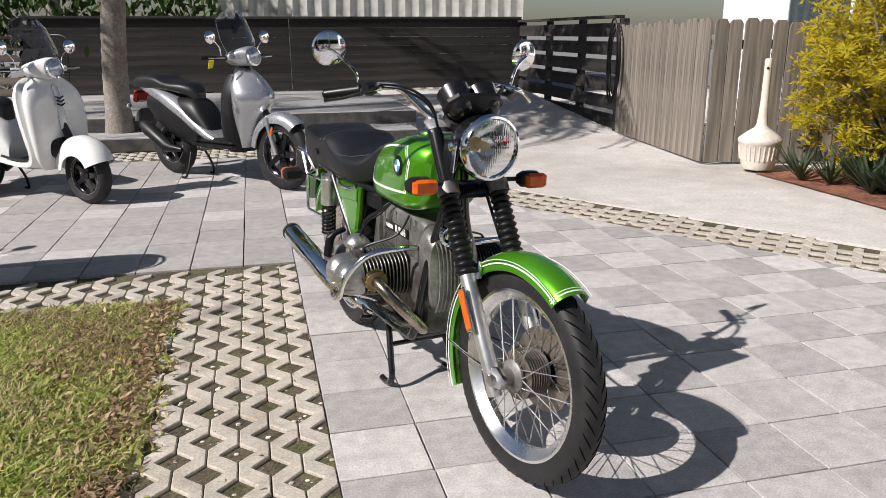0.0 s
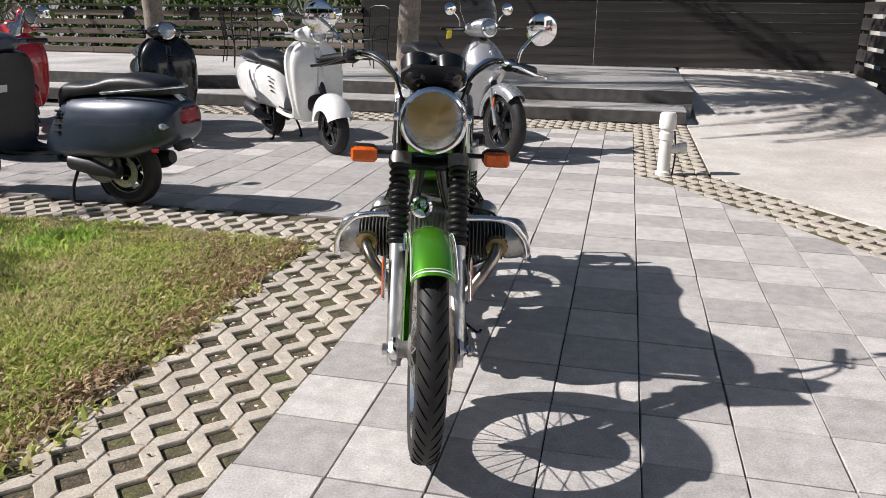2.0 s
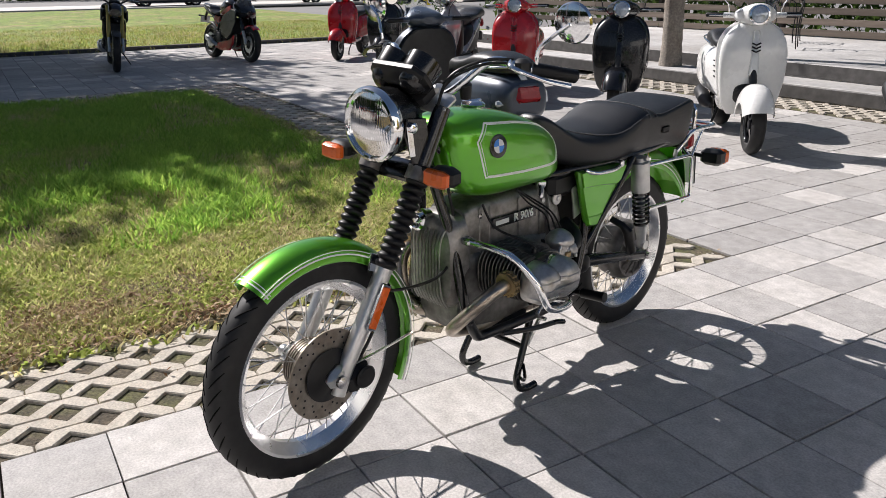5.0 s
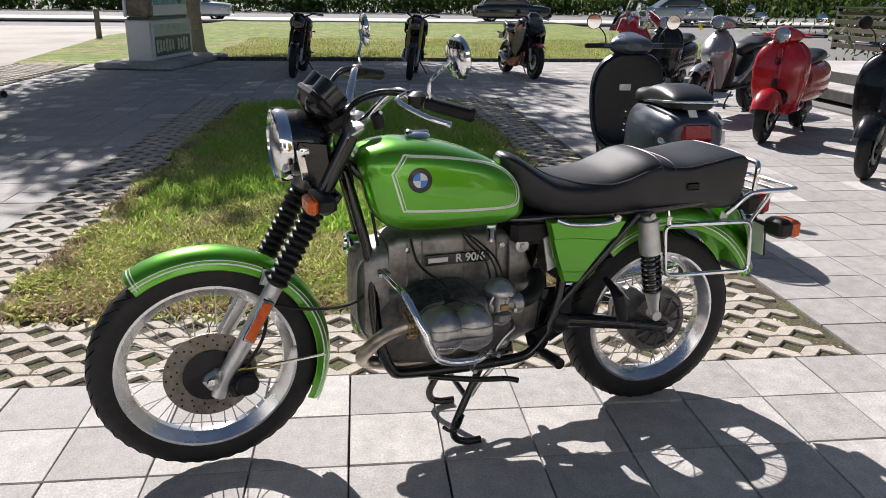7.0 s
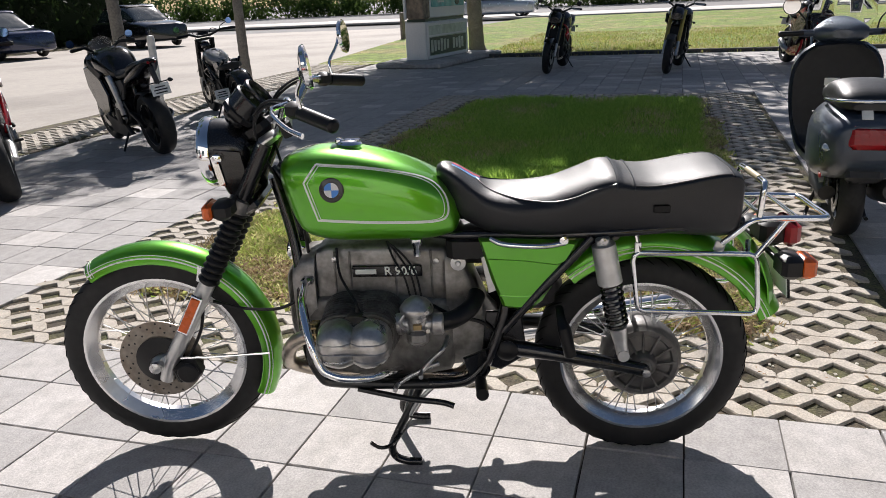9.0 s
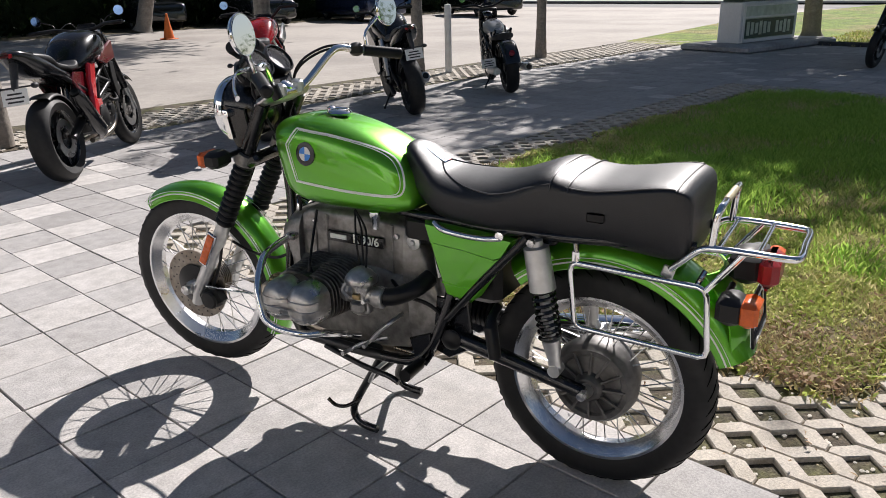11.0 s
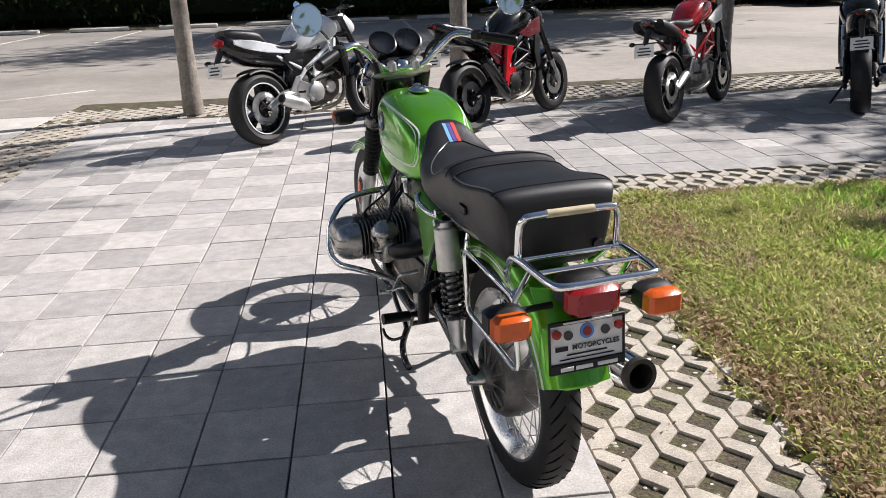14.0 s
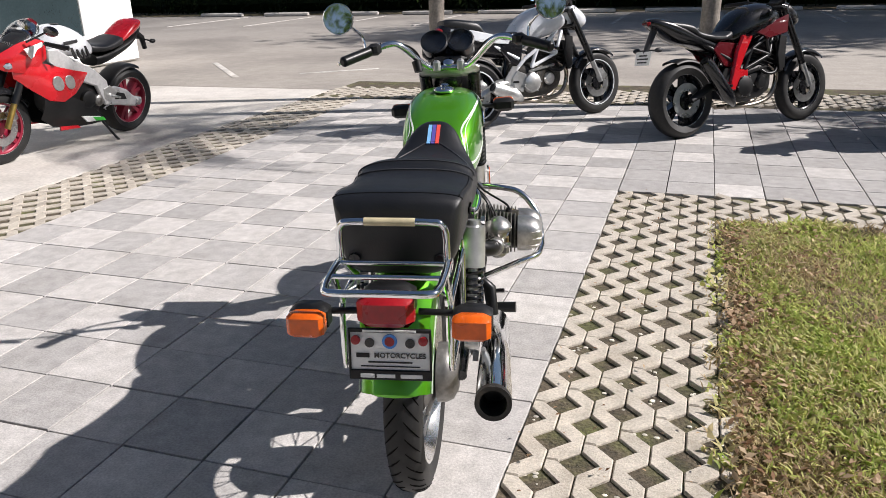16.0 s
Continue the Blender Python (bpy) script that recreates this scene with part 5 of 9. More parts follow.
for s in (1, -1):
    bl = Geo().box((0.745, 0.091 * s, 0.628), (0.205, 0.005, 0.034), 0.0015)
    badge = part("engine_badge", bl, BLACK, engine, "black engine badge with white lettering")
    rot = Matrix(((-1, 0, 0, 0), (0, 0, 1, 0), (0, 1, 0, 0), (0, 0, 0, 1))) if s > 0 else Matrix(((1, 0, 0, 0), (0, 0, -1, 0), (0, 1, 0, 0), (0, 0, 0, 1)))
    lettering("R 90/6", 0.036, Matrix.Translation((0.745 - 0.04 * s, 0.0942 * s, 0.6285)) @ rot, STRIPE, badge)
    part("badge_bar", Geo().box((0.745 + 0.062 * s, 0.0942 * s, 0.628), (0.062, 0.0016, 0.015), 0.0005), STRIPE, badge)
    cx = 0.815 if s > 0 else 0.775

    def lobes(w, h, notch, n=56):
        """Outline of a fin: two lobes side by side with a dip between them."""
        out = []
        for a in range(n):
            q = 2 * math.pi * a / n
            x, z = math.copysign(abs(math.cos(q)) ** 0.66, math.cos(q)), math.copysign(abs(math.sin(q)) ** 0.66, math.sin(q))
            z *= 1 - notch * math.exp(-(x / 0.17) ** 2) * (1.0 if z > 0 else 0.5)
            out.append((cx + w * x, 0.493 + h * z))
        return out

    barrel = [(0.07, 0.09), (0.07, 0.268)] if s > 0 else [(0.07, -0.268), (0.07, -0.09)]
    cl = part("cylinder", Geo().lathe(barrel, (cx, 0, 0.493), (0, 1, 0), 28), GREASE, engine, "dark cylinder barrel")
    for i in range(12):
        y = 0.108 + i * 0.0132
        f = i / 11
        part("fin", Geo().plate(lobes(0.119 - 0.012 * f, 0.086 - 0.014 * f, 0.05 + 0.2 * f), y * s, (y + 0.0048) * s, 0.0014), FIN, cl)
    # rocker cover: one rounded pillow with a cleft in its middle
    rows = []
    for y, k in ((0.266, 1.0), (0.292, 1.0), (0.312, 0.965), (0.33, 0.87), (0.343, 0.7), (0.351, 0.45), (0.354, 0.16)):
        ring = []
        for a in range(48):
            q = 2 * math.pi * a / 48
            u, v = math.copysign(abs(math.cos(q)) ** 0.7, math.cos(q)), math.copysign(abs(math.sin(q)) ** 0.62, math.sin(q))
            dip = math.exp(-(u / 0.2) ** 2)
            v *= 1 - (0.3 if v > 0 else 0.14) * dip
            ring.append((cx + (0.102 - 0.05 * (1 - k)) * u, (y - 0.016 * dip * min(1, (y - 0.266) / 0.06)) * s, 0.492 + 0.067 * k * v))
        rows.append(ring if s > 0 else ring[::-1])
    rc = part("rocker_cover", Geo().rings(rows), ALUM_COVER, engine, "rounded twin-lobed rocker cover")
    rc_tree = BVHTree.FromPolygons([tuple(v.co) for v in rc.data.vertices], [tuple(f.vertices) for f in rc.data.polygons])
    for dz in (-0.03, -0.006, 0.02):
        line = []
        for i in range(33):
            hit, _, _, _ = rc_tree.ray_cast(Vector((cx + 0.098 * (i / 16 - 1), 0.5 * s, 0.492 + dz)), Vector((0, -s, 0)))
            if hit is not None:
                line.append(hit)
        part("cover_rib", Geo().tube(line, 0.0021, 6), ALUM_COVER, rc)
    part("cover_nut", Geo().lathe([(0, 0.32), (0.009, 0.32), (0.009, 0.338), (0, 0.34)] if s > 0 else [(0, -0.34), (0.009, -0.338), (0.009, -0.32), (0, -0.32)], (cx, 0, 0.485), (0, 1, 0), 6), CHROME, rc)
    part("plug_lead", Geo().tube(spline([(cx - 0.005, 0.235 * s, 0.545), (cx, 0.225 * s, 0.585), (cx + 0.06, 0.13 * s, 0.63), (cx + 0.075, 0.085 * s, 0.70)]), 0.004, 8), RUBBER_SOFT, engine)
    part("plug_cap", Geo().lathe([(0, 0), (0.011, 0), (0.012, 0.04), (0.006, 0.055), (0, 0.055)], (cx - 0.005, 0.235 * s, 0.52), (0.05, -0.1 * s, 1), 14), RUBBER_SOFT, engine)
    # carburettor and inlet
    kx = cx - 0.165
    cb = Geo().lathe([(0, -0.066), (0.02, -0.064), (0.03, -0.056), (0.032, -0.03), (0.028, -0.02), (0.032, 0.028), (0.046, 0.034), (0.048, 0.044), (0.045, 0.052), (0.034, 0.066), (0.016, 0.078), (0, 0.082)], (kx, 0.2 * s, 0.512), (0, 0, 1), 28)
    cb.lathe([(0.026, -0.075), (0.031, -0.07), (0.031, -0.045), (0.026, -0.04), (0.026, 0.04), (0.031, 0.045), (0.031, 0.068), (0.026, 0.07)], (kx, 0.192 * s, 0.505), (1, 0, 0), 20)
    carb = part("carburettor", cb, ALUM_COVER, engine, "grey carburettor with domed top")
    part("float_bowl", Geo().box((kx - 0.002, 0.222 * s, 0.478), (0.05, 0.034, 0.04), 0.01), ALUM, carb)
    part("maker_plate", Geo().box((kx - 0.004, 0.233 * s, 0.512), (0.026, 0.008, 0.018), 0.002), BRASS, carb, "small brass plate")
    part("throttle_lever", Geo().tube(spline([(kx + 0.03, 0.225 * s, 0.50), (kx + 0.045, 0.235 * s, 0.525), (kx + 0.03, 0.23 * s, 0.55)]), 0.0045, 8), STEEL, carb)
    part("idle_screw", Geo().tube([(kx - 0.03, 0.22 * s, 0.50), (kx - 0.034, 0.245 * s, 0.505)], 0.006, 8), STEEL, carb)
    for q in (0.6, 2.2, 3.8, 5.4):
        part("dome_screw", Geo().lathe([(0, 0), (0.005, 0), (0.005, 0.006), (0, 0.007)], (kx + 0.041 * math.cos(q), 0.2 * s + 0.041 * math.sin(q), 0.556), (0, 0, 1), 8), STEEL, carb)
    part("hose_clamp", Geo().lathe([(0.029, -0.006), (0.031, -0.006), (0.031, 0.006), (0.029, 0.006)], (kx - 0.06, 0.185 * s, 0.505), (1, 0, 0), 24, closed=True), CHROME, carb)
    part("hose_clamp", Geo().lathe([(0.029, -0.006), (0.031, -0.006), (0.031, 0.006), (0.029, 0.006)], (kx + 0.065, 0.185 * s, 0.503), (1, 0, 0), 24, closed=True), CHROME, carb)
    part("inlet_hose", Geo().tube(spline([(kx - 0.05, 0.185 * s, 0.505), (kx - 0.1, 0.18 * s, 0.512), (kx - 0.145, 0.145 * s, 0.53), (kx - 0.165, 0.09 * s, 0.55)]), 0.026, 16), RUBBER_SOFT, engine)
    part("inlet_stub", Geo().tube([(kx + 0.05, 0.185 * s, 0.503), (cx - 0.08, 0.19 * s, 0.50)], 0.024, 16), ALUM, engine)
    for dx, dy in ((0.0, 0.0), (0.02, -0.01), (-0.015, 0.01)):
        part("throttle_cable", Geo().tube(spline([(kx + dx, 0.185 * s + dy, 0.585), (kx + 0.015 + dx, 0.165 * s, 0.64), (kx + 0.05 + dx, 0.12 * s, 0.68), (kx + 0.09, 0.09 * s, 0.72)]), 0.0032, 7), RUBBER_SOFT, engine)
    if s > 0:
        part("case_washer", Geo().lathe([(0, 0), (0.008, 0.001), (0.009, 0.0), (0.022, 0.0), (0.022, 0.006), (0.009, 0.008), (0.006, 0.012), (0, 0.012)], (0.536, 0.09, 0.65), (0, 1, 0), 20), ALUM_LIGHT, engine, "round bright washer and bolt")
    # exhaust header
    part("exhaust_header", Geo().tube(spline([(cx + 0.09, 0.235 * s, 0.498), (cx + 0.15, 0.232 * s, 0.487), (cx + 0.195, 0.21 * s, 0.455), (cx + 0.225, 0.17 * s, 0.405), (cx + 0.237, 0.13 * s, 0.36), (cx + 0.217, 0.098 * s, 0.328), (cx + 0.15, 0.09 * s, 0.308), (cx + 0.08, (0.085 if s > 0 else 0.115) * s, 0.295), (0.74, (0.065 if s > 0 else 0.12) * s, 0.285), (0.58, (0.06 if s > 0 else 0.125) * s, 0.275)], 6), 0.0205, 16), PIPE_METAL, bike, "heat-browned exhaust pipe")
    nut = Geo()
    for i in range(3):
        nut.lathe([(0.02, i * 0.009), (0.038, i * 0.009), (0.038, 0.005 + i * 0.009), (0.02, 0.005 + i * 0.009)], (cx + 0.108, 0.235 * s, 0.497), (0.97, 0, -0.2), 18, closed=True)
    for i in range(14):
        a = 2 * math.pi * i / 14
        nut.box((cx + 0.119, 0.235 * s + 0.037 * math.cos(a), 0.4945 + 0.037 * math.sin(a)), (0.022, 0.008, 0.008), 0.002)
    part("exhaust_nut", nut, BRASS, engine, "finned brownish exhaust ring nut")
    # engine guard
    gx = cx - 0.815
    part("engine_guard", Geo().tube(spline([(0.985 + gx, 0.09 * s, 0.61), (0.968 + gx, 0.20 * s, 0.606), (0.953 + gx, 0.275 * s, 0.588), (0.925 + gx, 0.335 * s, 0.52), (0.898 + gx, 0.352 * s, 0.452), (0.872 + gx, 0.354 * s, 0.43), (0.83 + gx, 0.352 * s, 0.418), (0.765 + gx, 0.335 * s, 0.412), (0.728 + gx, 0.28 * s, 0.40), (0.715 + gx, 0.14 * s, 0.34)], 6), 0.011, 14), CHROME, bike, "chrome tubular engine guard")
    part("guard_lug", Geo().box((0.978 + gx, 0.1 * s, 0.61), (0.035, 0.06, 0.02), 0.005), STEEL, bike)
part("exhaust_collector", Geo().tube(spline([(0.60, 0.06, 0.276), (0.55, 0.05, 0.272), (0.52, -0.04, 0.268), (0.54, -0.13, 0.268)]), 0.02, 14), PIPE_METAL, bike)
muf = Geo().tube([(0.60, -0.125, 0.264), (0.5, -0.16, 0.278), (0.40, -0.19, 0.30), (0.36, -0.20, 0.312), (0.0, -0.215, 0.36), (-0.21, -0.222, 0.388), (-0.25, -0.223, 0.394)], [0.021, 0.022, 0.03, 0.044, 0.046, 0.046, 0.044], 28)
muf.f = muf.f[:-1]
muffler = part("silencer", muf, CHROME, bike, "chrome silencer with a dark open tip")
part("silencer_tip", Geo().lathe([(0.034, 0), (0.046, 0.0), (0.046, 0.02), (0.034, 0.02), (0.03, -0.06), (0.0, -0.06), (0.0, -0.062), (0.034, -0.062)], (-0.25, -0.223, 0.394), (-0.46, -0.008, 0.055), 28, closed=True), GREASE, muffler, "sooty silencer tip")
part("air_box", Geo().box((0.50, 0, 0.69), (0.14, 0.2, 0.09), 0.02), BLACK_MATT, bike)
part("battery_tray", Geo().box((0.33, 0, 0.60), (0.14, 0.19, 0.2), 0.02), BLACK_MATT, bike)
part("tool_bracket", Geo().plate([(0.47, 0.67), (0.40, 0.70), (0.40, 0.58), (0.45, 0.56)], 0.1, 0.106, 0.002), ALUM_LIGHT, bike)

# frame
for s in (1, -1):
    for pts, r in ((((1.07, 0.02 * s, 0.90), (1.03, 0.04 * s, 0.74), (1.01, 0.07 * s, 0.62), (1.0, 0.115 * s, 0.42), (0.965, 0.125 * s, 0.31), (0.90, 0.125 * s, 0.283), (0.60, 0.135 * s, 0.285), (0.50, 0.135 * s, 0.31), (0.44, 0.125 * s, 0.40), (0.40, 0.11 * s, 0.56), (0.44, 0.07 * s, 0.72)), 0.0165),
                   (((1.07, 0.03 * s, 0.93), (0.90, 0.05 * s, 0.80), (0.60, 0.07 * s, 0.735), (0.44, 0.10 * s, 0.735), (0.13, 0.125 * s, 0.742), (-0.10, 0.12 * s, 0.755), (-0.25, 0.10 * s, 0.76)), 0.0135),
                   (((0.41, 0.125 * s, 0.45), (0.30, 0.135 * s, 0.58), (0.16, 0.14 * s, 0.735)), 0.0125)):
        part("frame_tube", Geo().tube(spline(pts, 5), r, 12), BLACK, bike)
    # swinging arm
    arm = Geo().tube([(0.40, 0.095 * s, 0.385), (0.30, 0.11 * s, 0.375), (0.14, 0.118 * s, 0.348), (0.0, 0.118 * s, 0.318)], [0.026, 0.023, 0.021, 0.019], 14)
    arm.lathe([(0, -0.02), (0.03, -0.02), (0.03, 0.02), (0, 0.02)], (0.40, 0.095 * s, 0.385), (0, 1, 0), 18)
    part("swinging_arm", arm, BLACK, bike)
    t, bt = Vector((0.135, 0.152 * s, 0.735)), Vector((0.07, 0.146 * s, 0.385))
    d = bt - t
    shock = part("shock_absorber", Geo().tube([t, t + d * 0.04, t + d * 0.05, t + d * 0.37, t + d * 0.38], [0.02, 0.02, 0.033, 0.0345, 0.02], 24), ALUM_LIGHT, bike, "grey rear shock absorber shroud")
    coil = []
    for i in range(129):
        a = 2 * math.pi * i / 16
        f = 0.36 + 0.40 * i / 128
        e1 = d.normalized().orthogonal().normalized()
        e2 = d.normalized().cross(e1)
        coil.append(t + d * f + (e1 * math.cos(a) + e2 * math.sin(a)) * 0.028)
    part("spring", Geo().tube(coil, 0.0052, 6), BLACK, shock, "black coil spring")
    part("damper_rod", Geo().tube([t + d * 0.3, t + d * 0.74, t + d * 0.76, t + d * 0.92, bt], [0.014, 0.014, 0.026, 0.018, 0.018], 16).lathe([(0, -0.02), (0.017, -0.02), (0.017, 0.02), (0, 0.02)], bt, (0, 1, 0), 16), ALUM_LIGHT, shock)
    part("shock_bolt", Geo().lathe([(0, 0.0), (0.011, 0.0), (0.011, 0.012), (0, 0.014)] if s > 0 else [(0, -0.014), (0.011, -0.012), (0.011, 0), (0, 0)], tuple(t + Vector((0, 0.02 * s, 0))), (0, 1, 0), 6), STEEL, shock)
    part("shock_gusset", Geo().plate([(0.19, 0.755), (0.06, 0.755), (0.09, 0.72), (0.16, 0.705)], 0.115 * s, 0.128 * s, 0.003), BLACK, bike)
    # foot rests and stand
    part("foot_peg", Geo().tube([(0.485, 0.14 * s, 0.31), (0.48, 0.17 * s, 0.312), (0.478, 0.175 * s, 0.312), (0.47, 0.265 * s, 0.318)], [0.009, 0.011, 0.017, 0.018], 14), RUBBER_SOFT, bike, "black rubber foot peg")
    part("peg_bracket", Geo().plate([(0.53, 0.37), (0.46, 0.40), (0.45, 0.33), (0.475, 0.29), (0.51, 0.30)], 0.13 * s, 0.145 * s, 0.004), BLACK, bike)
    part("stand_leg", Geo().tube(spline([(0.66, 0.10 * s, 0.265), (0.70, 0.112 * s, 0.19), (0.745, 0.125 * s, 0.105), (0.762, 0.13 * s, 0.06), (0.75, 0.132 * s, 0.028), (0.715, 0.134 * s, 0.0145), (0.67, 0.135 * s, 0.0135)]), 0.0125, 12), BLACK, bike, "black centre stand leg")
part("passenger_peg", Geo().tube([(0.25, 0.125, 0.52), (0.247, 0.17, 0.505), (0.24, 0.19, 0.485), (0.222, 0.2, 0.405)], [0.012, 0.013, 0.019, 0.017], 14), RUBBER_SOFT, bike, "folded black rubber passenger peg")
part("passenger_peg", Geo().tube([(0.25, -0.125, 0.52), (0.247, -0.17, 0.505), (0.24, -0.19, 0.485), (0.222, -0.2, 0.405)], [0.012, 0.013, 0.019, 0.017], 14), RUBBER_SOFT, bike, "folded black rubber passenger peg")
bellows = [Vector((0.45, -0.095, 0.39)).lerp(Vector((0.36, -0.1, 0.382)), i / 12) for i in range(13)]
part("shaft_bellows", Geo().tube(bellows, [(0.04, 0.047)[i % 2] for i in range(13)], 18), RUBBER_SOFT, bike, "ribbed black drive shaft bellows", 70)
part("pivot_cover", Geo().lathe([(0, 0), (0.028, 0), (0.032, 0.01), (0.02, 0.02), (0, 0.022)], (0.40, 0.115, 0.385), (0, 1, 0), 20), BLACK_MATT, bike)
part("frame_gusset", Geo().plate([(0.46, 0.50), (0.36, 0.50), (0.34, 0.36), (0.42, 0.31), (0.48, 0.33)], 0.085, 0.1, 0.004), BLACK, bike)
part("frame_gusset", Geo().plate([(0.46, 0.50), (0.36, 0.50), (0.34, 0.36), (0.42, 0.31), (0.48, 0.33)], -0.1, -0.085, 0.004), BLACK, bike)
for y, z in ((0.11, 0.50),):
    part("breather_hose", Geo().tube(spline([(0.62, 0.09, z + 0.02), (0.55, y + 0.02, z), (0.47, y, z - 0.03), (0.40, 0.09, z - 0.1)]), 0.006, 8), RUBBER_SOFT, bike)
part("stand_spring", Geo().tube(spline([(0.62, 0.12, 0.27), (0.67, 0.125, 0.22), (0.70, 0.12, 0.17)]), 0.007, 8), STEEL, bike)
part("stand_crossbar", Geo().tube([(0.715, -0.113, 0.165), (0.715, 0.113, 0.165)], 0.0095, 10), BLACK, bike)
part("stand_tang", Geo().tube(spline([(0.73, 0.13, 0.11), (0.76, 0.165, 0.09), (0.79, 0.185, 0.095), (0.815, 0.19, 0.115)]), 0.006, 8), BLACK, bike)
part("gear_lever", Geo().tube(spline([(0.60, 0.15, 0.36), (0.66, 0.165, 0.34), (0.72, 0.175, 0.305), (0.725, 0.215, 0.305)]), 0.007, 10), STEEL, bike)
part("brake_pedal", Geo().tube(spline([(0.50, -0.15, 0.29), (0.60, -0.17, 0.265), (0.68, -0.18, 0.28), (0.685, -0.22, 0.285)]), 0.008, 10), BLACK, bike)
part("kick_start", Geo().tube(spline([(0.575, 0.11, 0.425), (0.585, 0.165, 0.413), (0.62, 0.172, 0.38), (0.648, 0.178, 0.346), (0.648, 0.21, 0.344)]), 0.0065, 10), STEEL, bike)
part("side_stand", Geo().tube(spline([(0.85, 0.14, 0.27), (0.70, 0.155, 0.245), (0.60, 0.16, 0.235), (0.56, 0.165, 0.225)]), 0.009, 10), BLACK, bike)

# rear hub: ribbed cover on the left, drive housing on the right
RC = (0, 0, 0.318)
drum = Geo().lathe([(0, 0.1), (0.03, 0.1), (0.038, 0.092), (0.042, 0.074), (0.085, 0.066), (0.09, 0.074), (0.104, 0.074), (0.108, 0.066), (0.113, 0.06), (0.118, 0.052), (0.12, 0.03), (0.122, 0.02), (0.112, -0.03), (0.06, -0.05), (0, -0.05)], RC, (0, 1, 0), 48)
HUB = surf("dull_hub_alloy", (0.15, 0.145, 0.14), 0.5, 0.6, var=0.25, scale=40, bump=0.0005, stain=(0.06, 0.055, 0.05), stain_scale=12, stain_amount=0.6)
hub = part("hub", drum, HUB, rear_wheel, "dark ribbed rear hub")
for i in range(12):
    a = 2 * math.pi * i / 12
    p0, p1 = [Vector((math.cos(a) * r, y, 0.318 + math.sin(a) * r)) for r, y in ((0.036, 0.084), (0.098, 0.073))]
    part("hub_rib", Geo().tube([p0, p1], 0.0042, 6), HUB, hub)
part("axle_nut", Geo().lathe([(0, 0.09), (0.02, 0.09), (0.02, 0.11), (0.012, 0.145), (0, 0.147)], RC, (0, 1, 0), 12), STEEL, hub)
part("drive_housing", Geo().lathe([(0, -0.115), (0.05, -0.113), (0.075, -0.1), (0.085, -0.08), (0.085, -0.055), (0, -0.055)], (0.02, 0, 0.318), (0, 1, 0), 36), ALUM, bike, "cast aluminium final drive housing")
part("brake_rod", Geo().tube([(0.47, -0.15, 0.29), (0.0, -0.165, 0.24)], 0.004, 8), STEEL, bike)

# ---- other vehicles ----
PALE_ALLOY = surf("pale_satin_alloy", (0.6, 0.6, 0.6), 0.35, 0.45, var=0.1, scale=40)
BRIGHT_SILVER = surf("bright_silver_paint", (0.74, 0.76, 0.79), 0.3, 0.15, var=0.04, coat=0.9)
SILVER = surf("silver_paint", (0.5, 0.51, 0.53), 0.3, 0.7, var=0.05, coat=0.8)
WHITE_PAINT = surf("white_gloss_paint", (0.78, 0.78, 0.76), 0.25, var=0.03, coat=0.8)
CRIMSON = surf("crimson_wheel_paint", (0.26, 0.012, 0.035), 0.35, 0.2, var=0.06, coat=0.4)
RED_PAINT = surf("red_gloss_paint", (0.48, 0.008, 0.014), 0.25, var=0.05, coat=0.9)
BLACK_GLOSS = surf("black_gloss_paint", (0.009, 0.009, 0.0105), 0.2, var=0.05, coat=0.45, spec=0.4)
NAVY = surf("slate_blue_paint", (0.034, 0.047, 0.072), 0.36, 0.25, var=0.06, coat=0.5)
GREY_PAINT = surf("warm_grey_paint", (0.36, 0.36, 0.37), 0.3, 0.5, var=0.05, coat=0.7)
DARK_GREY = surf("dark_grey_plastic", (0.022, 0.022, 0.024), 0.5, var=0.15)
GOLD = surf("gold_anodised", (0.6, 0.42, 0.12), 0.35, 1.0, var=0.1)
YELLOW = surf("yellow_plastic", (0.75, 0.62, 0.02), 0.5, var=0.1)
DARK_RED = surf("dark_red_gloss_paint", (0.1, 0.006, 0.01), 0.25, var=0.1, coat=0.8)
GREEN_TRIM = surf("green_trim", (0.05, 0.5, 0.05), 0.4, var=0.05)
SMOKE = glass("smoked_screen", (0.55, 0.58, 0.6))
LAMP_GLASS = surf("lamp_glass", (0.42, 0.47, 0.53), 0.1, 0.35, var=0.2, scale=50, coat=0.8)


def vbody(keys, n=28, e=3.0, steps=5):
    """A body built up in height from rows (z, x back, x front, half width)."""
    a = spline([(k[0], k[1], k[2]) for k in keys], steps)
    w = spline([(k[0], k[3], 0) for k in keys], steps)
    rows = []
    for p, q in zip(a, w):
        xc, hx = (p.y + p.z) / 2, max((p.z - p.y) / 2, 0.004)
        rows.append([(xc + hx * math.copysign(abs(math.cos(t)) ** (2 / e), math.cos(t)), max(q.y, 0.004) * math.copysign(abs(math.sin(t)) ** (2 / e), math.sin(t)), p.x)
                     for t in (2 * math.pi * j / n for j in range(n))])
    return Geo().rings(rows)


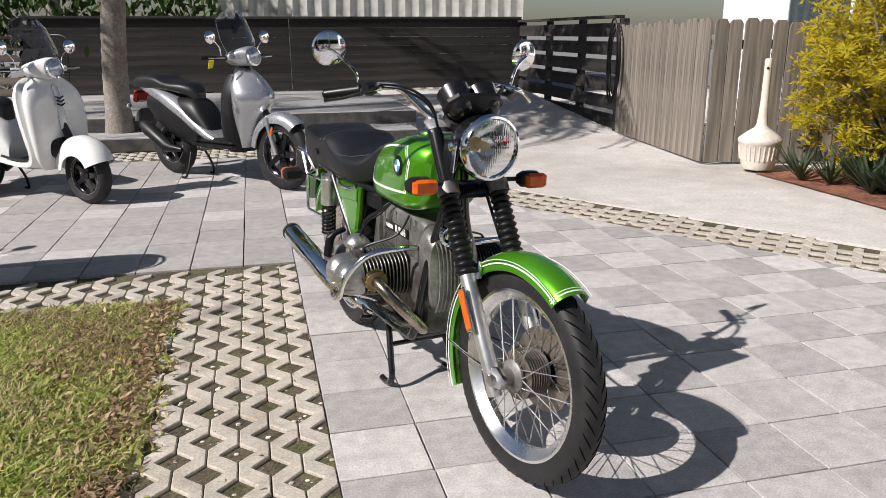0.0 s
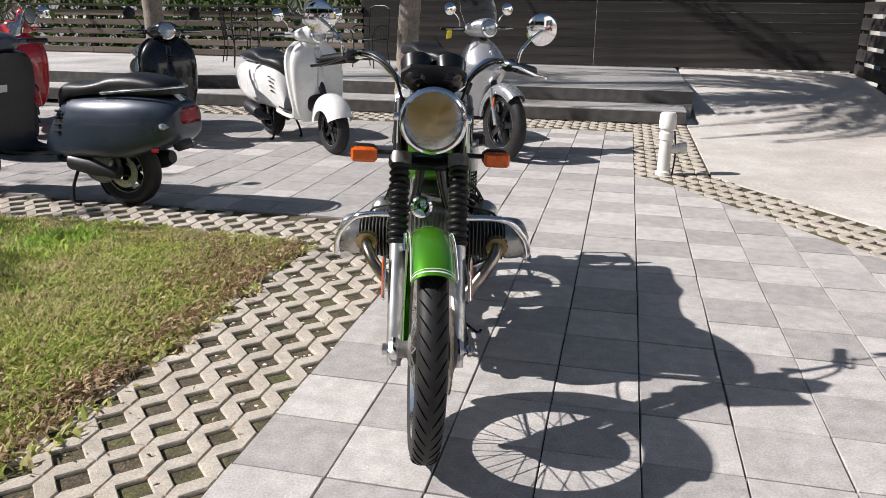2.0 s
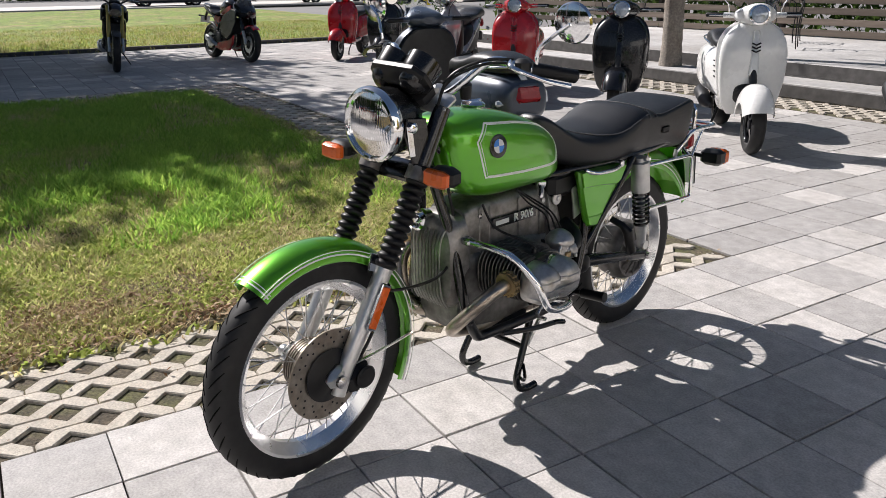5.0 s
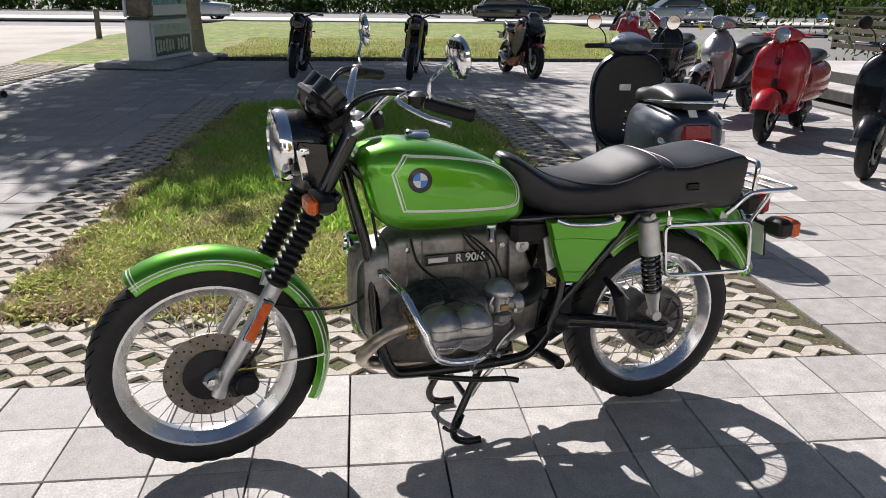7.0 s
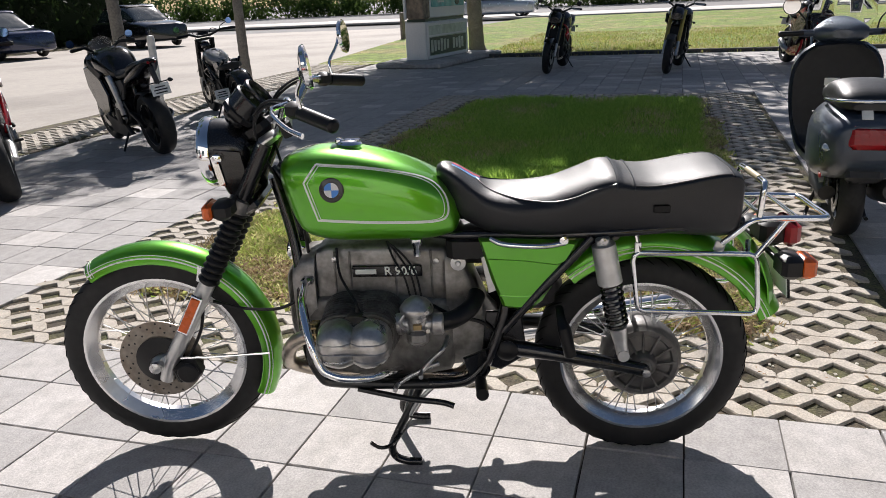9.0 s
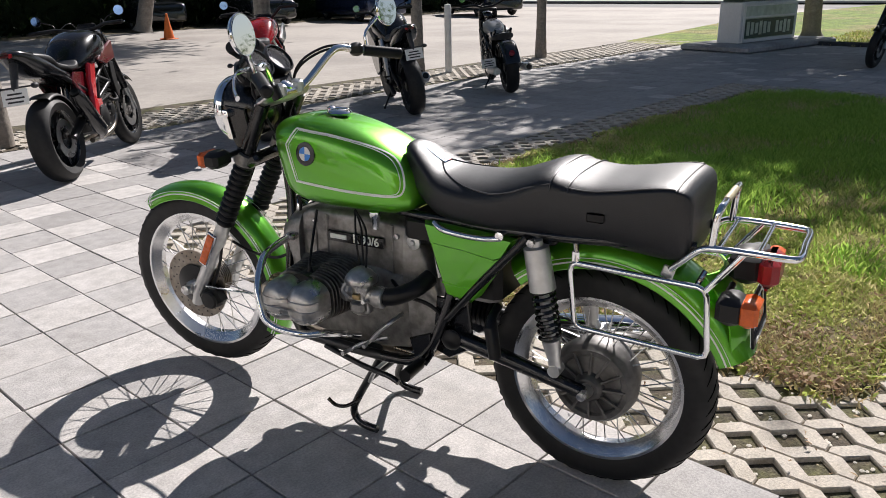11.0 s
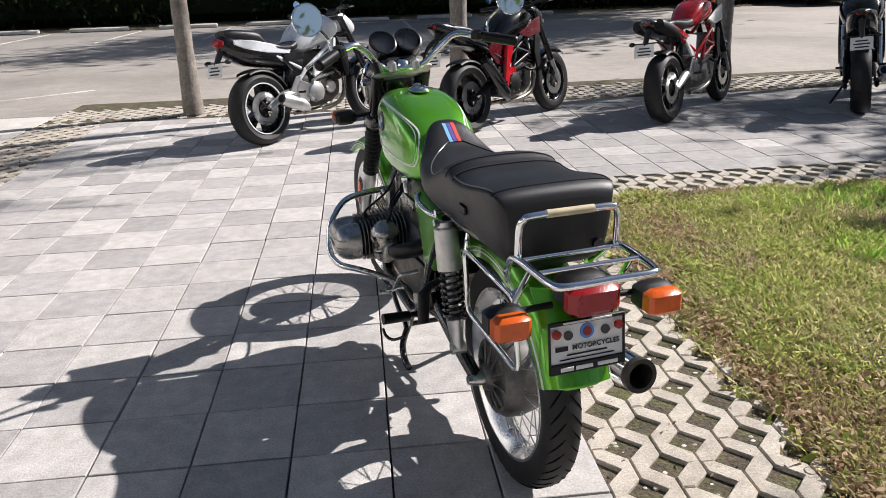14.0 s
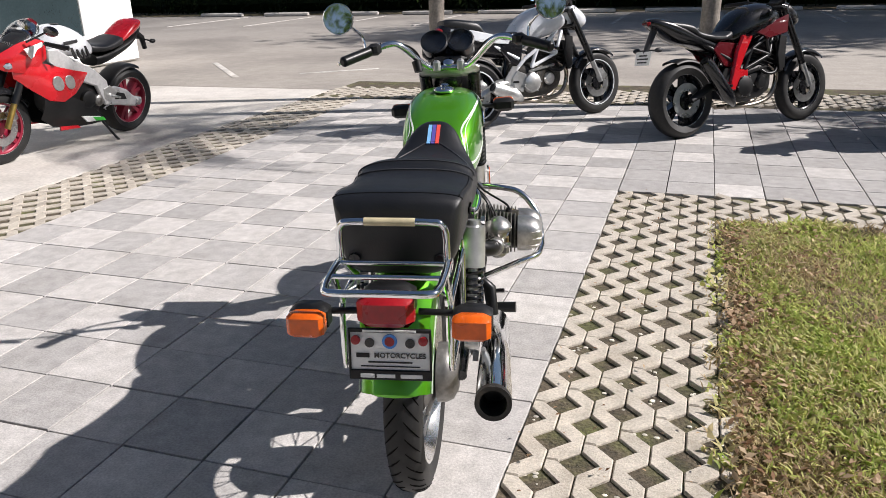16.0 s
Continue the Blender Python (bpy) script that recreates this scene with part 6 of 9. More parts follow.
def cast_wheel(name, parent, c, r, w, rim_mat, arms=5, rim=0.66, disc_side=1, pair=False):
    c = Vector(c)
    rr = r * rim
    g = Geo().lathe([(rr, -w * 0.36), (rr + 0.006, -w * 0.36), (rr - 0.01, -w * 0.1), (rr - 0.01, w * 0.1), (rr + 0.006, w * 0.36), (rr, w * 0.36), (rr - 0.018, w * 0.25), (rr - 0.022, 0), (rr - 0.018, -w * 0.25)], c, (0, 1, 0), 40, closed=True)
    spokes_hub = Geo().lathe([(0, -w * 0.35), (r * 0.16, -w * 0.33), (r * 0.18, 0), (r * 0.16, w * 0.33), (0, w * 0.35)], c, (0, 1, 0), 20)
    spokes = []
    for i in range(arms * (2 if pair else 1)):
        a = 2 * math.pi * (i // 2 if pair else i) / arms + (0.16 * (1 if i % 2 else -1) if pair else 0)
        d = Vector((math.cos(a), 0, math.sin(a)))
        s = Vector((-math.sin(a), 0, math.cos(a)))
        rows = []
        for f, hw, ht in ((0.12, 0.1, 0.26), (0.4, 0.075, 0.2), (rim - 0.04, 0.09, 0.22)):
            o = c + d * r * f
            k = r * hw * (0.7 if pair else 1)
            rows.append([o + s * k - Vector((0, w * ht, 0)), o + s * k + Vector((0, w * ht, 0)), o - s * k + Vector((0, w * ht, 0)), o - s * k - Vector((0, w * ht, 0))])
        spokes.append(Geo().rings(rows))
    wh = part(name, g, rim_mat, parent)
    part("hub", spokes_hub, rim_mat, wh)
    for q in spokes:
        part("spoke", q, rim_mat, wh)
    for e in (1, -1):
        part("rim_edge", Geo().lathe([(rr - 0.004, w * 0.365 * e), (rr + 0.005, w * 0.37 * e), (rr + 0.005, w * 0.35 * e), (rr - 0.004, w * 0.35 * e)], c, (0, 1, 0), 40, closed=True), ALLOY if rim_mat is not RED_PAINT else RED_PAINT, wh)
    k = []
    for a in range(11):
        q = math.pi * a / 10
        k.append((rr + (r - rr) * math.sin(q) ** 0.6, -w / 2 * math.cos(q)))
    k[0], k[-1] = (rr - 0.004, -w * 0.36), (rr - 0.004, w * 0.36)
    t = Geo().lathe(k, c, (0, 1, 0), 48)
    t.f = [q for q in t.f if len(q) == 4]
    part("tyre", t, RUBBER, wh, "black rubber tyre")
    for s in ((1, -1) if disc_side == 2 else (disc_side,)):
        part("brake_disc", Geo().lathe([(r * 0.25, w * 0.42 * s), (r * 0.46, w * 0.42 * s), (r * 0.46, w * 0.42 * s + 0.005), (r * 0.25, w * 0.42 * s + 0.005)], c, (0, 1, 0), 36, closed=True), STEEL, wh, "steel brake disc")
    return wh


def simple_fender(c, radius, a0, a1, hw, drop):
    g, _ = arc_fender(Vector(c), radius, a0, a1, hw, drop, 24, 0.004, 2.4)
    return g


def put(fx, fy, hx, hy, wb, lean=0.0):
    """Pose of a two-wheeler by the spot under its front wheel and its heading."""
    h = Vector((hx, hy)).normalized()
    return Matrix.Translation((fx - h.x * wb, fy - h.y * wb, 0)) @ Matrix.Rotation(math.atan2(h.y, h.x), 4, 'Z') @ Matrix.Rotation(radians(-lean), 4, 'X')


def grips_and_mirrors(ob, x, z, half, rise, back, stem, mirror_r=0.05, out=0.03, lever=STEEL, metal=BLACK_MATT, glass=MIRROR):
    for s in (1, -1):
        a, c = Vector((x - back * 0.55, half * 0.62 * s, z + rise)), Vector((x - back, half * s, z + rise * 0.9))
        part("grip", Geo().tube([a, c, c + (c - a) * 0.06], [0.017, 0.018, 0.012], 12), RUBBER_SOFT, ob)
        part("hand_lever", Geo().tube(spline([(x - back * 0.4 + 0.03, half * 0.5 * s, z + rise), (x - back * 0.4 + 0.06, half * 0.65 * s, z + rise), (x - back * 0.7 + 0.05, half * 0.98 * s, z + rise * 0.9)], 4), 0.006, 8), lever, ob)
        mc = Vector((x - back * 0.35, (half * 0.75 + out) * s, z + rise + stem))
        m = part("mirror", Geo().lathe([(0, -0.012), (mirror_r * 0.7, -0.01), (mirror_r, 0.0), (mirror_r, 0.006), (0, 0.006)], mc, (-1, 0, -0.07), 24).tube(spline([(x - back * 0.4, half * 0.55 * s, z + rise), (x - back * 0.35, half * 0.6 * s, z + rise + stem * 0.5), tuple(mc)], 5), 0.005, 8), metal, ob, "mirror on a thin stem")
        part("mirror_glass", Geo().lathe([(0, 0.0065), (mirror_r * 0.92, 0.0065), (mirror_r * 0.92, 0.008), (0, 0.008)], mc, (-1, 0, -0.07), 24), glass, m)


def plate_at(ob, x, z, tilt=20, y=0.0):
    m = Matrix.Translation((x, y, z)) @ Matrix.Rotation(radians(tilt), 4, 'Y')
    p = part("number_plate", Geo().box((0, 0, 0), (0.005, 0.18, 0.11), 0.002).moved(m), WHITE_PLASTIC, ob, "white number plate with grey bars")
    for zz, w in ((0.022, 0.1), (-0.005, 0.13), (-0.032, 0.11)):
        part("plate_bar", Geo().box((-0.0035, 0, zz), (0.002, w, 0.012), 0.0005).moved(m), DARK_GREY, p)


def scooter(label, paint, at, trim=DARK_GREY, big=False, screen=False, mirrors=CHROME, group="parked scooters", seat_mat=VINYL, rail=True, cast=BLACK_GLOSS, flag=False, plate=True, tall=1.0):
    """A step-through motor scooter."""
    ob = thing("scooter", label, "scooter", at, group)
    wb, rf, rr, wt = (1.5, 0.315, 0.29, 0.12) if big else (1.34, 0.235, 0.235, 0.115)
    up = 0.07 if big else 0.0
    cast_wheel("rear_wheel", ob, (0, 0, rr), rr, wt + 0.02, cast, 5, 0.62)
    cast_wheel("front_wheel", ob, (wb, 0, rf), rf, wt, cast, 5, 0.66, 1)
    if big:
        shield = vbody([(0.34, 1.02, 1.10, 0.075), (0.45, 1.0, 1.15, 0.11), (0.58, 0.97, 1.24, 0.155), (0.70, 0.96, 1.34, 0.195), (0.79, 0.96, 1.37, 0.208), (0.88, 0.96, 1.31, 0.19), (0.97, 0.98, 1.22, 0.135), (1.03, 1.0, 1.13, 0.08), (1.05, 1.03, 1.09, 0.04)], e=1.55)
    else:
        shield = vbody([(0.27, 1.0, 1.06, 0.16), (0.36, 1.0, 1.10, 0.215), (0.52, 1.005, 1.125, 0.25), (0.70, 0.99, 1.12, 0.262), (0.83, 0.965, 1.1, 0.25), (0.92, 0.945, 1.07, 0.205), (0.985, 0.925, 1.04, 0.13), (1.01, 0.94, 1.0, 0.06)], e=2.9)
    sh = part("leg_shield", shield, paint, ob, "painted leg shield")
    if big:
        part("shield_liner", Geo().box((0.94, 0, 0.66), (0.05, 0.27, 0.36), 0.04, (0, -7, 0)), trim, sh, "dark inner panel with glove box")
    else:
        sweep = spline([(0.44, 0.31, 0.15), (0.62, 0.295, 0.165), (0.80, 0.29, 0.18), (0.925, 0.315, 0.2), (0.99, 0.40, 0.228), (1.0, 0.52, 0.255), (0.985, 0.68, 0.272), (0.955, 0.83, 0.265), (0.925, 0.93, 0.22), (0.905, 0.985, 0.15)], 4)
        for inner in (0, 1):
            rows = []
            for k, p in enumerate(sweep):
                t = (sweep[min(k + 1, len(sweep) - 1)] - sweep[max(k - 1, 0)])
                up_x, up_z = -t.y / math.hypot(t.x, t.y), t.x / math.hypot(t.x, t.y)
                hw, lift, th = p.z - 0.022 * inner, 0.021 * inner, 0.04 - 0.02 * inner
                arc = [(p.x + up_x * (lift + 0.03 * abs(q) ** 3) + 0.0, hw * q, p.y + up_z * (lift + 0.03 * abs(q) ** 3)) for q in (-1, -0.9, -0.6, -0.2, 0.2, 0.6, 0.9, 1)]
                rows.append(arc + [(a - up_x * th, b, c - up_z * th) for a, b, c in arc[::-1]])
            part("shield_liner" if inner else "shield_sweep", Geo().rings(rows), trim if inner else paint, sh, "dark inner panel and floor mat" if inner else "painted shield edge swept into the floor")
    if not big:
        part("horn_cover", Geo().box((1.11, 0, 0.76), (0.03, 0.075, 0.36), 0.013, (0, -9, 0), 0.7), paint, sh)
        for k in range(3):
            part("shield_vent", Geo().tube([(1.128 - 0.005 * k, 0.034, 0.79 + 0.027 * k), (1.136 - 0.005 * k, 0, 0.775 + 0.027 * k), (1.128 - 0.005 * k, -0.034, 0.79 + 0.027 * k)], 0.0065, 6), BLACK_MATT, sh)
        for s in (1, -1):
            part("shield_signal", Geo().box((1.078, 0.19 * s, 0.745), (0.03, 0.055, 0.15), 0.014, (12 * s, -8, 22 * s)), LAMP_GLASS, sh, "clear turn signal")
    else:
        for s in (1, -1):
            part("shield_signal", Geo().box((1.235, 0.128 * s, 0.81), (0.13, 0.03, 0.045), 0.012, (0, 38, -42 * s)), LAMP_GLASS, sh, "clear turn signal strip")
            part("fork_leg", Geo().tube([(wb, 0.085 * s, rf), (wb - 0.10, 0.085 * s, 0.62)], 0.022, 14), ALUM_LIGHT, ob, "silver fork leg")
            part("fender_reflector", Geo().box((wb - 0.02, 0.105 * s, rf + 0.2), (0.02, 0.008, 0.08), 0.003, (0, 15, 0)), AMBER, ob)
        part("shield_crest", Geo().box((1.30, 0, 0.86), (0.02, 0.07, 0.2), 0.009, (0, -24, 0), 0.7), paint, sh)
    if big:
        part("floor_board", Geo().box((0.76, 0, 0.31 + up), (0.56, 0.33, 0.07), 0.03), BLACK_MATT, ob, "dark floor board")
        part("floor_trim", Geo().box((0.76, 0, 0.275 + up), (0.58, 0.36, 0.03), 0.012), BLACK_MATT, ob)
        part("shield_slot", Geo().box((1.2, 0, 0.60), (0.1, 0.15, 0.05), 0.02, (0, -30, 0)), BLACK_MATT, sh, "dark slot under the shield beak")
    else:
        for k in range(4):
            part("floor_rib", Geo().box((0.72, -0.09 + 0.06 * k, 0.318), (0.34, 0.014, 0.008), 0.003), RUBBER_SOFT, ob)
    rear = [(-0.505, 0.53, 0.675, 0.11), (-0.485, 0.485, 0.715, 0.155), (-0.40, 0.43, 0.75, 0.197), (-0.22, 0.37, 0.768, 0.228), (0.0, 0.33, 0.762, 0.232), (0.2, 0.325, 0.745, 0.21), (0.36, 0.305, 0.71, 0.168), (0.47, 0.295, 0.60, 0.135), (0.55, 0.285, 0.45, 0.115)]
    if big:
        rear = [(-0.46, 0.83, 0.87, 0.04), (-0.32, 0.775, 0.885, 0.10), (-0.08, 0.70, 0.86, 0.155), (0.16, 0.60, 0.79, 0.178), (0.36, 0.50, 0.69, 0.178), (0.56, 0.39, 0.55, 0.165), (0.78, 0.325, 0.43, 0.15), (0.98, 0.31, 0.40, 0.12)]
    hull = part("rear_body", body(rear, 5, 0, 2.2 if big else 4.2, 2.6, 32), paint, ob, "rounded painted rear body")
    if big:
        part("lower_body", body([(-0.26, 0.60, 0.76, 0.09), (0.0, 0.42, 0.76, 0.14), (0.24, 0.34, 0.76, 0.166), (0.46, 0.30, 0.74, 0.16), (0.6, 0.29, 0.6, 0.14), (0.7, 0.29, 0.46, 0.12)], 5, 0, 3, 3, 28), BLACK_MATT, hull, "black lower body")
        part("inner_fairing", vbody([(0.30, 0.90, 1.06, 0.12), (0.45, 0.88, 1.08, 0.175), (0.65, 0.88, 1.1, 0.185), (0.85, 0.90, 1.12, 0.165), (0.98, 0.95, 1.08, 0.1)], e=3.0), BLACK_MATT, sh, "black inner fairing")
    else:
        for s in (1, -1):
            for k in range(4):
                part("cowl_slot", Geo().box((0.395 - 0.012 * k, (0.168 + 0.002 * k) * s, 0.50 + 0.045 * k), (0.05, 0.012, 0.012), 0.003), BLACK_MATT, hull)
    st = [(-0.44, 0.76, 0.79, 0.08), (-0.37, 0.75, 0.85, 0.135), (-0.2, 0.745, 0.882, 0.155), (-0.04, 0.745, 0.875, 0.16), (0.07, 0.745, 0.84, 0.16), (0.18, 0.735, 0.82, 0.156), (0.32, 0.71, 0.815, 0.13), (0.41, 0.67, 0.785, 0.09), (0.46, 0.63, 0.73, 0.05)]
    part("seat", body([(a, b + up, c + up, d) for a, b, c, d in st], 5, 0, 5, 2.8, 32), seat_mat, ob, "padded scooter seat")
    if rail:
        part("grab_rail", Geo().tube(spline([(0.02, 0.165, 0.76 + up), (-0.2, 0.18, 0.785 + up), (-0.38, 0.15, 0.80 + up), (-0.455, 0.06, 0.805 + up), (-0.455, -0.06, 0.805 + up), (-0.38, -0.15, 0.80 + up), (-0.2, -0.18, 0.785 + up), (0.02, -0.165, 0.76 + up)], 5), 0.0085, 10), CHROME, ob, "chrome grab rail")
    tl = part("tail_light", Geo().box((-0.462 - (0.0 if big else 0.036), 0, 0.655 + up - (0.0 if big else 0.02)), (0.05, 0.19, 0.115), 0.022, (0, 14, 0)), RED_LENS, ob, "red tail light")
    for s in (1, -1):
        part("turn_signal", Geo().box((-0.435, 0.168 * s, 0.575 + up), (0.04, 0.075, 0.05), 0.014, (0, 15, -45 * s)), LAMP_GLASS, ob, "clear rear turn signal")
    part("tail_skirt", Geo().box((-0.42, 0, 0.47 + up), (0.06, 0.17, 0.15), 0.02, (0, 25, 0)), trim, ob)
    if plate:
        plate_at(ob, -0.465, 0.465 + up, 25)
    else:
        part("sticker", Geo().box((0.945, 0.02, 0.74), (0.006, 0.09, 0.05), 0.001, (0, -12, 0)), WHITE_PLASTIC, sh, "small white warning sticker")
        part("sticker", Geo().box((-0.455, 0.02, 0.742), (0.006, 0.05, 0.06), 0.001, (0, 50, 0)), WHITE_PLASTIC, hull, "small white paper tag under the seat")
        part("sticker", Geo().box((-0.455, -0.178, 0.60), (0.004, 0.055, 0.075), 0.001, (0, 8, 40)), WHITE_PLASTIC, hull, "pale square sticker")
        sk = part("sticker", Geo().lathe([(0, 0), (0.048, 0), (0.048, 0.003), (0, 0.004)], (-0.36, -0.183, 0.70), (-0.45, -0.62, 0.62), 24), WHITE_PLASTIC, hull, "round white sticker with dark shapes")
        part("sticker_print", Geo().lathe([(0, 0), (0.016, 0), (0.016, 0.004), (0, 0.005)], (-0.363, -0.186, 0.703), (-0.45, -0.62, 0.62), 16), BLACK_MATT, sk)
    part("bumper_reflector", Geo().box((-0.36, 0.19, 0.42 + up), (0.05, 0.01, 0.025), 0.003), RED_LENS, ob)
    part("swing_arm", Geo().tube([(0.0, 0.10, rr), (0.18, 0.11, rr + 0.04), (0.36, 0.10, rr + 0.06)], [0.045, 0.07, 0.06], 14), DARK_GREY, ob)
    part("engine_cover", Geo().lathe([(0, 0.06), (0.10, 0.065), (0.12, 0.10), (0.10, 0.14), (0, 0.145)], (0.14, 0, rr + 0.04), (0, 1, 0), 28), ALUM, ob, "grey transmission cover")
    muf = Geo().tube([(0.3, -0.15, rr - 0.02), (0.18, -0.17, rr - 0.01), (0.12, -0.17, rr + 0.0), (-0.16, -0.18, rr + (0.16 if big else 0.06)), (-0.22, -0.18, rr + (0.19 if big else 0.07))], [0.02, 0.035, 0.062, 0.066, 0.045], 20)
    part("silencer", muf, BLACK_MATT if big else DARK_GREY, ob, "black silencer")
    for s in (1, -1):
        part("rear_shock", Geo().tube([(0.0, 0.10 * s, rr + 0.04), (0.05, 0.10 * s, rr + 0.28)], 0.022, 12), BLACK, ob)
        part("stand_leg", Geo().tube(spline([(0.34, 0.08 * s, 0.24), (0.36, 0.13 * s, 0.12), (0.34, 0.16 * s, 0.02), (0.29, 0.165 * s, 0.012)], 4), 0.011, 10), BLACK_MATT, ob, "black stand leg")
    ff = simple_fender((wb - (0.02 if not big else 0), 0, rf + (0.02 if not big else 0)), rf + (0.06 if not big else 0.045), 22 if not big else 50, 172, 0.118 if not big else 0.085, 0.15 if not big else 0.09)
    part("front_fender", ff, paint, ob, "painted front mudguard")
    part("steering_column", Geo().tube([(wb - 0.06, 0, rf + 0.1), (wb - 0.42 if not big else wb - 0.4, 0, 0.98 + up)], 0.03, 14), DARK_GREY, ob)
    if not big:
        part("wheel_arch", Geo().rings([soft_section(x, a, b, w, 3, 3, 24) for x, a, b, w in ((wb - 0.32, 0.34, 0.52, 0.15), (wb - 0.22, 0.36, 0.53, 0.135), (wb - 0.17, 0.40, 0.50, 0.11))]), BLACK_MATT, ob, "black inner wheel arch")
        part("trailing_link", Geo().tube([(wb, 0.07, rf), (wb - 0.09, 0.07, rf + 0.05), (wb - 0.06, 0.06, rf + 0.26)], [0.025, 0.03, 0.022], 12), ALUM, ob)
    hx = 0.97 if not big else 1.07
    hs = part("headset", body([(hx - 0.10, 1.015 + up, 1.07 + up, 0.06), (hx - 0.05, 0.985 + up, 1.105 + up, 0.16), (hx + 0.03, 0.975 + up, 1.13 + up, 0.15), (hx + 0.09, 0.975 + up, 1.145 + up, 0.11), (hx + 0.13, 0.985 + up, 1.135 + up, 0.085)], 5, 0, 2.4, 2.4, 28), paint, ob, "painted handlebar cowl")
    part("headlamp", Geo().lathe([(0, 0.004), (0.05, 0.0), (0.068, -0.01), (0.072, -0.03), (0.066, -0.045), (0, -0.05)], (hx + 0.152, 0, 1.06 + up), (1, 0, 0.12), 32), LAMP_GLASS, hs, "round clear headlamp")
    part("headlamp_rim", Geo().lathe([(0.064, -0.002), (0.078, -0.006), (0.08, -0.022), (0.07, -0.026)], (hx + 0.152, 0, 1.06 + up), (1, 0, 0.12), 32, closed=True), CHROME, hs)
    part("handlebar", Geo().tube([(hx - 0.05, -0.24, 1.05 + up), (hx - 0.02, -0.1, 1.045 + up), (hx - 0.02, 0.1, 1.045 + up), (hx - 0.05, 0.24, 1.05 + up)], 0.022, 12), paint if not big else DARK_GREY, ob)
    grips_and_mirrors(ob, hx - 0.01, 1.05 + up, 0.36, 0.0, 0.09, 0.17, 0.055, 0.03, metal=mirrors)
    if screen:
        rows = []
        for z, x, w in ((1.07, hx + 0.10, 0.16), (1.20, hx + 0.05, 0.19), (1.36, hx - 0.02, 0.17), (1.44, hx - 0.05, 0.11)):
            arc = [(x - 0.10 * abs(t) ** 2, w * t, z + up) for t in (-1, -0.6, -0.2, 0.2, 0.6, 1)]
            arc = [(a, b, 1.07 + up + (c - 1.07 - up) * tall) for a, b, c in arc]
            rows.append(arc + [(a - 0.004, b, c) for a, b, c in arc[::-1]])
        sc = part("windscreen", Geo().rings(rows), CLEAR, ob, "clear curved windscreen")
        sc.visible_shadow = False
    if flag:
        part("tag", Geo().box((hx - 0.06, -0.30, 1.0 + up), (0.01, 0.05, 0.08), 0.003, (10, 30, 0)), YELLOW, ob, "yellow paper tag")
    return ob


NW = (0.66, -0.75)
scooter("glossy white scooter with a clear windscreen on its stand", WHITE_PAINT, put(-1.2, 6.57, 0.76, -0.65, 1.34), DARK_GREY, screen=True)
scooter("silver large-wheel scooter with windscreen and yellow tag", SILVER, put(0.345, 6.75, *NW, 1.5), DARK_GREY, big=True, screen=True, flag=True, rail=False)
scooter("black scooter parked beside the deck", BLACK_GLOSS, put(-2.77, 6.57, *NW, 1.34), DARK_GREY, mirrors=BLACK_MATT)
scooter("bright red scooter parked beside a tree trunk", RED_PAINT, put(-4.45, 6.57, 0.72, -0.7, 1.34), DARK_GREY, mirrors=CHROME)
scooter("grey large-wheel scooter with a yellow tag", GREY_PAINT, put(-6.0, 6.56, *NW, 1.5), DARK_GREY, big=True, rail=False, flag=True)
scooter("black scooter with a yellow tag near the grass", BLACK_GLOSS, put(-8.16, 6.83, 0.8, -0.6, 1.34), DARK_GREY, flag=True)
scooter("red scooter with a clear screen near the grass", RED_PAINT, put(-10.2, 7.0, 0.71, -0.70, 1.34), DARK_GREY, screen=True)
scooter("dark slate-blue scooter with chrome rail parked along the lawn", NAVY, put(-3.27, 4.53, -1, 0.05, 1.42), DARK_GREY, mirrors=BLACK_MATT, screen=True, plate=False, tall=0.62)


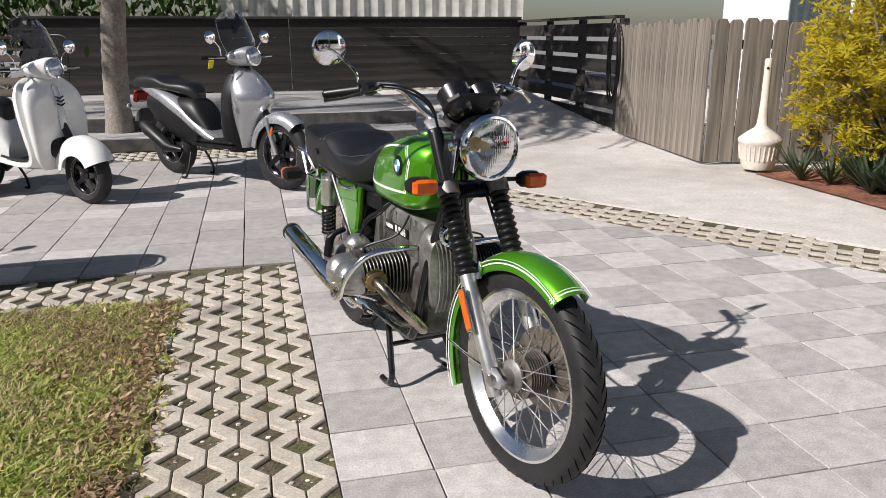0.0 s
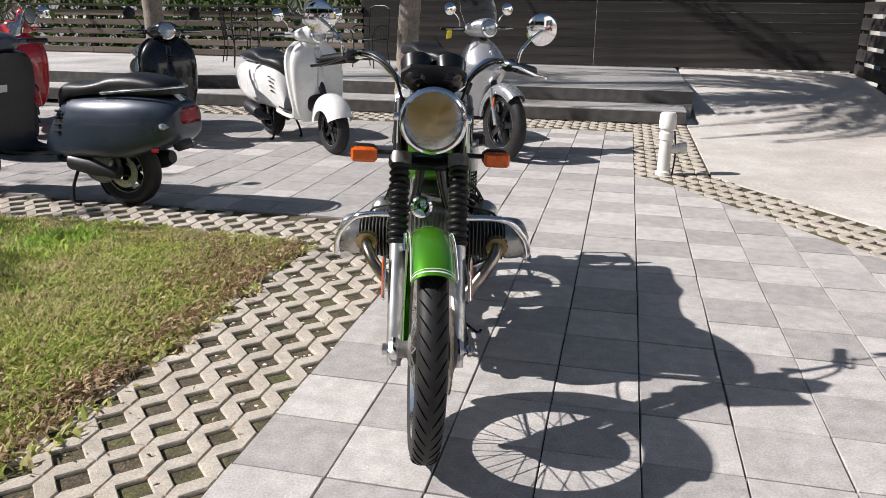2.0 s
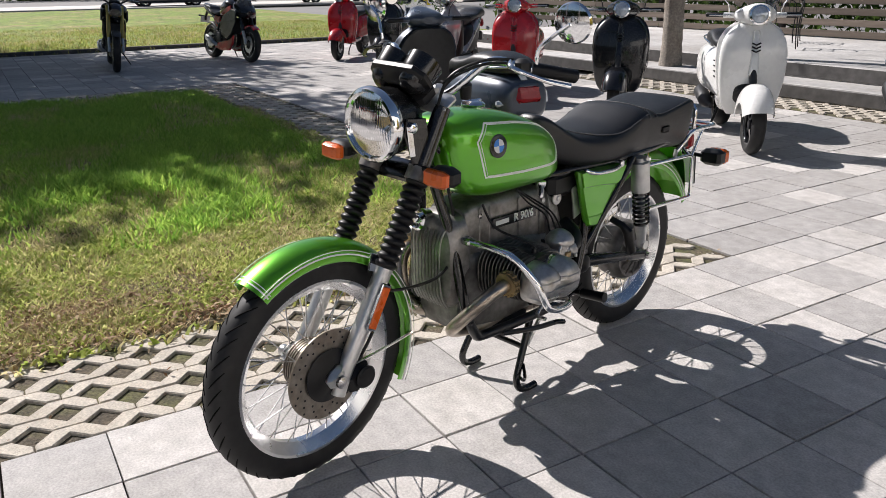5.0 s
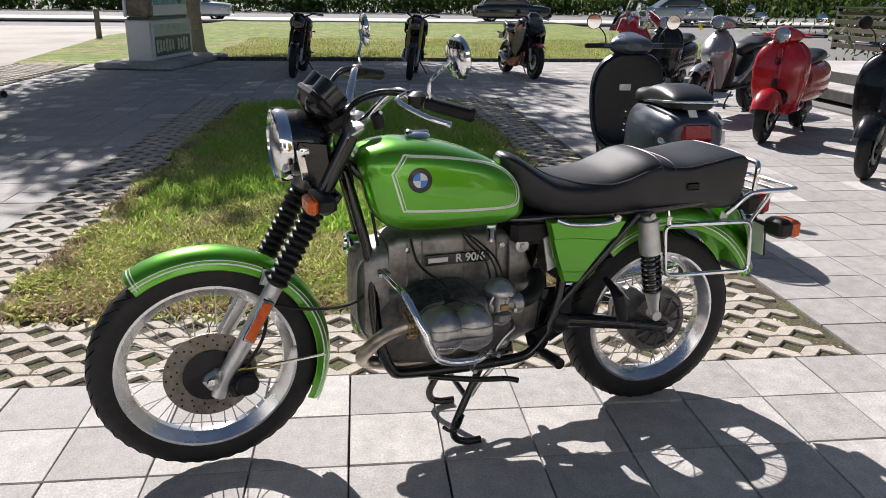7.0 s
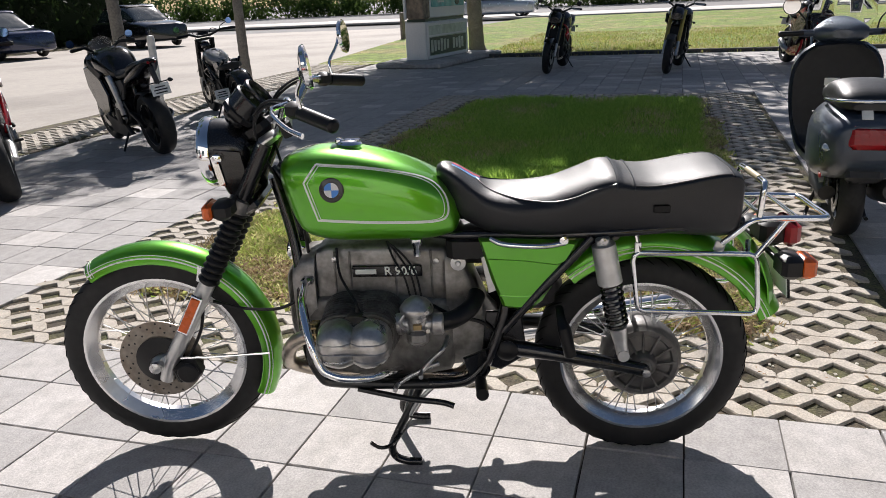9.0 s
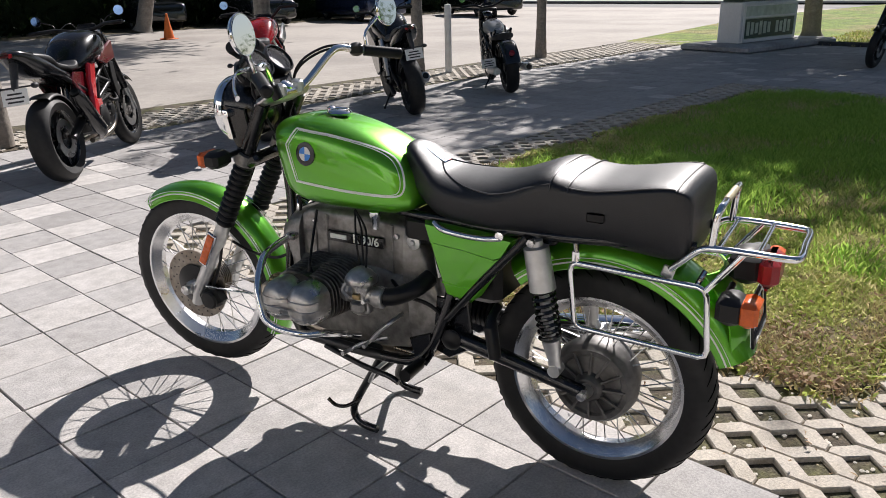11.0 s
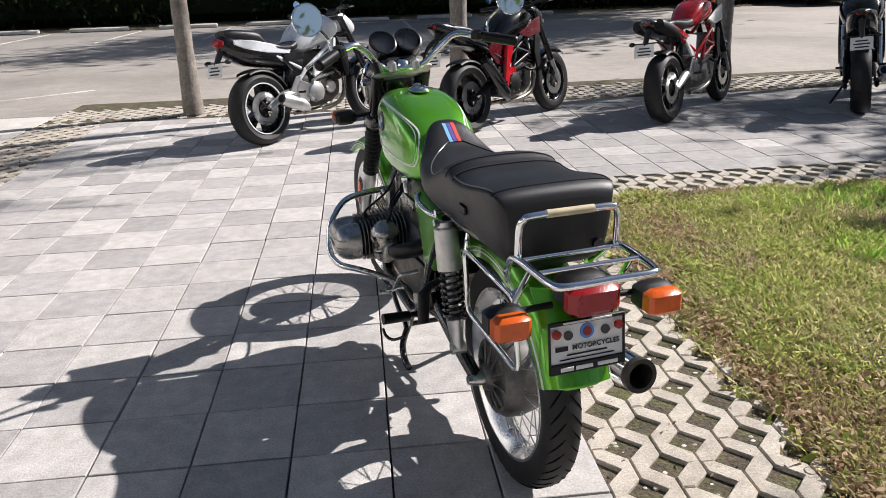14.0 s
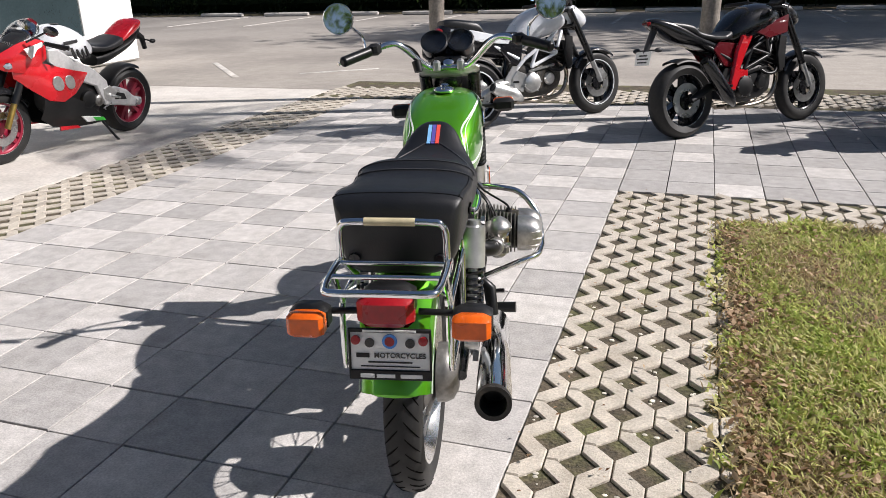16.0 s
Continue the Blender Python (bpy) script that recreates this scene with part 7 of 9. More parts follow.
def roadster(label, at, tank, frame_mat, tail, wheel_mat, engine_mat=ALUM, style="naked", accent=None, fork=BLACK, muffler="low", bar_rise=0.07, group="parked motorcycles", category="motorcycle", rear_w=0.18, flank=None, can=None, mudguard=None, deep=False):
    """A modern motorcycle; style is naked, sport, motard or bobber."""
    ob = thing("motorcycle", label, category, at, group)
    accent = accent or tail
    wb, r = 1.43, 0.312
    bob, sport, tall = style == "bobber", style == "sport", style == "motard"
    block = GREASE if engine_mat is ALUM_LIGHT else engine_mat
    cast_wheel("rear_wheel", ob, (0, 0, r), r, rear_w, wheel_mat, 5, 0.69, -1, pair=True)
    cast_wheel("front_wheel", ob, (wb, 0, r - 0.008), r - 0.008, 0.12, wheel_mat, 5, 0.7, 2, pair=True)
    dz = -0.09 if bob else (0.05 if tall else 0.0)
    tk = [(0.41, 0.76, 0.80, 0.08), (0.49, 0.735, 0.90, 0.135), (0.60, 0.74, 0.995, 0.175), (0.72, 0.76, 1.045, 0.195), (0.84, 0.79, 1.05, 0.2), (0.95, 0.83, 1.0, 0.165), (1.02, 0.86, 0.95, 0.1)]
    if bob:
        tk = [(0.46, 0.80, 0.85, 0.05), (0.55, 0.77, 0.90, 0.10), (0.72, 0.76, 0.955, 0.13), (0.90, 0.78, 0.97, 0.125), (1.0, 0.82, 0.94, 0.08)]
    if tall:
        tk = [(a, b + 0.02, c - 0.03, d * 0.8) for a, b, c, d in tk]
    t = part("fuel_tank", body([(a, b + dz, c + dz, d) for a, b, c, d in tk], 5, 0.05, 3, 2.5, 32), tank, ob, "painted fuel tank")
    part("filler_cap", Geo().lathe([(0, 0), (0.035, 0), (0.035, 0.008), (0, 0.01)], (0.78, 0, 1.045 + dz - (0.085 if bob else 0)), (0, 0, 1), 20), DARK_GREY, t)
    if accent is not tail:
        for s in (1, -1):
            part("tank_panel", Geo().plate([(1.03, 0.94 + dz), (0.88, 0.90 + dz), (0.66, 0.81 + dz), (0.80, 0.75 + dz), (1.02, 0.79 + dz)], 0.175 * s, 0.203 * s, 0.012), accent, t, "scoop panel on the tank")
    if bob:
        part("seat", body([(0.10, 0.66, 0.74, 0.08), (0.18, 0.655, 0.735, 0.14), (0.35, 0.65, 0.70, 0.14), (0.48, 0.67, 0.73, 0.09)], 5, 0, 4, 2.6), VINYL, ob, "low black solo saddle")
        part("rear_fender", simple_fender((0, 0, r), r + 0.04, 20, 165, 0.105, 0.05), tail, ob, "black rear mudguard")
        part("tail_light", Geo().lathe([(0, 0), (0.03, 0), (0.034, 0.03), (0, 0.034)], (-0.30, 0, 0.52), (-1, 0, 0.3), 18), RED_LENS, ob)
        plate_at(ob, -0.08, 0.42, 8, 0.26)
        part("plate_bracket", Geo().tube([(0.0, 0.10, r), (-0.07, 0.16, 0.37), (-0.075, 0.26, 0.38)], 0.008, 8), BLACK_MATT, ob)
    else:
        seat = [(-0.27, 0.915, 0.945, 0.06), (-0.2, 0.90, 0.955, 0.095), (-0.06, 0.87, 0.94, 0.12), (0.05, 0.84, 0.915, 0.125), (0.11, 0.80, 0.865, 0.13), (0.24, 0.775, 0.83, 0.14), (0.36, 0.765, 0.82, 0.145), (0.46, 0.77, 0.85, 0.12), (0.52, 0.79, 0.87, 0.08)]
        if tall:
            seat = [(-0.05, 0.84, 0.90, 0.08), (0.1, 0.83, 0.91, 0.12), (0.3, 0.82, 0.89, 0.13), (0.5, 0.82, 0.90, 0.11), (0.62, 0.84, 0.93, 0.08)]
        if deep:
            seat = [(a, b, c + (0.035 if a < 0.08 else 0.0), d) for a, b, c, d in seat]
        part("seat", body(seat, 5, 0, 4, 2.8), VINYL, ob, "black seat")
        rise = 0.05 if sport else (0.065 if flank else 0.02)
        tail_rows = [(-0.31, 0.84, 0.91, 0.04), (-0.27, 0.79, 0.945, 0.085), (-0.12, 0.70, 0.94, 0.122), (0.05, 0.66, 0.89, 0.13), (0.25, 0.62, 0.82, 0.12), (0.36, 0.61, 0.78, 0.10)] if deep else [(-0.36, 0.87 + rise, 0.91 + rise, 0.03), (-0.28, 0.83 + rise, 0.92 + rise, 0.085), (-0.1, 0.785, 0.885 + rise, 0.12), (0.08, 0.74, 0.85, 0.13), (0.25, 0.69, 0.79, 0.125), (0.36, 0.66, 0.76, 0.10)]
        tl = part("tail_unit", body(tail_rows, 5, 0, 2.6, 2.6), tail, ob, "pointed tail unit")
        if deep:
            part("tail_light", Geo().box((-0.285, 0, 0.885), (0.10, 0.13, 0.075), 0.025, (0, 10, 0)), RED_LENS, tl, "red tail light")
            for s in (1, -1):
                part("rim_stripe", Geo().lathe([(r * 0.675, 0.40 * rear_w * s), (r * 0.705, 0.40 * rear_w * s), (r * 0.705, 0.425 * rear_w * s), (r * 0.675, 0.425 * rear_w * s)], (0, 0, r), (0, 1, 0), 48, closed=True), BRIGHT_SILVER, ob, "silver rim stripe")
                part("rim_stripe", Geo().lathe([(r * 0.68, 0.40 * 0.12 * s), (r * 0.705, 0.40 * 0.12 * s), (r * 0.705, 0.43 * 0.12 * s), (r * 0.68, 0.43 * 0.12 * s)], (wb, 0, r - 0.008), (0, 1, 0), 48, closed=True), BRIGHT_SILVER, ob, "silver rim stripe")
        else:
            part("tail_light", Geo().box((-0.335, 0, 0.885 + rise), (0.05, 0.09, 0.04), 0.012), RED_LENS, tl, "red tail light")
        part("plate_hanger", Geo().tube([(-0.26, 0, 0.85 + rise), (-0.36, 0, 0.73), (-0.37, 0, 0.66)], [0.03, 0.022, 0.02], 10), DARK_GREY, ob)
        plate_at(ob, -0.39, 0.68, 15)
        for s in (1, -1):
            part("turn_signal", Geo().ball((-0.34, 0.13 * s, 0.74), 0.025, 6, (1.4, 1, 0.8)).tube([(-0.34, 0.02 * s, 0.74), (-0.34, 0.12 * s, 0.74)], 0.006, 8), DARK_GREY, ob)
    # engine and frame
    eng = part("engine", Geo().rings([soft_section(x, a, b, w, 4, 3, 28) for x, a, b, w in ((0.36, 0.36, 0.50, 0.09), (0.42, 0.28, 0.56, 0.13), (0.60, 0.24, 0.58, 0.15), (0.78, 0.25, 0.60, 0.145), (0.90, 0.30, 0.58, 0.12), (0.95, 0.36, 0.50, 0.08))]), block, ob, "cast engine block")
    for s in (1, -1):
        part("engine_cover", Geo().lathe([(0, 0.19 * s), (0.05, 0.188 * s), (0.085, 0.175 * s), (0.095, 0.14 * s), (0.095, 0.12 * s), (0, 0.12 * s)], (0.56, 0, 0.38), (0, 1, 0), 28), engine_mat, eng, "round engine cover")
        part("engine_cover", Geo().lathe([(0, 0.175 * s), (0.045, 0.172 * s), (0.06, 0.15 * s), (0.06, 0.12 * s), (0, 0.12 * s)], (0.76, 0, 0.40), (0, 1, 0), 24), engine_mat, eng)
    part("cylinder_block", Geo().box((0.80, 0, 0.62), (0.22, 0.24, 0.22), 0.03, (0, 18, 0)), block, eng)
    for k in range(5):
        part("cylinder_fin", Geo().box((0.80 + 0.01 * k, 0, 0.54 + 0.035 * k), (0.25, 0.27, 0.008), 0.003, (0, 18, 0)), block, eng)
    if not bob and tank is not tail:
        for s in (1, -1):
            part("tail_panel", Geo().plate([(-0.25, 0.90), (-0.05, 0.885), (0.15, 0.84), (0.36, 0.775), (0.34, 0.735), (0.05, 0.775), (-0.15, 0.825), (-0.25, 0.865)] if deep else [(-0.24, 0.905), (-0.02, 0.87), (0.2, 0.795), (0.34, 0.735), (0.22, 0.735), (0.02, 0.80), (-0.2, 0.872)], 0.118 * s, 0.136 * s, 0.007), tank, tl, "painted tail side panel")
    for s in (1, -1):
        for k in range(6):
            a = k * math.pi / 3
            part("cover_bolt", Geo().lathe([(0, 0.172 * s), (0.008, 0.172 * s), (0.008, 0.181 * s), (0, 0.181 * s)], (0.56 + 0.088 * math.cos(a), 0, 0.38 + 0.088 * math.sin(a)), (0, 1, 0), 6), STEEL, eng)
        part("crankcase_rib", Geo().box((0.68, 0.15 * s, 0.50), (0.30, 0.03, 0.025), 0.008, (0, -8, 0)), engine_mat, eng)
        part("sprocket_cover", Geo().plate([(0.50, 0.46), (0.40, 0.50), (0.34, 0.44), (0.36, 0.34), (0.46, 0.30)], 0.125 * s, 0.155 * s, 0.008), engine_mat, eng)
        part("coolant_hose", Geo().tube(spline([(0.98, 0.12 * s, 0.52), (0.90, 0.17 * s, 0.47), (0.80, 0.17 * s, 0.47), (0.74, 0.14 * s, 0.52)], 5), 0.014, 10), RUBBER_SOFT, ob)
        part("radiator_shroud", Geo().plate([(1.06, 0.76), (0.98, 0.78), (0.95, 0.62), (0.98, 0.47), (1.04, 0.50), (1.05, 0.62)], 0.14 * s, 0.16 * s, 0.006), BLACK_MATT, ob)
        part("peg_plate", Geo().plate([(0.42, 0.54), (0.36, 0.54), (0.26, 0.42), (0.34, 0.34), (0.42, 0.36)], 0.13 * s, 0.142 * s, 0.004), ALUM_LIGHT if engine_mat is not BLACK_MATT else BLACK_MATT, ob)
    part("radiator", Geo().box((1.0, 0, 0.60), (0.04, 0.28, 0.28), 0.012, (0, -16, 0)), BLACK_MATT, ob)
    for s in (1, -1):
        tubes = [((1.04, 0.04 * s, 0.92 + dz * 0.5), (0.80, 0.16 * s, 0.76), (0.50, 0.15 * s, 0.60), (0.38, 0.12 * s, 0.48)), ((1.02, 0.04 * s, 0.82), (0.84, 0.165 * s, 0.62), (0.56, 0.155 * s, 0.52)),
                 ((0.80, 0.16 * s, 0.76), (0.84, 0.165 * s, 0.62)), ((0.64, 0.158 * s, 0.68), (0.84, 0.165 * s, 0.62)), ((0.64, 0.158 * s, 0.68), (0.56, 0.155 * s, 0.52)), ((0.44, 0.13 * s, 0.60), (0.1, 0.10 * s, 0.78))]
        for pts in tubes:
            part("frame_tube", Geo().tube(pts, 0.017, 10), frame_mat, ob)
        part("side_panel", Geo().plate([(0.50, 0.74), (0.30, 0.76), (0.24, 0.70), (0.36, 0.56), (0.46, 0.54)], 0.11 * s, 0.135 * s, 0.008), accent, ob)
        arm = Geo().tube([(0.40, 0.10 * s, 0.42), (0.2, 0.125 * s, 0.40), (0.0, 0.125 * s, r)], [0.04, 0.038, 0.028], 12, squash=0.6)
        part("swing_arm", arm, ALUM_LIGHT if engine_mat is not BLACK_MATT else BLACK_MATT, ob)
        for pts, rad, mt, nm in ((((wb, 0.10 * s, r), (wb - 0.11, 0.10 * s, 0.54)), 0.024, ALUM_LIGHT, "fork_leg"), (((wb - 0.10, 0.10 * s, 0.52), (1.08, 0.10 * s, 1.0)), 0.031, fork, "fork_tube")):
            part(nm, Geo().tube(pts, rad, 14), mt, ob)
        part("brake_caliper", Geo().box((wb - 0.07, 0.085 * s, r + 0.09), (0.07, 0.04, 0.09), 0.012, (0, 20, 0)), GOLD if fork is GOLD else BLACK_MATT, ob)
        part("foot_peg", Geo().tube([(0.36, 0.13 * s, 0.40), (0.36, 0.22 * s, 0.40)], 0.011, 10), BLACK_MATT, ob)
        part("exhaust_header", Geo().tube(spline([(0.90, 0.08 * s, 0.56), (1.02, 0.08 * s, 0.46), (0.98, 0.07 * s, 0.28), (0.80, 0.06 * s, 0.21), (0.45, 0.06 * s, 0.21)], 5), 0.02, 12), PIPE_METAL, ob)
    part("yoke", Geo().box((1.07, 0, 1.0), (0.06, 0.24, 0.03), 0.01).box((1.12, 0, 0.86), (0.06, 0.24, 0.03), 0.01), BLACK_MATT, ob)
    part("rear_shock", Geo().tube([(0.36, 0, 0.45), (0.42, 0, 0.72)], 0.035, 12), BLACK, ob)
    part("front_fender", simple_fender((wb, 0, r - 0.008), r + 0.025, 50, 150, 0.068, 0.03), (mudguard or accent) if not bob else tail, ob, "front mudguard")
    if not bob:
        part("rear_hugger", simple_fender((0, 0, r), r + 0.03, 20, 110, 0.09, 0.03), BLACK_MATT, ob)
    ys = -0.19
    if muffler == "low":
        pts, rad = [(0.44, -0.14, 0.24), (0.37, ys, 0.27), (0.33, ys, 0.29), (0.14, ys, 0.36), (0.10, ys, 0.375)], [0.025, 0.04, 0.056, 0.058, 0.045]
    elif muffler == "short":
        pts, rad = [(0.45, -0.14, 0.24), (0.38, ys, 0.28), (0.34, ys, 0.32), (0.12, ys, 0.58), (0.09, ys, 0.62)], [0.025, 0.04, 0.058, 0.058, 0.045]
    elif muffler == "twin":
        pts, rad = [(0.2, -0.09, 0.72), (0.1, -0.10, 0.78), (0.05, -0.10, 0.80), (-0.25, -0.10, 0.88), (-0.28, -0.10, 0.89)], [0.02, 0.03, 0.05, 0.055, 0.045]
    else:
        pts, rad = [(0.6, -0.18, 0.26), (0.4, -0.2, 0.28), (0.3, -0.2, 0.29), (-0.2, -0.2, 0.32), (-0.28, -0.2, 0.325)], [0.022, 0.03, 0.045, 0.05, 0.045]
    mf = part("silencer", Geo().tube(pts, rad, 18), can or (STEEL if muffler != "twin" else ALUM_LIGHT), ob, "metal silencer")
    if flank:
        for s in (1, -1):
            part("frame_casting", Geo().plate([(0.64, 0.79), (0.53, 0.80), (0.46, 0.68), (0.41, 0.50), (0.37, 0.37), (0.45, 0.35), (0.49, 0.50), (0.56, 0.64)], 0.135 * s, 0.178 * s, 0.014), flank, ob, "painted cast frame side")
            part("frame_casting", Geo().plate([(0.60, 0.53), (0.48, 0.52), (0.43, 0.40), (0.52, 0.36), (0.60, 0.42)], 0.14 * s, 0.168 * s, 0.012), flank, ob)
    d = Vector(pts[-1]) - Vector(pts[-2])
    part("silencer_tip", Geo().lathe([(0, 0.0), (rad[-1] * 0.7, 0.0), (rad[-1] * 0.75, 0.012), (0, 0.004)], pts[-1], tuple(d), 16), BLACK_MATT, mf)
    if muffler in ("twin", "bob"):
        mt = Geo().tube([(x, -y, z) for x, y, z in pts], rad, 18)
        part("silencer", mt, (can or STEEL) if muffler != "twin" else (can or ALUM_LIGHT), ob, "metal silencer")
    part("side_stand", Geo().tube([(0.48, 0.12, 0.26), (0.40, 0.27, 0.05)], 0.011, 8), BLACK_MATT, ob, "black side stand")
    part("chain_guard", Geo().plate([(0.34, 0.44), (0.05, 0.42), (0.05, 0.37), (0.34, 0.38)], 0.10, 0.112, 0.003), BLACK_MATT, ob)
    # front end
    if sport:
        part("nose_fairing", body([(1.02, 0.80, 1.02, 0.15), (1.12, 0.74, 1.03, 0.19), (1.24, 0.72, 0.98, 0.18), (1.34, 0.74, 0.91, 0.13), (1.40, 0.79, 0.86, 0.06)], 5, 0, 2.4, 2.4), tank, ob, "sharp nose fairing")
        for s in (1, -1):
            part("side_fairing", Geo().plate([(1.22, 0.86), (1.05, 0.88), (0.74, 0.76), (0.62, 0.60), (0.70, 0.42), (0.92, 0.36), (1.08, 0.46), (1.24, 0.66)], 0.17 * s, 0.205 * s, 0.014), tank, ob, "painted side fairing")
            part("belly_fairing", Geo().plate([(1.06, 0.44), (0.92, 0.36), (0.50, 0.30), (0.34, 0.20), (0.60, 0.15), (0.92, 0.17), (1.04, 0.30)], 0.12 * s, 0.16 * s, 0.014), accent, ob, "lower fairing")
            part("headlamp", Geo().box((1.35, 0.075 * s, 0.83), (0.04, 0.085, 0.055), 0.016, (0, 15, 28 * s)), LAMP_GLASS, ob, "slanted headlamp")
        scn = part("windscreen", body([(1.0, 1.0, 1.16, 0.10), (1.1, 0.98, 1.13, 0.13), (1.2, 0.95, 1.05, 0.12), (1.28, 0.92, 0.98, 0.08)], 5, 0, 2.2, 2.2), SMOKE, ob, "smoked screen")
        scn.visible_shadow = False
        bx, bz, half, back = 1.06, 1.0, 0.33, 0.10
    else:
        if style == "naked":
            part("headlamp_cowl", Geo().rings([soft_section(x, a, b, w, 2.6, 2.4, 24) for x, a, b, w in ((1.10, 0.86, 1.07, 0.08), (1.18, 0.84, 1.05, 0.105), (1.25, 0.83, 1.0, 0.1), (1.29, 0.85, 0.96, 0.08))]), tank, ob, "small headlamp cowl")
        part("headlamp", Geo().lathe([(0, -0.10), (0.06, -0.08), (0.08, -0.02), (0.084, 0.03), (0.076, 0.04), (0, 0.05)], (1.19, 0, 0.90), (1, 0, -0.1), 28), BLACK_GLOSS, ob, "black headlamp")
        part("headlamp_lens", Geo().lathe([(0, 0.058), (0.05, 0.053), (0.074, 0.042), (0.07, 0.036), (0, 0.036)], (1.19, 0, 0.90), (1, 0, -0.1), 24), LAMP_GLASS, ob)
        part("dash", Geo().box((1.12, 0, 1.06), (0.06, 0.16, 0.07), 0.02, (0, -35, 0)), BLACK_MATT, ob)
        if style == "motard":
            part("beak", Geo().box((1.24, 0, 0.80), (0.3, 0.10, 0.03), 0.012, (0, 12, 0), 0.8), accent, ob)
        bx, bz, half, back = 1.05, 1.04, 0.38, 0.15
    hb = [(bx - back, -half * 0.98, bz + bar_rise), (bx - back * 0.5, -half * 0.55, bz + bar_rise), (bx, -0.08, bz), (bx, 0.08, bz), (bx - back * 0.5, half * 0.55, bz + bar_rise), (bx - back, half * 0.98, bz + bar_rise)]
    part("handlebar", Geo().tube(hb, 0.015, 10), BLACK_MATT, ob)
    grips_and_mirrors(ob, bx, bz, half, bar_rise, back, 0.09 if not sport else 0.06, 0.042, 0.06, glass=MIRROR_BLUE)
    for s in (1, -1):
        part("control_cable", Geo().tube(spline([(bx - 0.02, half * 0.5 * s, bz + bar_rise), (bx + 0.1, 0.12 * s, bz + 0.06), (bx + 0.08, 0.05 * s, 0.85)], 5), 0.004, 6), RUBBER_SOFT, ob)
    return ob


def shell(rows, thick=0.006):
    """A curved panel from rows (x, z low, z high, y low, y high, bulge)."""
    rings = []
    for x, zl, zh, yl, yh, bulge in rows:
        outer = []
        for k in range(7):
            f = k / 6
            outer.append((x, yl + (yh - yl) * f + bulge * math.sin(math.pi * f), zl + (zh - zl) * f))
        rings.append(outer + [(a, b - thick, c) for a, b, c in outer[::-1]])
    return Geo().rings(rings)


def superbike(at):
    """A faired sport motorcycle in red, black and silver."""
    ob = thing("motorcycle", "red, black and silver sport motorcycle with red wheels", "motorcycle", at, "parked motorcycles")
    wb, r = 1.43, 0.312
    cast_wheel("rear_wheel", ob, (0, 0, r), r, 0.19, CRIMSON, 5, 0.7, -1, pair=True)
    cast_wheel("front_wheel", ob, (wb, 0, r - 0.01), r - 0.01, 0.12, CRIMSON, 5, 0.7, 2, pair=True)
    tank = part("fuel_tank", body([(0.46, 0.80, 0.85, 0.09), (0.53, 0.79, 0.93, 0.15), (0.64, 0.79, 1.02, 0.185), (0.77, 0.81, 1.065, 0.19), (0.90, 0.84, 1.03, 0.165), (0.98, 0.87, 0.97, 0.11)], 5, 0.05, 3.2, 2.6, 32), BRIGHT_SILVER, ob, "silver fuel tank with dark stripes")
    part("filler_cap", Geo().lathe([(0, 0), (0.035, 0), (0.035, 0.008), (0, 0.01)], (0.77, 0, 1.062), (0, 0, 1), 20), BLACK_MATT, tank)
    for s in (1, -1):
        for k in range(4):
            part("tank_stripe", Geo().plate([(0.58 + 0.05 * k, 0.80), (0.605 + 0.05 * k, 0.80), (0.655 + 0.05 * k, 0.90), (0.63 + 0.05 * k, 0.90)], 0.172 * s, 0.188 * s, 0.002), BLACK_GLOSS, tank)
        part("tank_bar", Geo().box((0.80, 0.19 * s, 0.945), (0.15, 0.012, 0.028), 0.004, (0, 4, 0)), DARK_GREY, tank)
    part("seat", body([(0.06, 0.865, 0.90, 0.08), (0.12, 0.85, 0.925, 0.13), (0.22, 0.825, 0.90, 0.145), (0.34, 0.81, 0.875, 0.145), (0.45, 0.81, 0.885, 0.12), (0.51, 0.82, 0.90, 0.08)], 5, 0, 4, 2.6), DARK_GREY, ob, "dark grey suede-like seat")
    tail = part("tail_unit", body([(-0.22, 1.0, 1.03, 0.03), (-0.18, 0.97, 1.055, 0.08), (-0.08, 0.92, 1.045, 0.115), (0.02, 0.885, 0.985, 0.125), (0.10, 0.86, 0.92, 0.12)], 5, 0, 2.4, 3.0), RED_PAINT, ob, "sharp red tail unit")
    part("tail_underside", body([(-0.21, 0.95, 0.995, 0.05), (-0.10, 0.88, 0.93, 0.10), (0.05, 0.79, 0.87, 0.12), (0.30, 0.70, 0.81, 0.125), (0.42, 0.68, 0.79, 0.1)], 5, 0, 2.6, 2.6), BLACK_MATT, tail, "black under-seat panel")
    part("tail_light", Geo().box((-0.215, 0, 1.0), (0.03, 0.09, 0.035), 0.01), RED_LENS, tail)
    part("plate_hanger", Geo().tube([(-0.16, 0, 0.94), (-0.28, 0, 0.87), (-0.32, 0, 0.76)], [0.035, 0.028, 0.022], 10), BLACK_MATT, ob)
    for s in (1, -1):
        part("turn_signal", Geo().ball((-0.29, 0.12 * s, 0.85), 0.026, 6, (1.4, 1, 0.8)).tube([(-0.29, 0.0, 0.85), (-0.29, 0.11 * s, 0.85)], 0.007, 8), BLACK_MATT, ob)
        part("frame_beam", Geo().plate([(1.02, 0.90), (1.03, 0.80), (0.80, 0.64), (0.52, 0.53), (0.43, 0.36), (0.35, 0.37), (0.38, 0.56), (0.52, 0.68), (0.76, 0.80), (0.92, 0.90)], 0.125 * s, 0.165 * s, 0.012), PALE_ALLOY, ob, "polished aluminium frame beam")
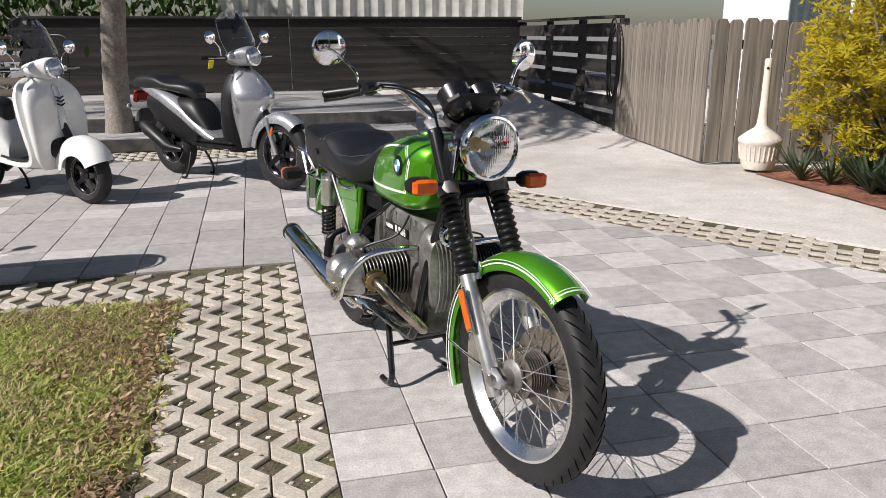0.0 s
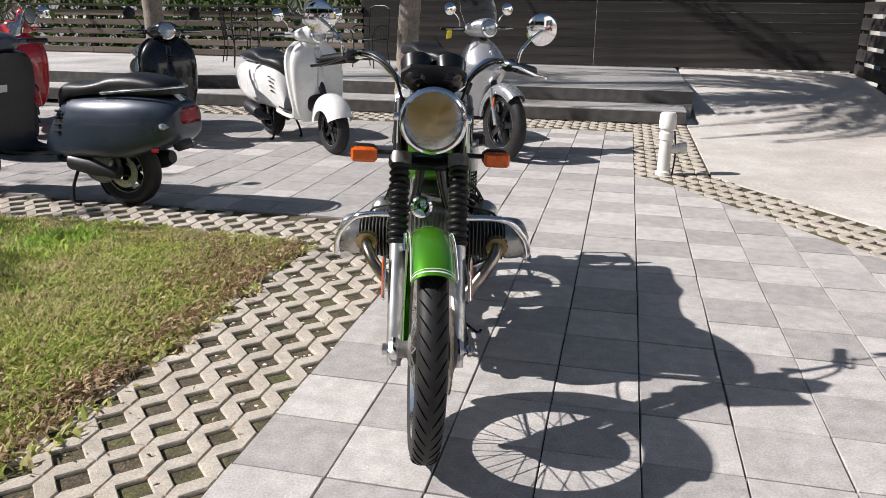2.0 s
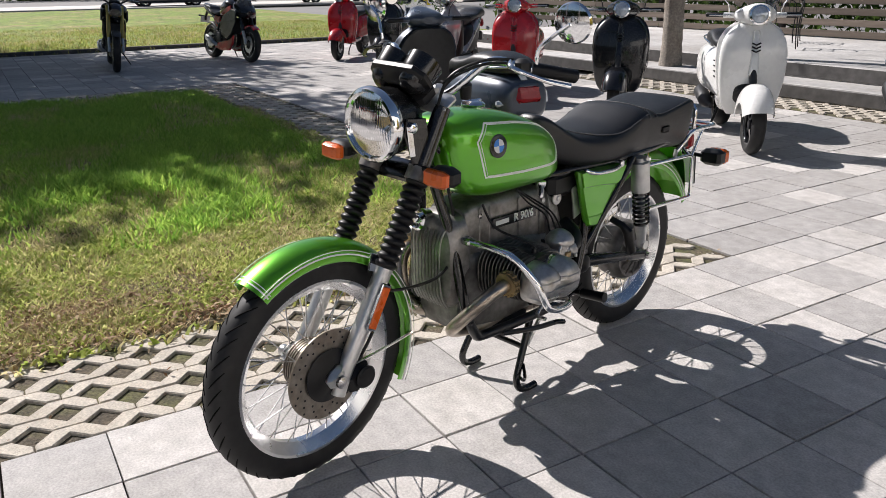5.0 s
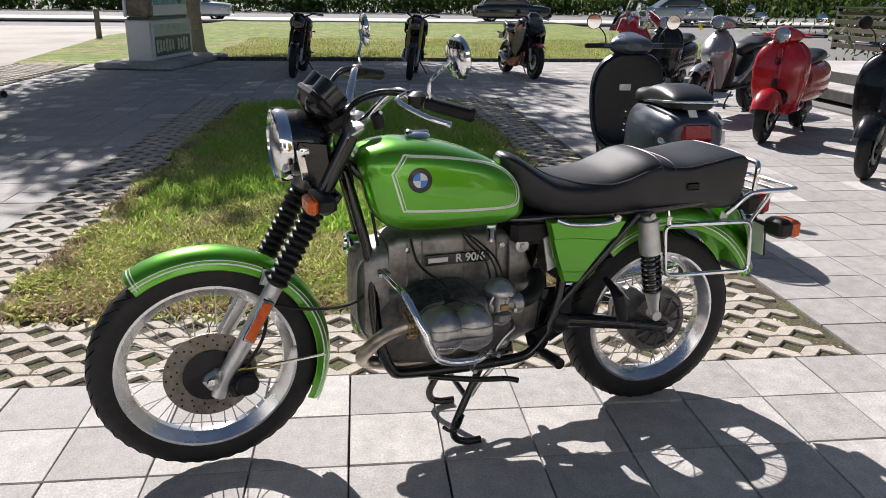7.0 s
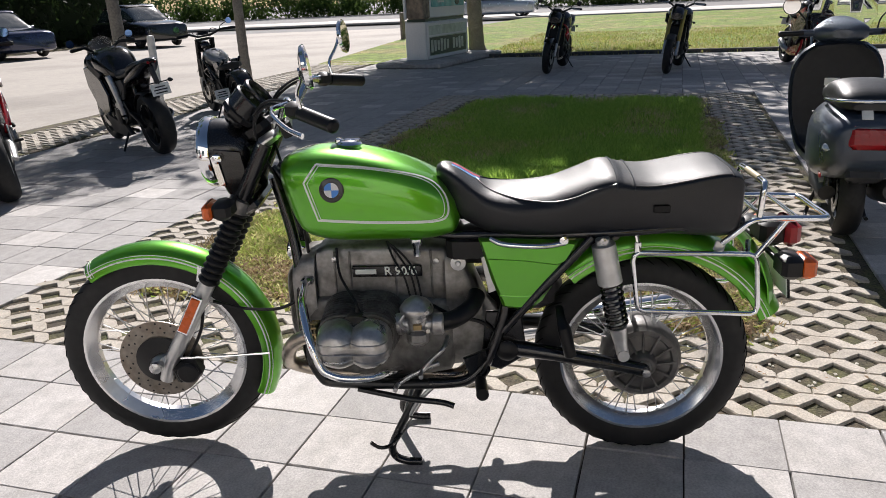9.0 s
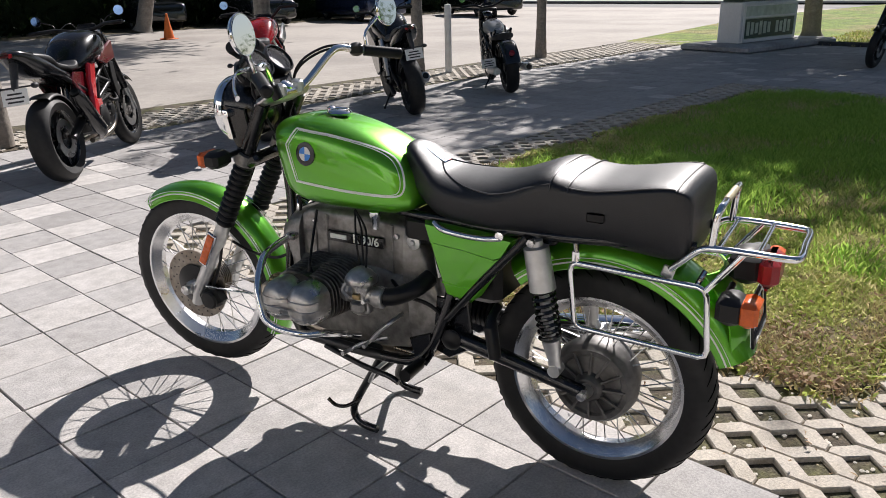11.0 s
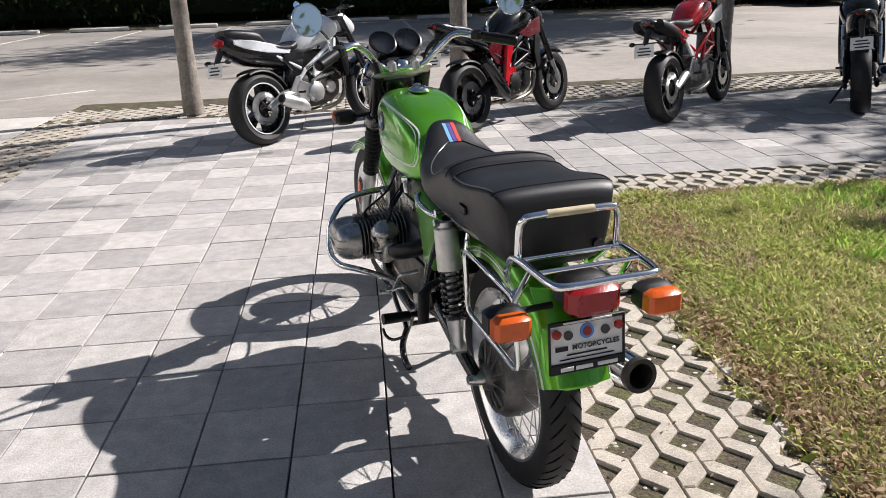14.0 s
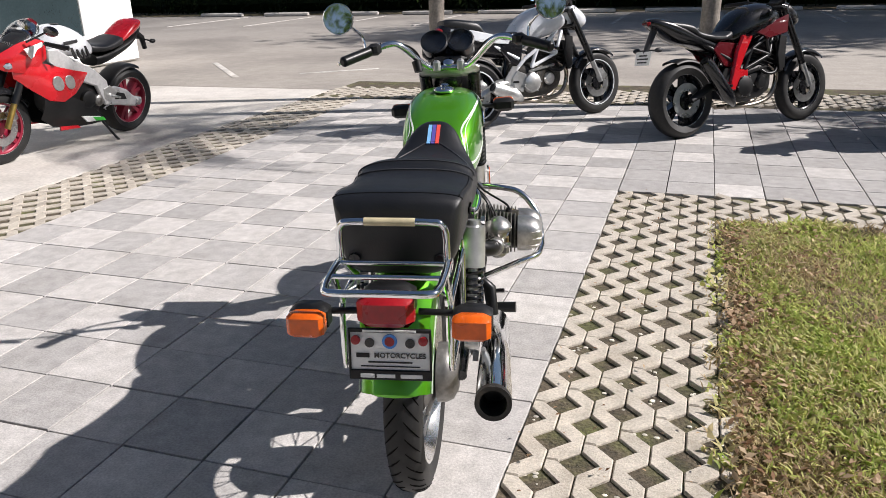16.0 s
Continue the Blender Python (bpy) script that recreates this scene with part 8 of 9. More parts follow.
        part("swing_arm", Geo().plate([(0.42, 0.47), (0.42, 0.35), (0.22, 0.31), (0.02, 0.27), (-0.06, 0.29), (-0.06, 0.345), (0.04, 0.37), (0.14, 0.45), (0.28, 0.50)], 0.125 * s, 0.16 * s, 0.012), PALE_ALLOY, ob, "large aluminium swinging arm")
        part("arm_recess", Geo().plate([(0.30, 0.45), (0.30, 0.38), (0.15, 0.36), (0.18, 0.42)], 0.158 * s, 0.163 * s, 0.001), BLACK_MATT, ob)
        part("axle_block", Geo().lathe([(0, 0.15 * s), (0.032, 0.15 * s), (0.032, 0.175 * s), (0.015, 0.185 * s), (0, 0.185 * s)], (0, 0, r), (0, 1, 0), 18), STEEL, ob)
        part("peg_plate", Geo().plate([(0.44, 0.50), (0.36, 0.52), (0.28, 0.44), (0.36, 0.38), (0.43, 0.40)], 0.16 * s, 0.172 * s, 0.004), ALUM_LIGHT, ob)
        part("foot_peg", Geo().tube([(0.34, 0.17 * s, 0.42), (0.33, 0.25 * s, 0.42)], 0.011, 10), ALUM_LIGHT, ob)
        part("fork_leg", Geo().tube([(wb, 0.10 * s, r), (wb - 0.10, 0.10 * s, 0.52)], 0.024, 14), GOLD, ob, "gold fork leg")
        part("fork_tube", Geo().tube([(wb - 0.09, 0.10 * s, 0.50), (1.09, 0.10 * s, 0.98)], 0.03, 14), BLACK, ob)
        part("brake_caliper", Geo().box((wb - 0.08, 0.08 * s, r + 0.1), (0.06, 0.05, 0.11), 0.014, (0, 20, 0)), STEEL, ob)
        up = shell([(1.32, 0.70, 0.80, 0.10, 0.08, 0.01), (1.22, 0.60, 0.83, 0.17, 0.15, 0.02), (1.08, 0.50, 0.80, 0.205, 0.185, 0.025), (0.94, 0.47, 0.755, 0.215, 0.20, 0.02), (0.80, 0.52, 0.715, 0.205, 0.20, 0.012), (0.70, 0.60, 0.69, 0.195, 0.19, 0.006), (0.64, 0.665, 0.675, 0.185, 0.185, 0)])
        upper = part("side_fairing", up if s > 0 else up.mirrored(), RED_PAINT, ob, "red side fairing with large pale lettering shapes")
        for x, z, w, h in ((1.0, 0.635, 0.056, 0.062), (0.875, 0.63, 0.05, 0.058)):
            oval = [(x + w * math.copysign(abs(math.cos(q)) ** 0.8, math.cos(q)) + 0.25 * h * math.sin(q), z + h * math.sin(q)) for q in (2 * math.pi * k / 20 for k in range(20))]
            part("pale_shape", Geo().plate(oval, 0.219 * s, 0.231 * s, 0.003), ALUM_LIGHT, upper, "pale rounded shape on the fairing")
        lo = shell([(1.12, 0.34, 0.56, 0.13, 0.19, 0.02), (1.0, 0.25, 0.52, 0.12, 0.205, 0.03), (0.86, 0.21, 0.50, 0.10, 0.20, 0.03), (0.70, 0.19, 0.43, 0.09, 0.18, 0.02), (0.54, 0.18, 0.33, 0.09, 0.15, 0.012), (0.42, 0.18, 0.24, 0.09, 0.11, 0.004)])
        belly = part("belly_fairing", lo if s > 0 else lo.mirrored(), BLACK_MATT, ob, "black belly fairing with green and red trim")
        part("belly_trim", Geo().plate([(0.72, 0.30), (0.50, 0.26), (0.46, 0.22), (0.66, 0.235)], 0.155 * s, 0.172 * s, 0.004), WHITE_PLASTIC, belly)
        part("belly_trim", Geo().plate([(0.60, 0.275), (0.47, 0.25), (0.44, 0.215), (0.56, 0.23)], 0.158 * s, 0.176 * s, 0.004), GREEN_TRIM, belly)
        part("belly_trim", Geo().plate([(0.96, 0.25), (0.76, 0.225), (0.74, 0.20), (0.96, 0.215)], 0.15 * s, 0.168 * s, 0.004), RED_PAINT, belly)
        no = shell([(1.46, 0.80, 0.84, 0.03, 0.03, 0.0), (1.38, 0.76, 0.90, 0.09, 0.07, 0.015), (1.26, 0.74, 0.97, 0.15, 0.12, 0.025), (1.14, 0.78, 1.0, 0.18, 0.15, 0.02), (1.06, 0.84, 0.98, 0.185, 0.17, 0.01)])
        part("nose_fairing", no if s > 0 else no.mirrored(), RED_PAINT, ob, "red nose fairing")
        part("nose_stripe", Geo().plate([(1.26, 0.93), (1.08, 0.97), (1.06, 0.92), (1.2, 0.85)], 0.165 * s, 0.18 * s, 0.003), WHITE_PLASTIC, ob)
        part("headlamp", Geo().box((1.36, 0.085 * s, 0.80), (0.05, 0.085, 0.06), 0.018, (0, 20, 32 * s)), LAMP_GLASS, ob, "slanted headlamp")
        part("hand_grip", Geo().tube([(1.05, 0.17 * s, 0.955), (0.96, 0.33 * s, 0.93)], 0.018, 12), RUBBER_SOFT, ob)
        part("hand_lever", Geo().tube(spline([(1.07, 0.18 * s, 0.96), (1.08, 0.23 * s, 0.95), (1.02, 0.35 * s, 0.925)], 4), 0.006, 8), BLACK_MATT, ob)
        part("mirror", Geo().ball((1.14, 0.34 * s, 1.08), 0.05, 7, (0.5, 1.5, 0.8)).tube([(1.22, 0.16 * s, 0.98), (1.15, 0.30 * s, 1.07)], 0.008, 8), BLACK_GLOSS, ob, "black mirror")
        part("engine_cover", Geo().lathe([(0, 0.185 * s), (0.05, 0.183 * s), (0.075, 0.17 * s), (0.085, 0.13 * s), (0, 0.13 * s)], (0.62, 0, 0.43), (0, 1, 0), 28), BLACK_MATT, ob, "black engine cover")
        part("engine_cover", Geo().lathe([(0, 0.175 * s), (0.035, 0.173 * s), (0.05, 0.16 * s), (0.05, 0.12 * s), (0, 0.12 * s)], (0.49, 0, 0.40), (0, 1, 0), 24), ALUM, ob)
    part("engine", Geo().rings([soft_section(x, a, b, w, 4, 3, 28) for x, a, b, w in ((0.38, 0.34, 0.52, 0.09), (0.46, 0.27, 0.58, 0.13), (0.66, 0.24, 0.66, 0.145), (0.86, 0.27, 0.72, 0.14), (0.96, 0.36, 0.62, 0.1))]), BLACK_MATT, ob, "black engine block")
    part("nose_inner", body([(1.02, 0.80, 0.99, 0.13), (1.16, 0.76, 0.985, 0.14), (1.28, 0.76, 0.94, 0.11), (1.38, 0.79, 0.87, 0.06)], 5, 0, 2.4, 2.4), BLACK_MATT, ob)
    screen = part("windscreen", body([(1.02, 0.99, 1.13, 0.10), (1.1, 0.97, 1.11, 0.125), (1.2, 0.95, 1.04, 0.11), (1.27, 0.93, 0.97, 0.07)], 5, 0, 2.2, 2.2), SMOKE, ob, "smoked screen")
    screen.visible_shadow = False
    part("upper_yoke", Geo().box((1.07, 0, 0.975), (0.07, 0.25, 0.03), 0.01), BLACK_MATT, ob)
    part("front_fender", simple_fender((wb, 0, r - 0.01), r + 0.02, 40, 150, 0.07, 0.05), BLACK_GLOSS, ob, "black front mudguard")
    part("rear_hugger", simple_fender((0, 0, r), r + 0.03, 20, 110, 0.1, 0.03), BLACK_MATT, ob)
    part("silencer", Geo().tube([(0.42, -0.14, 0.26), (0.34, -0.17, 0.28), (0.30, -0.18, 0.30), (0.0, -0.20, 0.40), (-0.04, -0.20, 0.41)], [0.03, 0.045, 0.062, 0.06, 0.045], 18), STEEL, ob, "short steel silencer")
    part("side_stand", Geo().tube(spline([(0.50, 0.14, 0.26), (0.46, 0.2, 0.16), (0.40, 0.27, 0.04), (0.37, 0.29, 0.035)], 4), 0.011, 8), BLACK_MATT, ob, "black side stand")
    part("shift_lever", Geo().tube([(0.36, 0.175, 0.36), (0.48, 0.185, 0.33), (0.485, 0.22, 0.33)], 0.006, 8), STEEL, ob)
    return ob


SW = (-0.66, -0.75)
roadster("silver naked motorcycle with a silver trellis frame", put(0.82, -2.50, *SW, 1.43, 7), BRIGHT_SILVER, BRIGHT_SILVER, BLACK_GLOSS, BLACK_GLOSS, ALUM_LIGHT, accent=BLACK_GLOSS, fork=BLACK, bar_rise=0.04, can=ALUM_LIGHT, deep=True)
roadster("black naked motorcycle with red frame panels", put(-1.1, -2.5, -0.71, -0.705, 1.5, 7), BLACK_GLOSS, BLACK_MATT, BLACK_GLOSS, BLACK_GLOSS, BLACK_MATT, accent=DARK_RED, muffler="short", bar_rise=0.03, flank=RED_PAINT, can=BLACK_GLOSS, mudguard=BLACK_GLOSS)
roadster("red and white motard motorcycle with twin silencers", put(-2.88, -2.50, -0.7, -0.72, 1.43, 7), RED_PAINT, RED_PAINT, BLACK_GLOSS, BLACK_MATT, ALUM, style="motard", accent=WHITE_PAINT, muffler="twin", bar_rise=0.1, can=BLACK_MATT)
roadster("black sport motorcycle with a white number plate", put(-4.55, -2.6, -0.55, -0.83, 1.43, 7), BLACK_GLOSS, BLACK_MATT, BLACK_GLOSS, BLACK_MATT, BLACK_MATT, style="sport", accent=DARK_GREY, flank=ALUM_LIGHT)
roadster("low dark-grey bobber motorcycle with a fat rear tyre", put(-6.66, -2.66, -0.66, -0.75, 1.43, 7), GREY_PAINT, BLACK, BLACK_GLOSS, BLACK_MATT, BLACK_MATT, style="bobber", muffler="bob", bar_rise=0.05, rear_w=0.17)
superbike(put(5.21, 0.59, 0.03, 1, 1.43, 8))
roadster("black naked motorcycle facing the lawn near the sign", put(-10.87, 1.32, 1, -0.05, 1.43, 7), BLACK_GLOSS, RED_PAINT, BLACK_GLOSS, BLACK_MATT, BLACK_MATT)
roadster("black naked motorcycle with gold fork facing the lawn", put(-10.56, 3.34, 1, -0.12, 1.43, 7), BLACK_GLOSS, BLACK_MATT, BLACK_GLOSS, BLACK_MATT, BLACK_MATT, fork=GOLD, accent=DARK_GREY)
roadster("black and red sport motorcycle facing the lawn", put(-10.75, 5.58, 0.98, 0.17, 1.43, 7), BLACK_GLOSS, BLACK_MATT, BLACK_GLOSS, BLACK_MATT, BLACK_MATT, style="sport", accent=RED_PAINT)

# ---- boundary, deck, trees, far things ----
WOOD_DARK = surf("weathered_dark_timber", (0.019, 0.0172, 0.016), 0.85, var=0.4, scale=14, bump=0.003, bscale=40, rand=0.4, stain=(0.055, 0.046, 0.04), stain_scale=3, stain_amount=0.5, stretch=(0.07, 1, 1))
WOOD_BROWN = surf("weathered_brown_timber", (0.13, 0.105, 0.085), 0.88, var=0.35, scale=14, bump=0.003, bscale=40, rand=0.35, stain=(0.06, 0.048, 0.04), stain_scale=3, stain_amount=0.7, stretch=(0.07, 1, 1))
WOOD_GREY = surf("weathered_grey_timber", (0.2, 0.172, 0.142), 0.9, var=0.4, scale=30, bump=0.003, bscale=50, rand=0.16, stain=(0.09, 0.075, 0.06), stain_scale=8, stain_amount=0.7, stretch=(1, 1, 0.05))
DECK = surf("deck_concrete", (0.44, 0.43, 0.42), 0.85, var=0.15, scale=15, bump=0.002, world_space=True, stain=(0.26, 0.24, 0.22), stain_scale=0.8, stain_amount=0.7)
STEP = surf("edge_trim", (0.075, 0.072, 0.07), 0.85, var=0.3, scale=10, bump=0.002, world_space=True)
STUCCO = surf("white_stucco", (0.8, 0.79, 0.76), 0.85, var=0.05, scale=20, bump=0.002)
METAL_WALL = surf("pale_corrugated_metal", (0.55, 0.54, 0.5), 0.5, 0.2, var=0.15, scale=6)
WINDOW = surf("dark_window_glass", (0.03, 0.045, 0.05), 0.05, var=0.1, coat=1.0)
RESIN = surf("pale_resin", (0.62, 0.57, 0.5), 0.7, var=0.1, scale=25, bump=0.0015)
PVC = surf("white_pvc", (0.74, 0.73, 0.7), 0.45, var=0.08, scale=10)
MULCH = surf("red_mulch", (0.22, 0.09, 0.05), 1.0, var=0.5, scale=40, bump=0.02, bscale=50, world_space=True)
CAR_BLACK = surf("car_black", (0.012, 0.013, 0.016), 0.15, var=0.03, coat=1.0)
CAR_NAVY = surf("car_navy", (0.02, 0.03, 0.08), 0.15, 0.3, var=0.03, coat=1.0)
CAR_SILVER = surf("car_silver", (0.5, 0.52, 0.55), 0.2, 0.5, var=0.03, coat=1.0)
ORANGE = surf("cone_orange", (0.75, 0.16, 0.02), 0.6, var=0.1)
WHITE_LINE = surf("worn_line_paint", (0.5, 0.48, 0.45), 0.85, var=0.25, scale=20, stain=(0.36, 0.33, 0.295), stain_scale=3, stain_amount=1.0, world_space=True)


def board(parent, name, a, c, size, material, label=""):
    """A straight plank from a to c; size is its height and its thickness."""
    a, c = Vector(a), Vector(c)
    d = c - a
    yaw = math.atan2(d.y, d.x)
    tilt = math.atan2(d.z, math.hypot(d.x, d.y))
    g = Geo().box((0, 0, 0), (d.length, size[1], size[0]), 0.004)
    ob = part(name, g, material, parent, label)
    ob.matrix_basis = Matrix.Translation((a + c) / 2) @ Matrix.Rotation(yaw, 4, 'Z') @ Matrix.Rotation(-tilt, 4, 'Y')
    return ob


def slatted_fence(label, a, c, top, gap, n, posts, base=0.0, wood=None):
    """A fence of broad horizontal planks on posts."""
    ob = thing("slat_fence", label, "fence")
    a, c = Vector((*a, 0)), Vector((*c, 0))
    u = (c - a).normalized()
    h = (top - base - 0.06) / n - gap
    for k in range(n):
        z = base + 0.06 + (h + gap) * k + h / 2
        m = max(1, round((c - a).length / 3.6))
        for j in range(m):
            p, q = a.lerp(c, j / m), a.lerp(c, (j + 1) / m)
            board(ob, "plank", p + u * 0.004 + Vector((0, 0, z)), q - u * 0.004 + Vector((0, 0, z)), (h, 0.03), wood or WOOD_DARK)
    for k in range(posts):
        p = a.lerp(c, k / (posts - 1))
        side = Vector((-u.y, u.x, 0)) * 0.065
        part("post", Geo().box(tuple(p + side + Vector((0, 0, (top + base) / 2))), (0.1, 0.1, top - base), 0.008), WOOD_DARK, ob)
    board(ob, "cap_rail", a + Vector((0, 0, top + 0.02)), c + Vector((0, 0, top + 0.02)), (0.04, 0.13), WOOD_DARK)
    return ob


# sloping concrete up to the terrace fence
ramp = Geo().add([(2.25, 9.2, 0.002), (4.87, 9.2, 0.002), (4.98, 13.88, 0.33), (2.25, 13.88, 0.33), (2.25, 9.2, -0.04), (4.87, 9.2, -0.04), (4.98, 13.88, -0.04), (2.25, 13.88, -0.04)],
                 [(0, 1, 2, 3), (7, 6, 5, 4), (0, 4, 5, 1), (1, 5, 6, 2), (2, 6, 7, 3), (3, 7, 4, 0)])
solid("ramp", ramp, CONCRETE, "pale concrete ramp rising to the terrace", "ramp", kind="structure")
# raised deck with two steps
deck = solid("deck", Geo().box((-4.35, 12.3, 0.17), (13.1, 4.6, 0.34), 0.01), DECK, "raised pale concrete terrace behind the scooters", "terrace", kind="structure")
solid("deck_step", Geo().box((-4.45, 9.72, 0.085), (13.1, 0.6, 0.17), 0.008), DECK, "low concrete step in front of the terrace", "step", kind="structure")
# thin facings, darker than the treads, over both risers
solid("step_edge", Geo().box((-4.45, 9.415, 0.08), (13.1, 0.012, 0.14), 0.003), STEP, "thin darker facing on the riser of the step", "step", kind="structure")
solid("deck_edge", Geo().box((-4.35, 9.99, 0.26), (13.1, 0.014, 0.15), 0.003), STEP, "thin darker facing on the riser of the terrace", "step", kind="structure")
slatted_fence("tall dark weathered plank fence behind the terrace", (-3.4, 13.9), (5.0, 13.9), 1.56, 0.001, 8, 4, 0.30)
slatted_fence("open grey plank fence with gaps beside the terrace", (-15.0, 13.9), (-3.4, 13.9), 1.25, 0.07, 5, 5, 0.30, WOOD_BROWN)
slatted_fence("dark plank fence with wide gaps beside the gate", (5.0, 13.9), (4.88, 9.62), 1.5, 0.06, 6, 4)

# picket gate
for k, (a, c) in enumerate((((4.84, 9.5), (4.56, 6.98)), ((4.57, 6.95), (6.6, 6.55)))):
    ob = thing("picket_gate" if k == 0 else "picket_fence", "weathered grey timber picket gate with dog-ear tops" if k == 0 else "weathered grey timber picket fence beside the gate", "fence")
    a, c = Vector((*a, 0)), Vector((*c, 0))
    u = (c - a).normalized()
    n = round((c - a).length / 0.147)
    for j in range(n):
        p = a.lerp(c, (j + 0.5) / n)
        hgt = 1.43 + random.uniform(-0.03, 0.03)
        g = Geo().plate([(-0.069, 0.03), (0.069, 0.03), (0.069, hgt - 0.04), (0.04, hgt), (-0.04, hgt), (-0.069, hgt - 0.04)], -0.011, 0.011, 0.002)
        pk = part("picket", g, WOOD_GREY, ob)
        pk.matrix_basis = Matrix.Translation(p) @ Matrix.Rotation(math.atan2(u.y, u.x) + random.uniform(-0.015, 0.015), 4, 'Z') @ Matrix.Rotation(random.uniform(-0.008, 0.008), 4, 'Y')
    nrm = Vector((-u.y, u.x, 0)) * (0.04 if k == 0 else 0.04)
    for z in (0.35, 1.2):
        board(ob, "rail", a + nrm + Vector((0, 0, z)), c + nrm + Vector((0, 0, z)), (0.09, 0.04), WOOD_GREY)
hose = Geo()
for k in range(3):
    pts = []
    for i in range(25):
        q = 2 * math.pi * i / 24
        pts.append((4.74 - 0.012 * k, 9.42 + 0.14 * math.cos(q) + 0.02 * k, 0.95 + (0.42 + 0.06 * k) * math.sin(q)))
    hose.tube(pts[:-1], 0.012, 8, closed=True)
solid("garden_hose", hose, RUBBER_SOFT, "black garden hose coiled over the gate post", "hose")
solid("gate_post", Geo().box((4.9, 9.56, 0.72), (0.11, 0.11, 1.44), 0.008), WOOD_DARK, "dark timber gate post", "post")

# smoker's receptacle
solid("ash_receptacle", Geo().lathe([(0.0, 0.0), (0.14, 0.0), (0.15, 0.02), (0.175, 0.12), (0.19, 0.24), (0.2, 0.25), (0.205, 0.275), (0.2, 0.295), (0.165, 0.325), (0.12, 0.36), (0.075, 0.39), (0.052, 0.42), (0.043, 0.5), (0.037, 0.65), (0.034, 0.98), (0.036, 1.02), (0.03, 1.04), (0.0, 1.045)], (4.86, 6.46, 0.035), (0, 0, 1), 40), RESIN, "pale resin ash receptacle with a tall neck", "ashtray")
ash = bpy.data.objects["ash_receptacle"]
for k in range(26):
    a = 2 * math.pi * k / 26
    part("flute", Geo().tube([(4.86 + 0.172 * math.cos(a), 6.46 + 0.172 * math.sin(a), 0.13), (4.86 + 0.19 * math.cos(a), 6.46 + 0.19 * math.sin(a), 0.265)], 0.008, 6), RESIN, ash)
part("vent_hole", Geo().lathe([(0, 0), (0.012, 0), (0.012, 0.004), (0, 0.004)], (4.86 - 0.022, 6.46 - 0.028, 0.99), (-0.6, -0.8, 0), 12), BLACK_MATT, ash)

# irrigation pipe
stand = thing("standpipe", "white plastic standpipe with cap and side outlet", "pipe", Matrix.Translation((1.73, 6.47, 0)) @ Matrix.Scale(1.2, 4))
part("pipe", Geo().lathe([(0.0, -0.01), (0.052, -0.01), (0.052, 0.02), (0.042, 0.03), (0.042, 0.24), (0.05, 0.245), (0.05, 0.29), (0.042, 0.3), (0.042, 0.33), (0, 0.33)], (0, 0, 0), (0, 0, 1), 28), PVC, stand)
part("pipe_cap", Geo().lathe([(0.0, 0.32), (0.055, 0.32), (0.057, 0.34), (0.055, 0.41), (0.045, 0.425), (0, 0.43)], (0, 0, 0), (0, 0, 1), 28), PVC, stand)
part("side_outlet", Geo().lathe([(0.0, 0.0), (0.03, 0.0), (0.03, 0.09), (0.04, 0.09), (0.04, 0.14), (0, 0.145)], (0, 0, 0.17), (0.9, 0.2, 0.1), 24), PVC, stand)
part("wire", Geo().tube(spline([(0.05, 0.0, 0.3), (0.07, 0.02, 0.15), (0.06, 0.0, 0.0)], 5), 0.006, 6), RUBBER_SOFT, stand)


# trees
def leaves(g, c, spread, count, size, rg, flat=0.7):
    for _ in range(count):
        p = Vector((rg.gauss(0, 1), rg.gauss(0, 1), rg.gauss(0, flat)))
        p = Vector(c) + p * spread
        m = Matrix.Translation(p) @ Euler((rg.uniform(0, 6.3), rg.uniform(0, 6.3), rg.uniform(0, 6.3))).to_matrix().to_4x4()
        s = size * rg.uniform(0.6, 1.3)
        g.add([(-s, 0, 0), (0, -s * 0.38, s * 0.1), (s, 0, 0), (0, s * 0.38, s * 0.1)], [(0, 1, 2, 3)], m)


